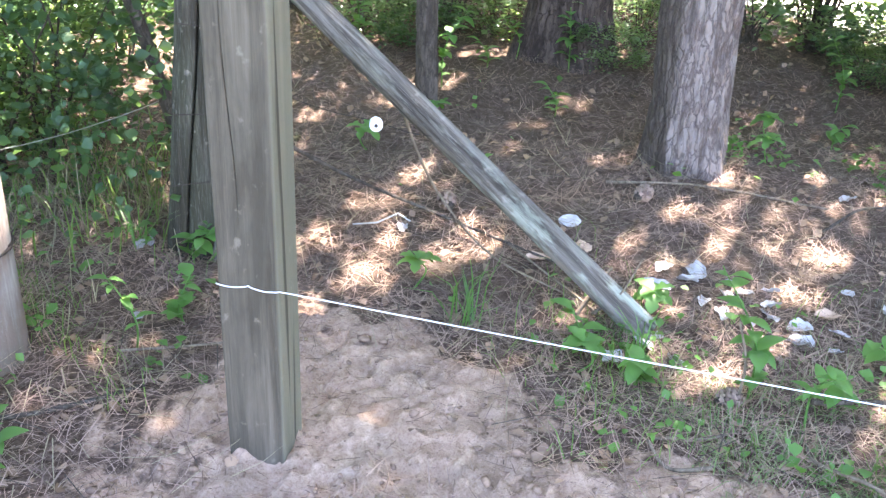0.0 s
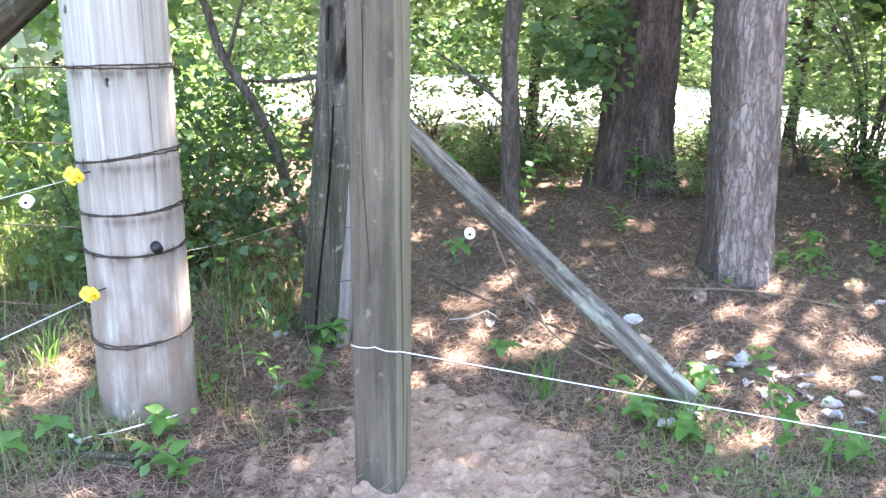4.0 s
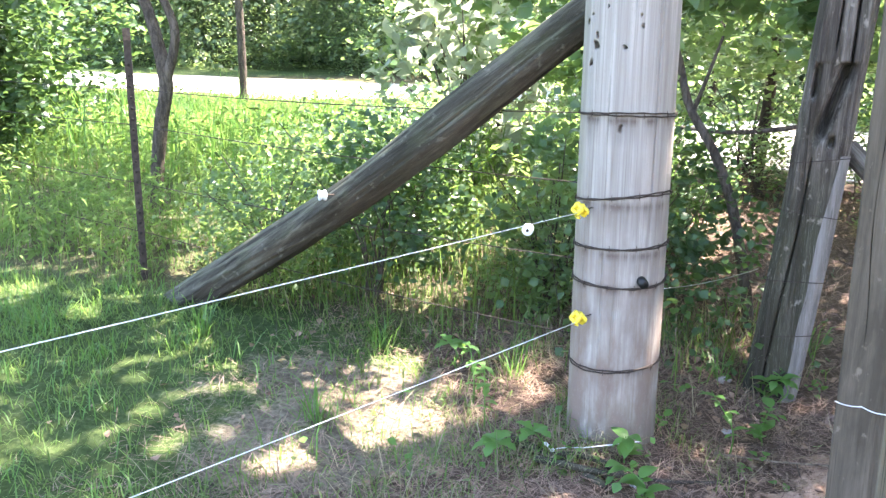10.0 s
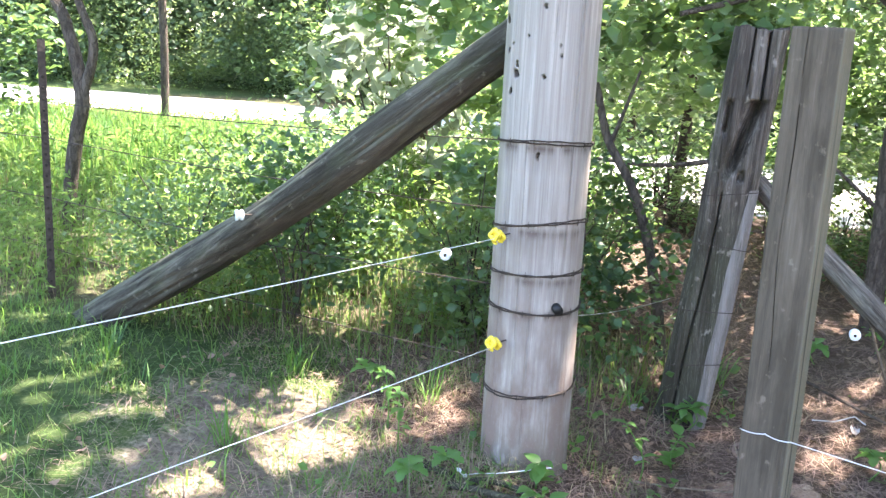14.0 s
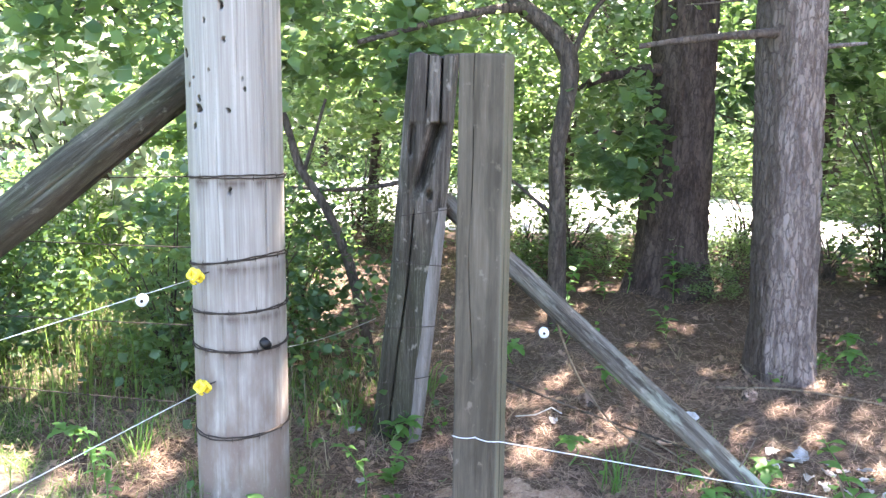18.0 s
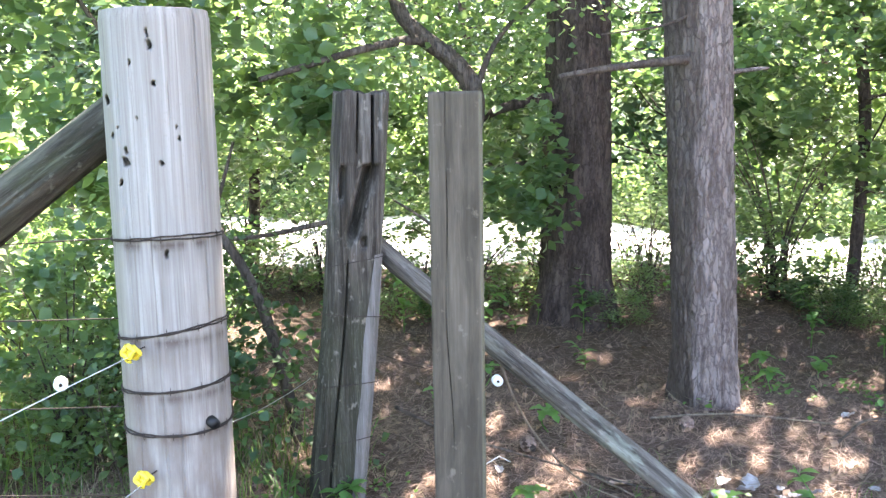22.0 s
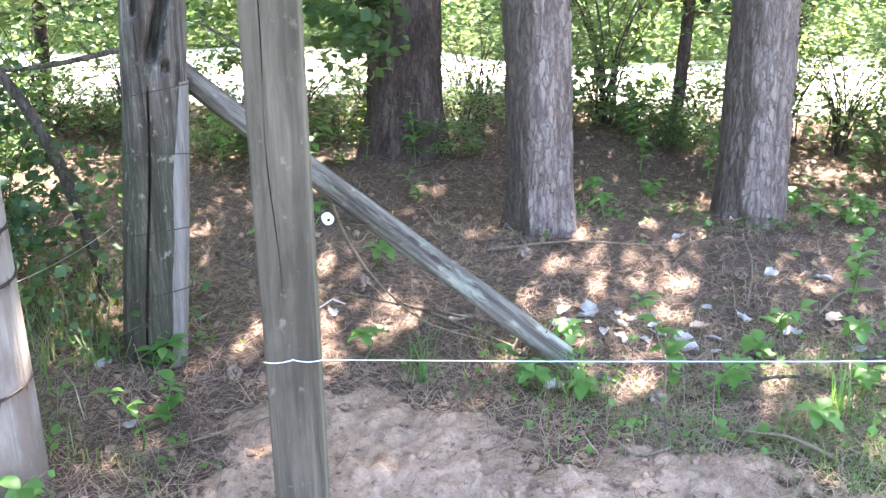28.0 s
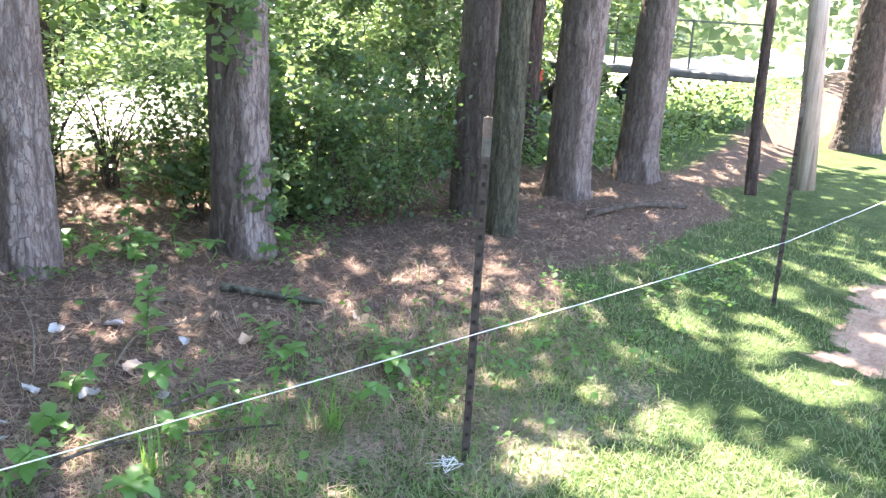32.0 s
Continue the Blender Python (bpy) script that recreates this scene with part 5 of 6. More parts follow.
sward("lawn_tufts", 50000, (-7.5, -0.6, -2.2, 2.0), tufts, 28, (0.07, 0.17), (0.003, 0.006), M["sprout"], "longer bright green tufts in the lawn", 3.2, (0.1, 0.9), (0.3, 1.2))
sward("lane_tufts", 12000, (1.0, 6.0, -2.6, 0.2), tufts, 29, (0.04, 0.10), (0.003, 0.005), M["lane_grass"], "longer green tufts beside the lane", 3.4, (0.1, 0.9), (0.3, 1.2))
sward("fence_grass", 12000, (0.4, 4.0, -1.2, 1.2), fence_weeds, 23, (0.04, 0.15), (0.002, 0.004), M["grass"], "thin green grass tufts under the wire", 4.0, (0.1, 0.9), (0.3, 1.3))
sward("fence_straw", 5000, (0.4, 4.0, -1.2, 1.2), fence_weeds, 24, (0.04, 0.10), (0.0015, 0.003), M["dry_grass"], "dry grass tufts under the wire", 4.0, (0.4, 1.4), (0.3, 1.3))


def fence_turf(x, y):
    return (1 - dirt_mask(x, y)) * np.exp(-((y + 0.15 + 0.22 * (x - 1.6)) / 0.42) ** 2) * smooth(fbm(x * 6, y * 6, 0, 2, 51), 0.35, 0.6)


sward("fence_turf", 34000, (1.0, 4.2, -1.2, 0.6), fence_turf, 52, (0.02, 0.08), (0.0018, 0.0035), M["lane_grass"], "thin short grass between the litter and the lawn", 4.0, (0.2, 1.2), (0.3, 1.3))
sward("fence_thatch", 7000, (1.0, 4.2, -1.2, 0.6), fence_turf, 53, (0.04, 0.14), (0.0015, 0.003), M["dry_grass"], "withered straw blades between the litter and the lawn", 4.0, (0.5, 1.5), (0.2, 1.0))


def post_weeds(x, y):
    return smooth(-x, 0.15, 0.6) * (1 - smooth(-x, 0.9, 1.5)) * smooth(fbm(x * 4, y * 4, 0, 2, 45), 0.42, 0.62)


sward("post_grass", 9000, (-2.0, -0.1, -0.6, 1.3), post_weeds, 25, (0.04, 0.15), (0.0018, 0.004), M["grass"], "grass tufts round the corner post", 4.0, (0.1, 1.0), (0.3, 1.3))
sward("post_straw", 8000, (-2.0, 0.1, -0.6, 1.6), post_weeds, 26, (0.05, 0.22), (0.0015, 0.003), M["dry_grass"], "dry straw round the corner post", 4.0, (0.3, 1.4), (0.3, 1.3))


def gap_weeds(x, y):
    return np.exp(-((x + 0.75) / 0.5) ** 2 - ((y - 1.35) / 0.4) ** 2) * smooth(fbm(x * 5, y * 5, 0, 2, 66), 0.35, 0.55)


sward("gap_weeds", 2600, (-1.8, 0.0, 0.6, 2.2), gap_weeds, 67, (0.08, 0.30), (0.003, 0.007), M["grass"], "tall green weeds between the corner post and the old post", 5.0, (0.05, 0.6), (0.2, 1.0))
sward("gap_straw", 3000, (-1.9, 0.0, 0.6, 2.4), gap_weeds, 71, (0.10, 0.35), (0.002, 0.004), M["dry_grass"], "dry brown weeds between the corner post and the old post", 5.0, (0.2, 1.3), (0.2, 1.2))
c, r = scatter(4500, -1.9, 0.0, 0.7, 2.2, gap_weeds, 68, fall=5.0)
c[:, 2] += r.uniform(0.02, 0.55, len(c)) * (0.4 + fbm(c[:, 0] * 3, c[:, 1] * 3, 0, 2, 69))
v, f = leaves(c, 0.042, 0.4, 70)
tagged(mesh_np("gap_leaves", v, f, M["bush"]), "leafy green weeds between the corner post and the old post", "weeds", "", "stuff")


def meadow(x, y):
    return smooth(-x, 1.5, 2.6) * smooth(y + 0.25 * x, 1.2, 2.6) * (1 - smooth(y, 9.6, 10.0))


def low_by_road(x, y):
    return 1 - 0.62 * smooth(y + 0.1 * x, 3.4, 6.6)


sward("meadow_grass", 46000, (-14, -1.5, 2.5, 11.2), meadow, 31, (0.15, 0.42), (0.005, 0.011), M["grass"], "tall sunlit meadow grass before the road", 9.0, (0.0, 0.5), (0.2, 0.9), low_by_road)


def far_lawn(x, y):
    return smooth(-x, 7.5, 8.5) * (1 - smooth(y, 9, 11))


sward("far_lawn_grass", 60000, (-24, -7, -3, 10), far_lawn, 32, (0.06, 0.15), (0.010, 0.022), M["grass"], "distant lawn grass", 9.0)

sward("bank_grass", 30000, (7, 20, -1.5, 6), lambda x, y: smooth(x, 7.2, 8.5) * smooth(y, -0.3, 0.8), 33, (0.08, 0.24), (0.005, 0.010), M["grass"], "rough sunlit grass beyond the trees", 9.0)
c, r = scatter(30000, 6.6, 17, -0.6, 5.5, lambda x, y: smooth(x, 6.8, 7.6) * smooth(y + 0.12 * (x - 7), 0.1, 0.9) * (1 - gravel_mask(x, y)), 38, fall=9.0)
c[:, 2] += r.uniform(0, 1, len(c)) ** 1.3 * 0.5 * (0.3 + fbm(c[:, 0] * 1.4, c[:, 1] * 1.4, 0, 2, 50))
v, f = leaves(c, 0.06, 0.5, 39, simple=True)
tagged(mesh_np("bank_weeds", v, f, M["leaf"]), "leafy weeds beyond the row of pines", "weeds", "", "stuff")
c, r = scatter(60000, -12, -1.6, 2.2, 9.5, meadow, 35, fall=6.0)
c[:, 2] += r.uniform(0, 1, len(c)) ** 1.3 * 0.55 * (0.35 + fbm(c[:, 0] * 1.6, c[:, 1] * 1.6, 0, 2, 47)) * low_by_road(c[:, 0], c[:, 1])
v, f = leaves(c, 0.10, 0.4, 36, wide=0.11, simple=True)
tagged(mesh_np("meadow_leaves", v, f, M["grass"]), "leafy green weeds of the meadow", "weeds", "", "stuff")
sward("meadow_weeds", 5000, (-9, -2.2, 2.2, 8), meadow, 34, (0.4, 0.95), (0.006, 0.014), M["sprout"], "taller green weeds in the meadow", 8.0, (0.0, 0.4), (0.1, 0.7), low_by_road)

# soil clods
r = np.random.default_rng(5)
pieces = []
ico = bmesh.new()
bmesh.ops.create_icosphere(ico, subdivisions=1, radius=1)
IV = np.array([v.co[:] for v in ico.verts])
IT = np.array([[v.index for v in f.verts] for f in ico.faces])
ico.free()
V, T, o = [], [], 0
x, y = r.uniform(-0.7, 1.7, 15000), r.uniform(-1.2, 0.8, 15000)
ok = r.uniform(0, 1, 15000) < dirt_mask(x, y) * (0.2 + 0.8 * smooth(fbm(x * 4, y * 4, 0, 2, 28), 0.4, 0.62))
for a, b in zip(x[ok], y[ok]):
    s = 0.0022 + 0.015 * r.uniform() ** 6
    k = IV * (1 + 1.1 * (vnoise(IV[:, 0] * 1.6 + a * 50, IV[:, 1] * 1.6, IV[:, 2] * 1.6 + b * 50, 3)[:, None] - 0.5)) * s * r.uniform(0.5, 1.3, 3) * [1.15, 1, 0.6]
    V.append(k + [a, b, gz(a, b) + s * 0.1])
    T.append(IT + o)
    o += len(IV)
M["clod"] = plain_mat("soil_clod", (0.215, 0.145, 0.108), 0.95, 0, 0.35, 60, 0.05)
tagged(mesh_np("soil_clods", np.vstack(V), np.vstack(T), M["clod"], None, False), "loose crumbs and clods of sandy soil", "soil", "", "stuff")


# sprouts with broad leaves
def leaf_mesh(name, length, width, mat, lobes=False):
    n = 9
    t = np.linspace(0, 1, n)
    w = width * np.sin(np.pi * t ** 0.8) ** 0.9 * 0.5
    if lobes:
        w = w * (1 + 0.35 * np.cos(t * 15))
    z = 0.08 * length * np.sin(np.pi * t) - 0.15 * length * t ** 2
    V = np.concatenate([np.stack([t * length, -w, z + w * 0.25], 1), np.stack([t * length, w * 0, z], 1), np.stack([t * length, w, z + w * 0.25], 1)])
    k = np.arange(n - 1)
    me_ob = mesh_np(name, V, np.concatenate([np.stack([k, k + 1, n + k + 1, n + k], 1), np.stack([n + k, n + k + 1, 2 * n + k + 1, 2 * n + k], 1)]), mat, None, True)
    me = me_ob.data
    bpy.data.objects.remove(me_ob)
    return me


LEAF = [leaf_mesh("leaf", 0.09, 0.055, M["sprout"]), leaf_mesh("leaf", 0.11, 0.075, M["sprout"], True), leaf_mesh("leaf", 0.07, 0.03, M["sprout"])]


def sprout(seed, h, count, kind, label, size=1.0):
    r = np.random.default_rng(seed)
    ob = empty("sprout", (0, 0, 0), label, "plant", "green sprouts")
    P = spline([(0, 0, -0.03), (r.normal(0, 0.02), r.normal(0, 0.02), h * 0.5), (r.normal(0, 0.05), r.normal(0, 0.05), h)], 8)
    stem = tube_ob("stem", P, np.linspace(0.004, 0.0015, len(P)), M["sprout"], ob, 6)
    for k in range(count):
        f = r.uniform(0.25, 1.0) if h > 0.1 else 1.0
        p = P[min(len(P) - 1, int(f * (len(P) - 1)))]
        lf = new("leaf", LEAF[kind])
        lf.parent = stem
        s = r.uniform(0.45, 0.95) * size
        lf.matrix_local = Matrix.Translation(tuple(p)) @ Matrix.Rotation(k * 2.4 + r.normal(0, 0.3), 4, "Z") @ Matrix.Rotation(r.uniform(-0.6, 0.35), 4, "Y") @ Matrix.Diagonal((s, s, s, 1))
    return ob


SP = [sprout(1, 0.13, 11, 0, "small bright-green leafy sprout in the litter"), sprout(2, 0.38, 26, 0, "tall bright-green leafy sprout under the wire"),
      sprout(3, 0.10, 7, 1, "low lobed-leaved sprout in the litter", 1.1), sprout(4, 0.22, 13, 2, "narrow-leaved green sprout in the litter")]
spots = [(-0.61, 0.13, 0), (-0.92, 0.02, 2), (-0.31, 0.46, 3), (0.93, 0.44, 0), (1.33, 0.20, 1), (1.03, 0.25, 0), (-0.20, 0.98, 2), (0.60, 2.15, 2), (2.13, 2.06, 2), (0.94, 2.8, 0),
         (-0.52, -0.05, 0), (2.45, 0.58, 1), (2.01, 0.46, 0), (2.08, -0.20, 3), (3.04, 0.32, 3), (2.83, -0.30, 2), (3.08, -0.70, 3), (3.70, 1.0, 2), (3.25, 1.34, 2), (2.95, 1.36, 2), (2.77, 0.26, 0),
         (1.42, 0.05, 3), (1.52, 0.12, 0), (0.88, 0.35, 2), (0.45, 0.80, 2), (2.0, 1.75, 2), (1.2, 2.3, 0), (0.78, 1.5, 2), (3.4, 1.25, 0), (3.5, 1.2, 2), (-1.1, 0.15, 3), (-0.2, 0.62, 0), (1.22, 0.62, 2), (0.35, 1.9, 2), (2.4, 2.0, 0), (-0.22, 0.94, 0), (0.7, 2.6, 1), (1.1, 2.9, 3), (1.9, 2.6, 1), (2.6, 2.4, 1), (0.3, 2.9, 1), (3.0, 2.3, 1), (3.55, 1.75, 1), (1.35, 2.75, 1)]
spots += [(1.62, -0.18, 2), (1.92, -0.02, 0), (2.31, -0.12, 3), (2.6, 0.02, 2), (2.92, -0.2, 0), (2.2, 0.25, 2), (1.75, 0.3, 0), (2.5, -0.36, 2), (-1.45, 0.62, 2), (-1.2, 0.3, 3), (-0.95, -0.15, 2)]
r = np.random.default_rng(78)
for k in range(20):      # along the feet of the pines
    x = r.uniform(1.95, 4.3)
    spots.append((x, 1.95 - 0.31 * (x - 1.7) + r.normal(0, 0.13), (2, 0, 3, 2)[k % 4]))
for k, (x, y, w) in enumerate(spots):
    m = Matrix.Translation((x, y, gz(x, y))) @ Matrix.Rotation(k * 1.1, 4, "Z")
    if not SP[w].get("set"):
        SP[w]["set"] = 1
        SP[w].matrix_basis = m
    else:
        copy_thing(SP[w], m)


# bright grass tufts
for k, (x, y, n_) in enumerate([(-1.78, 0.70, 34), (-1.66, -0.05, 22), (-0.42, 1.02, 20), (-0.10, 1.42, 18), (1.05, 0.34, 24), (0.62, 0.62, 22), (2.3, -0.35, 26), (-2.6, 0.55, 30), (1.75, -0.1, 20), (-1.15, 0.62, 26)]):
    r = np.random.default_rng(600 + k)
    ob = empty("grass_tuft", (x, y, gz(x, y) - 0.005), "bright green tuft of long grass", "grass tuft", "grass tufts")
    b0 = np.stack([r.normal(0, 0.02, n_), r.normal(0, 0.02, n_), np.zeros(n_)], 1)
    v, f = blades(b0, r.uniform(0, 6.28, n_), r.uniform(0.12, 0.30, n_), r.uniform(0.004, 0.008, n_), r.uniform(0.3, 1.0, n_), r.uniform(0.1, 0.7, n_))
    tagged(mesh_np("tuft", v, f, M["sprout"], ob), kind="stuff")


# bleached curled leaves
def crumpled(seed, size, mat):
    r = np.random.default_rng(seed)
    n = 9
    u, w = np.meshgrid(np.linspace(-1, 1, n), np.linspace(-1, 1, n), indexing="ij")
    a = np.arctan2(w, u)
    lim = 0.7 + 0.3 * vnoise(np.cos(a) * 2 + seed, np.sin(a) * 2, 0, seed)
    d = np.maximum(np.abs(u), np.abs(w)) / (np.hypot(u, w) + 1e-6) * lim
    x, y = u * d * size, w * d * size * 0.62
    z = size * (0.55 * (fbm(u * 1.4 + seed, w * 1.4, 0, 2, seed) - 0.35) + 0.22 * w * w)
    V = np.stack([x, y, z], -1).reshape(-1, 3)
    i, j = np.meshgrid(np.arange(n - 1), np.arange(n - 1), indexing="ij")
    k = i * n + j
    ob = mesh_np("bleached_leaf", V, np.stack([k, k + n, k + n + 1, k + 1], -1).reshape(-1, 4), mat, None, True)
    return ob


r = np.random.default_rng(9)
spots = [(1.41, 0.87), (1.41, 0.63), (1.59, 0.47), (1.62, 0.75), (1.88, 0.76), (1.11, 0.45), (0.45, 1.15), (1.05, 1.21), (1.24, 0.77), (1.36, 0.81), (-0.39, 1.0), (2.17, 0.26), (1.53, 0.74), (1.74, 0.52), (2.17, 1.38),
         (1.19, 0.36), (1.30, 0.88), (1.48, 0.58), (1.95, 0.62), (1.68, 0.42), (2.35, 0.95), (2.62, 0.55), (1.15, 0.50), (1.50, 0.80), (1.46, 0.72), (1.55, 0.60), (1.58, 0.66), (1.38, 0.70), (1.63, 0.56), (1.02, 0.40), (1.08, 0.36), (2.05, 0.45), (2.55, 0.85), (-0.33, 0.62), (1.90, 0.95)]
for k, (x, y) in enumerate(spots):
    ob = crumpled(k + 3, r.uniform(0.028, 0.055), M["pale"])
    ob.matrix_basis = Matrix.Translation((x, y, gz(x, y) + 0.012)) @ Matrix.Rotation(r.uniform(0, 6.28), 4, "Z") @ Matrix.Rotation(r.normal(0, 0.3), 4, "X")
    tagged(ob, "curled bleached grey-white leaf lying on the litter", "leaf", "bleached leaves")
tuft = crumpled(91, 0.024, M["porcelain"])
tuft.name = "white_tuft"
tuft.matrix_basis = Matrix.Translation((-0.845, 0.06, gz(-0.845, 0.06) + 0.03)) @ Matrix.Rotation(0.7, 4, "Y")
tagged(tuft, "frayed white tuft of string at the foot of the post", "string")
M["tan"] = plain_mat("tan_leaf", (0.50, 0.34, 0.24), 0.7, 0, 0.2, 30)
for k, (x, y) in enumerate([(2.62, 1.55), (1.05, 1.02), (1.75, 0.62), (2.75, 0.35), (2.30, 0.5), (0.9, 0.95), (3.3, 0.15)]):
    ob = crumpled(k + 40, r.uniform(0.04, 0.06), M["tan"])
    ob.name = "dry_leaf"
    ob.matrix_basis = Matrix.Translation((x, y, gz(x, y) + 0.015)) @ Matrix.Rotation(r.uniform(0, 6.28), 4, "Z")
    tagged(ob, "curled tan dry leaf lying on the litter", "leaf", "dry leaves")

# sticks
def stick(pts, r0, r1, label, mat="twig", name="stick"):
    P = np.array([(x, y, gz(x, y) + z) for x, y, z in pts])
    Q = spline(P, 10)
    v, q, t = tube(Q, np.linspace(r0, r1, len(Q)), 8, rough=0.4, seed=3)
    return tagged(mesh_np(name, v, [q, t], M[mat], None, True, {"depth": np.ones(len(v))}), label, "stick", "fallen sticks")


stick([(3.22, 0.86, 0.03), (3.3, 0.6, 0.035), (3.36, 0.38, 0.02)], 0.022, 0.016, "short broken length of barked branch in the litter", "log")
stick([(0.05, 1.30, 0.25), (0.30, 1.35, 0.10), (0.72, 1.10, 0.04), (1.08, 0.78, 0.03)], 0.008, 0.004, "thin bare fallen branch")
stick([(1.25, 1.50, 0.02), (1.60, 1.42, 0.03), (2.05, 1.28, 0.02)], 0.007, 0.004, "pale fallen branch on the litter", "stalk")
stick([(0.95, 0.62, 0.02), (1.05, 0.70, 0.10), (1.12, 0.86, 0.03)], 0.008, 0.004, "pale bent twig by the brace", "stalk")
stick([(1.02, 0.02, 0.01), (1.15, 0.00, 0.02), (1.26, 0.06, 0.01)], 0.006, 0.003, "pale twig on the soil", "stalk")
stick([(1.45, 0.10, 0.05), (1.75, 0.05, 0.07), (2.2, -0.22, 0.03)], 0.008, 0.004, "bare grey fallen twig")
stick([(2.05, 0.12, 0.05), (2.4, 0.02, 0.08), (2.75, 0.15, 0.02)], 0.006, 0.003, "bare grey fallen twig")
stick([(-0.72, -0.02, 0.02), (-0.45, 0.10, 0.03), (-0.25, 0.28, 0.01)], 0.009, 0.005, "bare grey fallen twig by the post")
stick([(-0.85, 0.02, 0.02), (-0.70, 0.05, 0.03), (-0.52, 0.02, 0.02)], 0.014, 0.010, "broken brown wood splinter at the post foot", "old")
stick([(5.9, -0.05, 0.03), (6.4, -0.25, 0.05), (6.8, -0.5, 0.03)], 0.025, 0.015, "dark fallen branch by the trees")
stick([(2.25, 0.55, 0.02), (2.5, 0.65, 0.05), (2.9, 0.68, 0.02)], 0.006, 0.004, "bare grey fallen twig", "stalk")

stick([(0.42, 1.02, 0.55), (0.47, 1.00, 0.40), (0.56, 0.95, 0.24), (0.72, 0.86, 0.10), (0.95, 0.72, 0.03)], 0.006, 0.003, "long bent dry stalk hanging by the brace pole", "stalk", "dry_stalk")
stick([(0.80, 1.05, 0.03), (0.98, 0.66, 0.05), (1.02, 0.60, 0.02)], 0.005, 0.003, "thin straw-coloured dry stalk", "stalk", "dry_stalk")
stick([(1.00, 0.62, 0.02), (1.06, 0.56, 0.12), (1.12, 0.58, 0.22)], 0.005, 0.002, "thin upright dry stalk by the brace foot", "stalk", "dry_stalk")
stick([(1.28, 0.16, 0.0), (1.29, 0.17, 0.14), (1.26, 0.19, 0.26)], 0.005, 0.003, "thin upright dry stalk beside a green sprout", "stalk", "dry_stalk")
stick([(1.12, -0.12, 0.01), (1.02, -0.10, 0.02), (0.98, -0.04, 0.05)], 0.006, 0.003, "pale twig at the edge of the soil", "stalk")
stick([(1.55, -0.30, 0.02), (1.45, -0.22, 0.05), (1.38, -0.10, 0.03), (1.40, 0.0, 0.01)], 0.006, 0.003, "curved grey fallen twig", "stalk")
stick([(1.95, 1.12, 0.02), (2.2, 1.22, 0.06), (2.6, 1.10, 0.04), (2.95, 0.86, 0.02)], 0.006, 0.003, "long thin fallen branch beside the pines")
stick([(2.05, 0.72, 0.02), (2.22, 0.92, 0.07), (2.32, 1.12, 0.12)], 0.006, 0.003, "thin dry branch sticking out of the litter", "stalk")
stick([(-0.35, 0.42, 0.02), (-0.12, 0.46, 0.02), (0.08, 0.50, 0.02)], 0.005, 0.003, "straight pale twig by the posts", "stalk")
stick([(-0.98, 0.10, 0.02), (-0.80, 0.02, 0.02), (-0.62, -0.06, 0.02)], 0.016, 0.012, "split brown piece of wood at the post foot", "old")
stick([(-0.86, -0.03, 0.03), (-0.74, -0.04, 0.04), (-0.62, 0.0, 0.03)], 0.013, 0.011, "short brown piece of wood at the post foot", "old")


def pine_cone(x, y, size, turn):
    ob = empty("pine_cone", (x, y, gz(x, y) + size * 0.45), "small open brown pine cone lying on the litter", "pine cone", "pine cones")
    tube_ob("core", np.array([[0, 0, -size * 0.5], [0, 0, 0], [0, 0, size * 0.5]]), [size * 0.2, size * 0.3, size * 0.08], M["twig"], ob, 8)
    n = 42
    a, z = np.arange(n) * 2.4, np.linspace(-0.48, 0.5, n) * size
    rad = size * (0.22 + 0.26 * np.sin(np.pi * (0.12 + 0.85 * np.linspace(0, 1, n))))
    V, Q = [], []
    for k in range(n):
        c_, s_ = math.cos(a[k]), math.sin(a[k])
        w = 0.35 * rad[k]
        for d, side, up, th in ((0.4, -0.5, 0, -1), (1, -1, 0.12, -1), (1, 1, 0.12, -1), (0.4, 0.5, 0, -1), (0.4, -0.5, 0.05, 1), (1, -1, 0.20, 1), (1, 1, 0.20, 1), (0.4, 0.5, 0.05, 1)):
            V.append((rad[k] * d * c_ - side * w * s_, rad[k] * d * s_ + side * w * c_, z[k] + up * size))
        o = 8 * k
        Q += [(o, o + 3, o + 2, o + 1), (o + 4, o + 5, o + 6, o + 7), (o + 1, o + 2, o + 6, o + 5), (o, o + 1, o + 5, o + 4), (o + 2, o + 3, o + 7, o + 6)]
    mesh_np("husk", np.array(V), np.array(Q), M["needle"], ob)
    ob.rotation_euler = (1.35, 0.2, turn)
    return ob


for k, (x, y) in enumerate(((0.02, 0.82), (1.26, 0.17), (0.62, 1.30), (2.2, 0.95), (2.9, 0.62), (1.35, 1.35))):
    pine_cone(x, y, 0.055 + 0.008 * (k % 3), k * 1.7)

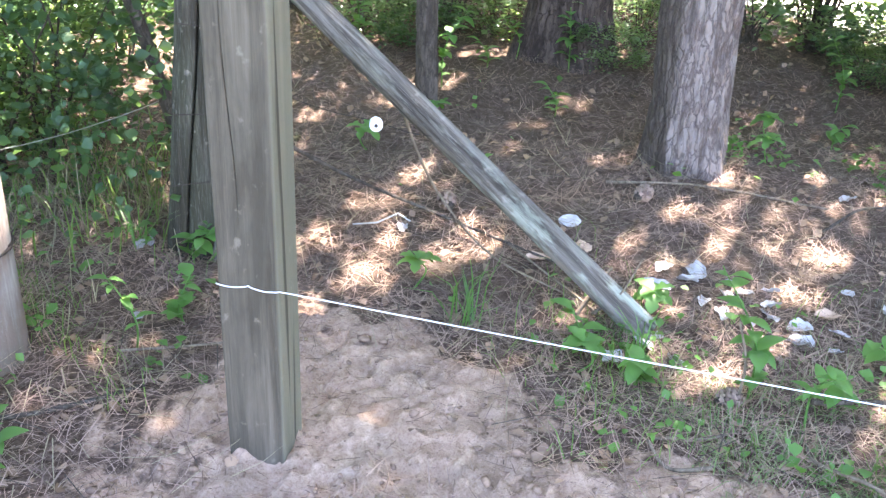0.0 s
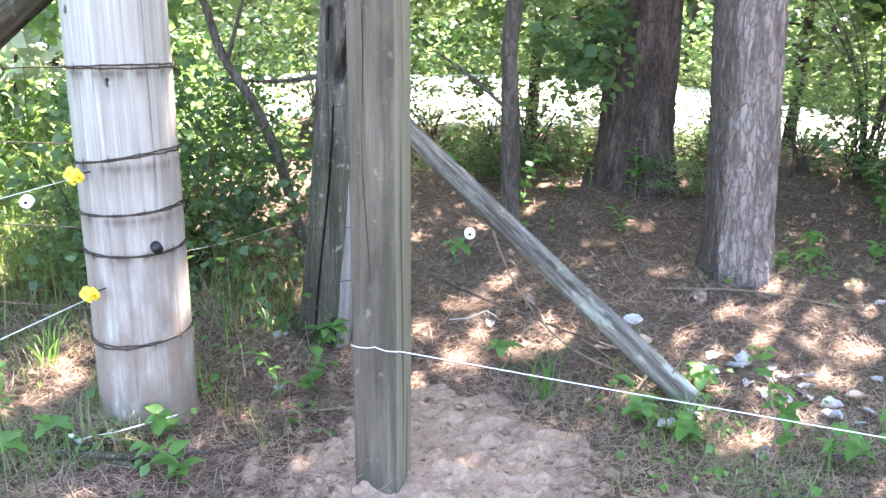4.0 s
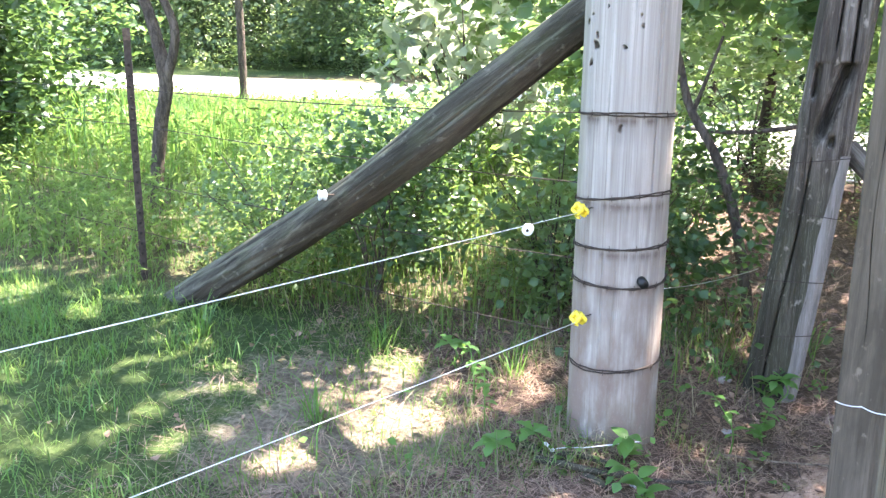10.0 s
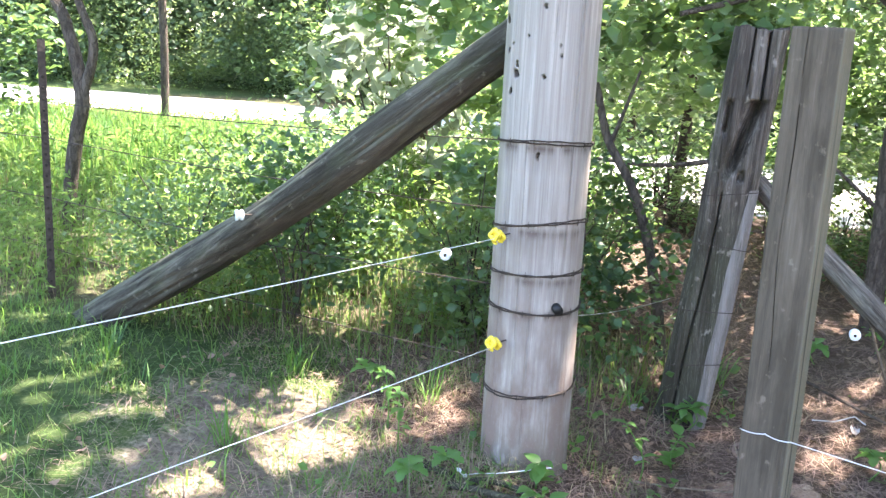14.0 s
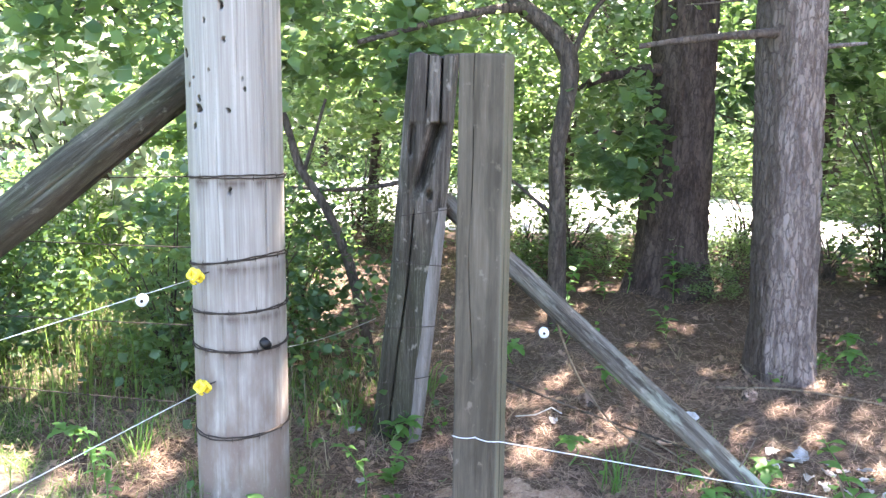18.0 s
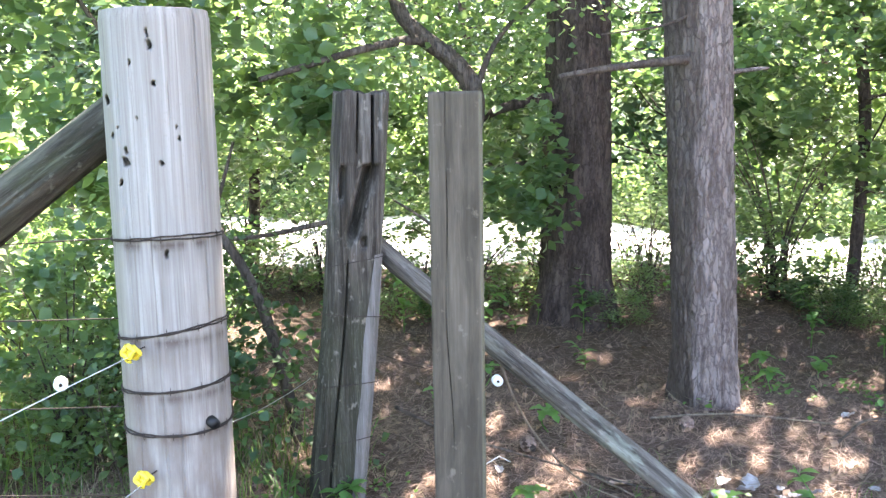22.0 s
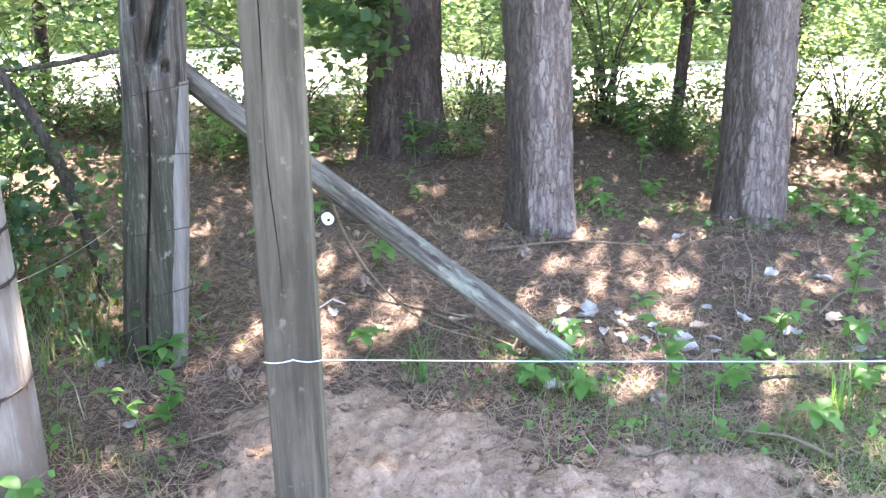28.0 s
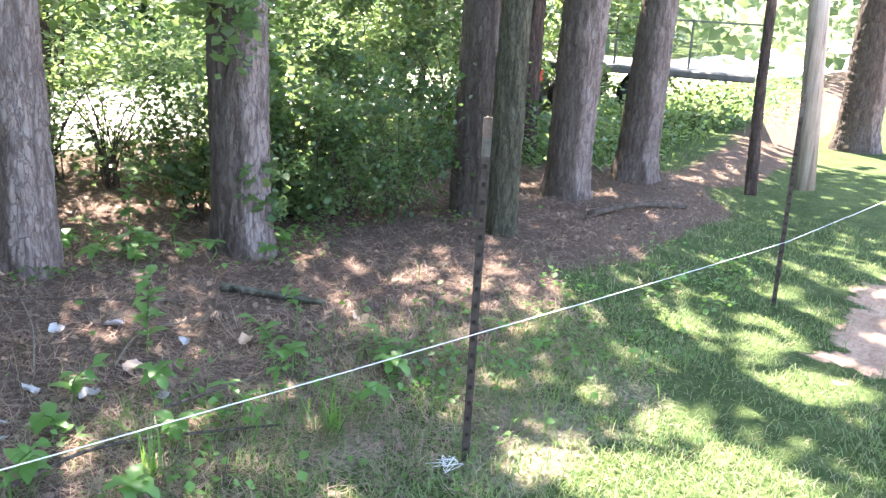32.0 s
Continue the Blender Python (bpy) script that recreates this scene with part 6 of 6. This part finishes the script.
# ---- insulators and other wires ----
def knob(place_, turn, label):
    """A white porcelain knob with a groove, its axis level."""
    ob = empty("white_insulator", place_, label, "insulator", "white insulators")
    prof = [(0.0065, -0.017), (0.019, -0.017), (0.0225, -0.013), (0.022, -0.007), (0.016, 0.0), (0.022, 0.007), (0.0225, 0.013), (0.019, 0.017), (0.0065, 0.017), (0.0065, -0.017)]
    n = 24
    V = np.array([[r_ * math.cos(a), z, r_ * math.sin(a)] for r_, z in prof for a in np.arange(n) / n * 6.28319])
    i, j = np.meshgrid(np.arange(len(prof) - 1), np.arange(n), indexing="ij")
    a, b = i * n + j, i * n + (j + 1) % n
    mesh_np("body", V, np.stack([a, b, b + n, a + n], -1).reshape(-1, 4), M["porcelain"], ob, True)
    tube_ob("nail", np.array([[0, -0.022, 0], [0, 0, 0], [0, 0.05, 0]]), [0.005, 0.003, 0.003], M["barb"], ob, 8)
    ob.rotation_euler = (0, 0, radians(turn))
    return ob


knob((-1.02, 0.33, 0.77), 10, "white porcelain ring insulator hanging on a fence wire").scale = (0.88, 0.88, 0.88)
knob((0.348, 0.726, 0.567), 0, "white porcelain ring insulator hanging on a thin wire").scale = (0.85, 0.85, 0.85)
knob((-0.55, 0.035, gz(-0.55, 0.035) + 0.012), 60, "small bluish white insulator lying at the foot of the post").scale = (0.62, 0.62, 0.62)
knob((-1.955, 0.545, 0.775), -50, "white porcelain insulator nailed to the log brace")


def yellow_insulator(place_, label):
    ob = empty("yellow_insulator", place_, label, "insulator", "yellow insulators")
    a = np.linspace(0, 2 * math.pi, 49)
    for y, tilt, z in ((-0.021, 0.25, 0.004), (0.006, -0.35, -0.004)):       # two lobed rings on a hub
        q = 0.0145 * (1 + 0.20 * np.cos(4 * a + y * 40))
        tube_ob("ring", np.stack([q * np.cos(a) - 0.004, y + tilt * q * np.sin(a), z + q * np.sin(a)], 1), 0.0068, M["yellow"], ob, 9)
    tube_ob("hub", np.array([[-0.004, -0.02, 0], [-0.002, -0.006, 0], [0, 0.014, 0]]), [0.0075, 0.010, 0.009], M["yellow"], ob, 12)
    tube_ob("claw", np.stack([-0.016 + 0.012 * np.cos(a[:40]), -0.004 + a[:40] * 0.001, -0.017 + 0.012 * np.sin(a[:40])], 1), 0.0045, M["yellow"], ob, 8)
    tube_ob("screw", np.array([[0, 0.0, 0], [0, 0.04, 0], [0, 0.075, 0]]), 0.0022, M["barb"], ob, 8)
    ob.rotation_euler = (0, 0, radians(-25))
    return ob


yellow_insulator((-0.787, 0.154, 0.895), "yellow plastic screw-in ring insulator on the corner post")
yellow_insulator((-0.776, 0.149, 0.540), "yellow plastic screw-in ring insulator on the corner post")
yellow_insulator((-6.04, 1.86, 0.78), "yellow plastic insulator clipped to a steel post")

def barbed(a, b, label, sag=0.02, seed=0):
    ob = wire("barbed_wire", [a, b], 0.0022, M["barb"], label, 5, sag)
    return ob


for k, (z0, z1) in enumerate(((1.17, 1.10), (0.93, 0.92), (0.66, 0.62), (0.38, 0.36))):
    barbed((-0.83, 0.42, z0), (-3.37, 1.12, z1), "old rusty barbed wire strung to the steel post")
    barbed((-3.38, 1.12, z1), (-6.03, 1.91, z1 - 0.02), "old rusty barbed wire strung between steel posts")
    barbed((-6.04, 1.91, z1 - 0.02), (-10.49, 3.65, z1 - 0.02), "old rusty barbed wire strung between steel posts")
wire("thin_wire", [(-0.56, 0.38, 0.60), (-0.30, 0.985, 0.545)], 0.0014, M["steel"], "thin steel wire between the corner post and the old post", sag=0.012)
wire("thin_wire", [(-0.02, 1.04, 0.60), (0.348, 0.735, 0.575), (0.60, 0.82, 0.505)], 0.0013, M["barb"], "thin dark wire holding a white insulator", sag=0.02)
wire("thin_wire", [(-0.885, 0.14, 0.82), (-0.881, 0.14, 0.76), (-0.866, 0.14, 0.66), (-0.829, 0.14, 0.47)], 0.0010, M["barb"], "thin steel wire end hanging beside the corner post")
wire("foil_scrap", [(0.28, 1.06, 0.11), (0.36, 1.04, 0.125), (0.43, 1.06, 0.15), (0.47, 1.03, 0.135)], 0.0026, M["steel"], "bent scrap of bright wire on the litter")
wire("rag_tie", [(-0.84, 0.06, 0.10), (-0.78, 0.04, 0.13), (-0.73, 0.08, 0.12), (-0.56, 0.16, 0.14)], 0.0016, M["wire"], "white string tied round the foot of the post")
r = np.random.default_rng(71)
P = spline(np.stack([2.36 + r.normal(0, 0.035, 26), -0.74 + r.normal(0, 0.03, 26), gz(2.36, -0.74) + 0.012 + r.uniform(0, 0.035, 26)], 1), 6)
tagged(tube_ob("wire_tangle", P, 0.0009, M["wire"], None, 5), "tangle of pale wire at the foot of the steel post", "wire")

# ---- more trees ----
oak = [(0.62, 2.42, 0.05), (0.60, 2.40, 0.70), (0.585, 2.40, 1.11), (0.63, 2.39, 1.44), (0.62, 2.39, 1.62), (0.51, 2.40, 1.77), (0.36, 2.42, 1.89), (0.24, 2.43, 2.06), (0.15, 2.5, 2.6), (0.1, 2.6, 3.6)]
# the last three clouds, over 5 m up and unseen, are added to shade the lawn
oak_parts = [(cloud((0.0, 2.9, 2.35), (1.5, 1.1, 0.75), 10500, 90, 401, 0.17), 0.052), (cloud((-1.5, 2.5, 2.0), (1.0, 0.9, 0.9), 5000, 60, 402, 0.17), 0.05),
             (cloud((0.4, 4.0, 1.9), (1.4, 0.7, 0.8), 6000, 60, 403, 0.17), 0.052), (cloud((-4.0, 3.3, 5.2), (3.7, 2.3, 1.2), 5200, 70, 404, 0.15), 0.15),
             (cloud((-0.9, 1.05, 5.8), (1.3, 0.8, 0.4), 1700, 26, 406, 0.16), 0.14), (cloud((-1.4, 1.5, 5.6), (2.5, 1.7, 0.7), 3100, 40, 405, 0.15), 0.15)]
oak_parts += [(cloud((-0.35, 2.35, 1.62), (0.6, 0.4, 0.42), 1500, 22, 407, 0.18), 0.078), (cloud((0.95, 2.62, 1.15), (0.34, 0.22, 0.45), 620, 14, 408, 0.2), 0.075), (cloud((-1.35, 2.2, 1.5), (0.5, 0.4, 0.45), 1100, 18, 409, 0.18), 0.078)]
oak_leaf = np.vstack([c for c, q in oak_parts])
oak_size = np.concatenate([np.full(len(c), q) for c, q in oak_parts])
tree("oak_tree", oak, [0.052, 0.046, 0.043, 0.048, 0.054, 0.050, 0.044, 0.038, 0.030, 0.02], M["twig"], "slender crooked oak with a dark stem, spreading leaves and an added shade canopy", 26, 16, 0.004, 5,
     (oak_leaf, oak_size, M["leaf"]), [([(0.62, 2.39, 1.55), (0.75, 2.4, 1.85), (1.0, 2.45, 2.1)], (0.02, 0.008)), ([(0.40, 2.41, 1.87), (0.1, 2.2, 1.82), (-0.45, 1.95, 1.66)], (0.030, 0.012)),
                                 ([(0.59, 2.40, 0.75), (0.35, 2.4, 0.95), (0.2, 2.45, 1.05)], (0.012, 0.005)), ([(-0.02, 2.2, 1.0), (-0.5, 2.1, 0.93), (-0.8, 2.0, 0.95)], (0.014, 0.008))])
tree("leaning_sapling", [(-0.35, 1.55, 0.08), (-0.37, 1.55, 0.26), (-0.46, 1.55, 0.65), (-0.56, 1.55, 0.90), (-0.68, 1.55, 1.10), (-0.76, 1.55, 1.35), (-0.95, 1.5, 1.7), (-1.2, 1.5, 2.1)],
     [0.026, 0.025, 0.024, 0.022, 0.020, 0.017, 0.013, 0.008], M["twig"], "thin dark leaning sapling beside the corner post", 16, 10, 0.002, 6,
     (cloud((-1.2, 1.7, 1.75), (0.7, 0.5, 0.5), 1800, 24, 410, 0.22), 0.08, M["leaf"]), [([(-0.66, 1.55, 1.08), (-0.62, 1.54, 1.2), (-0.56, 1.55, 1.40)], (0.012, 0.006))])
tree("forked_sapling", [(-4.36, 2.42, 0.0), (-4.35, 2.42, 0.35), (-4.28, 2.42, 0.75), (-4.23, 2.43, 1.03), (-4.34, 2.44, 1.47), (-4.51, 2.46, 1.80), (-4.8, 2.5, 2.9)], [0.055, 0.048, 0.046, 0.046, 0.036, 0.03, 0.02], M["twig"],
     "forked grey sapling trunk by the steel post", 26, 16, 0.004, 7, (cloud((-4.6, 2.7, 2.75), (1.3, 1.1, 0.7), 2600, 30, 411, 0.22), 0.09, M["leaf"]),
     [([(-4.23, 2.43, 1.0), (-4.13, 2.43, 1.36), (-4.27, 2.44, 1.75), (-4.3, 2.5, 2.6)], (0.036, 0.02))])
tree("roadside_sapling", [(-8.1, 8.9, 0.1), (-8.1, 8.9, 1.2), (-8.15, 8.9, 2.6), (-8.2, 8.95, 4.2)], [0.06, 0.055, 0.05, 0.03], M["twig"], "slim straight sapling before the road", 20, 16, 0.004, 8,
     (cloud((-8.1, 8.9, 3.4), (1.6, 1.4, 0.8), 1800, 24, 412, 0.22), 0.13, M["leaf"]))
for k, (x, y, hi, sx) in enumerate(((4.7, 4.9, 4.6, 2.2), (2.7, 5.4, 4.2, 2.0), (-0.6, 5.0, 4.0, 2.0), (6.7, 3.3, 4.8, 2.2), (-2.6, 4.4, 4.0, 1.7), (8.8, 3.0, 4.6, 2.2), (3.3, 3.1, 5.4, 2.1), (0.9, 5.8, 3.6, 1.8), (10.5, 1.6, 4.6, 2.0))):
    z = gz(x, y)
    foot = min(y, 4.75 - 0.22 * x)
    low_n = 1300 if x < -2 else 4600
    # the high cloud is out of view, added for shade; the low one shows
    c = np.vstack([cloud((x, y, hi), (sx, sx, 1.5), 5200 if k == 6 else 3000 if x > 1 else 1500, 60, 430 + k, 0.22), cloud((x - 0.1, foot - 0.3, 1.5 if x < -2 else 1.62), (1.25, 0.7, 0.72), low_n, 40, 450 + k, 0.13)])
    # further unseen leaves, added to keep the sun off the bare soil
    if k == 6:
        c = np.vstack([cloud((2.85, 2.8, 6.1), (0.9, 0.7, 0.4), 1500, 30, 480, 0.2), c])
    w = np.random.default_rng(470 + k)
    twigs = []
    for q in range(11):
        a, z0, L = w.uniform(0, 6.28), w.uniform(0.7, 2.3), w.uniform(0.5, 1.2)
        tip = (x + L * math.cos(a), foot + 0.7 * L * math.sin(a), z0 + z + w.uniform(0.05, 0.5))
        twigs.append(([(x, foot, z0 + z), (x + 0.5 * L * math.cos(a) + w.normal(0, 0.05), foot + 0.35 * L * math.sin(a), z0 + z + w.uniform(0.0, 0.2)), tip], (0.010, 0.003)))
    sz = np.concatenate([np.full(len(c) - low_n, 0.17 if x > 6 else 0.12), np.full(low_n, 0.066)])
    tree("broadleaf_tree", [(x, foot, z - 0.05), (x + 0.05, foot, z + 1.2), (x - 0.05, foot * 0.7 + y * 0.3, z + 2.4), (x + 0.1, y, z + hi)], [0.045, 0.038, 0.034, 0.02], M["dark_pine"], "slim dark broadleaved tree in the back of the wood, high crown added for shade", 24, 18, 0.004, 430 + k, (c, sz, M["bush" if k % 2 else "leaf"]), twigs)
for k, (x, q) in enumerate(((-1.6, 9.3), (0.4, 9.9), (1.9, 9.2), (3.3, 10.2), (4.6, 9.4), (6.4, 9.9), (8.2, 9.3))):
    y = q - 0.22 * x
    z = gz(x, y)
    tree("roadside_tree", [(x, y, z - 0.05), (x + 0.1, y, z + 1.4), (x - 0.05, y, z + 2.6), (x + 0.1 * (k % 3), y, z + 4.2)], [0.06, 0.05, 0.042, 0.02], M["dark_pine"], "slim dark tree on the far side of the drive", 16, 14, 0.003, 490 + k,
         (cloud((x, y + 0.5, 3.6), (1.2, 0.8, 0.8), 500, 20, 495 + k, 0.2), 0.12, M["leaf"]))
tree("dead_snag", [(7.61, -0.83, -0.1), (7.62, -0.79, 0.8), (7.66, -0.77, 1.8), (7.72, -0.74, 3.2)], [0.05, 0.043, 0.038, 0.02], M["dark_pine"], "thin dark dead trunk leaning beside the pole", 20, 14, 0.004, 9, None,
     [([(7.65, -0.77, 1.5), (7.85, -0.9, 1.65), (8.1, -1.0, 1.85)], (0.01, 0.004))])
M["upole"] = wood_mat("grey_pole_wood", (0.16, 0.12, 0.095), (0.36, 0.32, 0.28), (0.50, 0.47, 0.44), 0.5)
upole = empty("utility_pole", (8.15, -1.18, 0.0), "grey utility pole with one bark-brown side", "pole")
tube_ob("shaft", np.array([[0, 0, -0.1], [0.0, 0.12, 1.5], [0.02, 0.42, 5.5]]), [0.085, 0.08, 0.068], M["upole"], upole, 24)
bare = empty("stub_post", (6.72, 0.33, 0.0), "short pale broken stub beside a pine", "stub")
tube_ob("stub", np.array([[0, 0, -0.15], [0.0, 0, 0.0], [0.005, 0, 0.08]]), [0.022, 0.02, 0.014], M["pole"], bare, 8)

for k, (x, y, h) in enumerate(((-16.6, 5.03, 3.2), (-18.7, 5.33, 3.4), (-24.2, 7.05, 4.2), (-26.9, 7.55, 4.4), (-15.6, 6.2, 2.6))):
    tree("young_tree", [(x, y, 0.05), (x + 0.03, y, 0.9), (x - 0.02, y, 2.0), (x, y, h)], [0.05, 0.045, 0.035, 0.015], M["twig"], "slim young tree with pale sunlit leaves on the far lawn", 12, 12, 0.003, 520 + k,
         (cloud((x, y, 0.62 * h), (0.9, 0.8, 0.30 * h), 1500, 26, 530 + k, 0.2), 0.14, M["sprout"]))
sheet = crumpled(77, 0.42, M["pale"])
sheet.name = "white_sheet"
sheet.matrix_basis = Matrix.Translation((-12.1, 3.32, gz(-12.1, 3.32) + 0.10)) @ Matrix.Rotation(0.6, 4, "X")
tagged(sheet, "small crumpled white sheet lying on the sunlit lawn", "sheet")
bm = bmesh.new()
bmesh.ops.create_icosphere(bm, subdivisions=3, radius=0.13)
for v_ in bm.verts:
    v_.co *= 0.8 + 0.5 * float(vnoise(v_.co.x * 9 + 3, v_.co.y * 9, v_.co.z * 9, 5))
    v_.co.z *= 0.7
me = bpy.data.meshes.new("stump")
bm.to_mesh(me)
bm.free()
me.materials.append(M["dark_pine"])
stump = new("stump", me)
stump.location = (-8.87, 1.57, gz(-8.87, 1.57) + 0.05)
tagged(stump, "small dark rotten stump in the lawn", "stump")

# ---- things beyond the wood ----
M["deck"] = plain_mat("deck_steel", (0.10, 0.10, 0.10), 0.7, 0.2, 0.3, 8)
M["red"] = plain_mat("red_paint", (0.55, 0.06, 0.03), 0.45, 0.0, 0.15, 10)


def box(bm, c, s):
    bmesh.ops.create_cube(bm, size=1, matrix=Matrix.Translation(c) @ Matrix.Diagonal((*s, 1)))


trailer = empty("flatbed_trailer", (11.6, 1.5, 0.0), "dark flatbed trailer with a low railing on sunlit ground", "trailer")
bm = bmesh.new()
box(bm, (0, 0, 0.52), (3.2, 1.6, 0.09))
bmesh.ops.bevel(bm, geom=bm.edges[:], offset=0.02, segments=1, affect="EDGES")
part("bed", bm, M["deck"], trailer)
for k in range(5):
    bm = bmesh.new()
    box(bm, (-1.7 + 0.85 * k, -0.76, 0.86), (0.025, 0.025, 0.56))
    part("rail_post", bm, M["deck"], trailer)
for z in (1.12,):
    bm = bmesh.new()
    box(bm, (0, -0.73, z), (3.4, 0.015, 0.02))
    part("rail", bm, M["deck"], trailer)
for x in (-0.4, 0.3):
    for y in (-0.6, 0.6):
        a = np.linspace(0, 6.2832, 25)
        tube_ob("wheel", np.stack([x + 0.17 * np.cos(a), np.full(25, y), 0.23 + 0.17 * np.sin(a)], 1), 0.085, M["black"], trailer, 10)
trailer.rotation_euler = (0, 0, radians(-78))
red = empty("red_machine", (9.6, 2.08, -0.02), "red farm machine glimpsed through the trees", "machine")
bm = bmesh.new()
box(bm, (0, 0, 0.75), (1.2, 0.7, 0.4))
bmesh.ops.bevel(bm, geom=bm.edges[:], offset=0.08, segments=2, affect="EDGES")
part("hood", bm, M["red"], red)
bm = bmesh.new()
box(bm, (0.2, 0, 0.5), (1.9, 0.5, 0.3))
part("chassis", bm, M["deck"], red)
for x in (-0.6, 0.9):
    for y in (-0.55, 0.55):
        a = np.linspace(0, 6.2832, 25)
        tube_ob("wheel", np.stack([x + 0.3 * np.cos(a), np.full(25, y), 0.36 + 0.3 * np.sin(a)], 1), 0.12, M["black"], red, 10)
red.scale = (0.62, 0.62, 0.62)
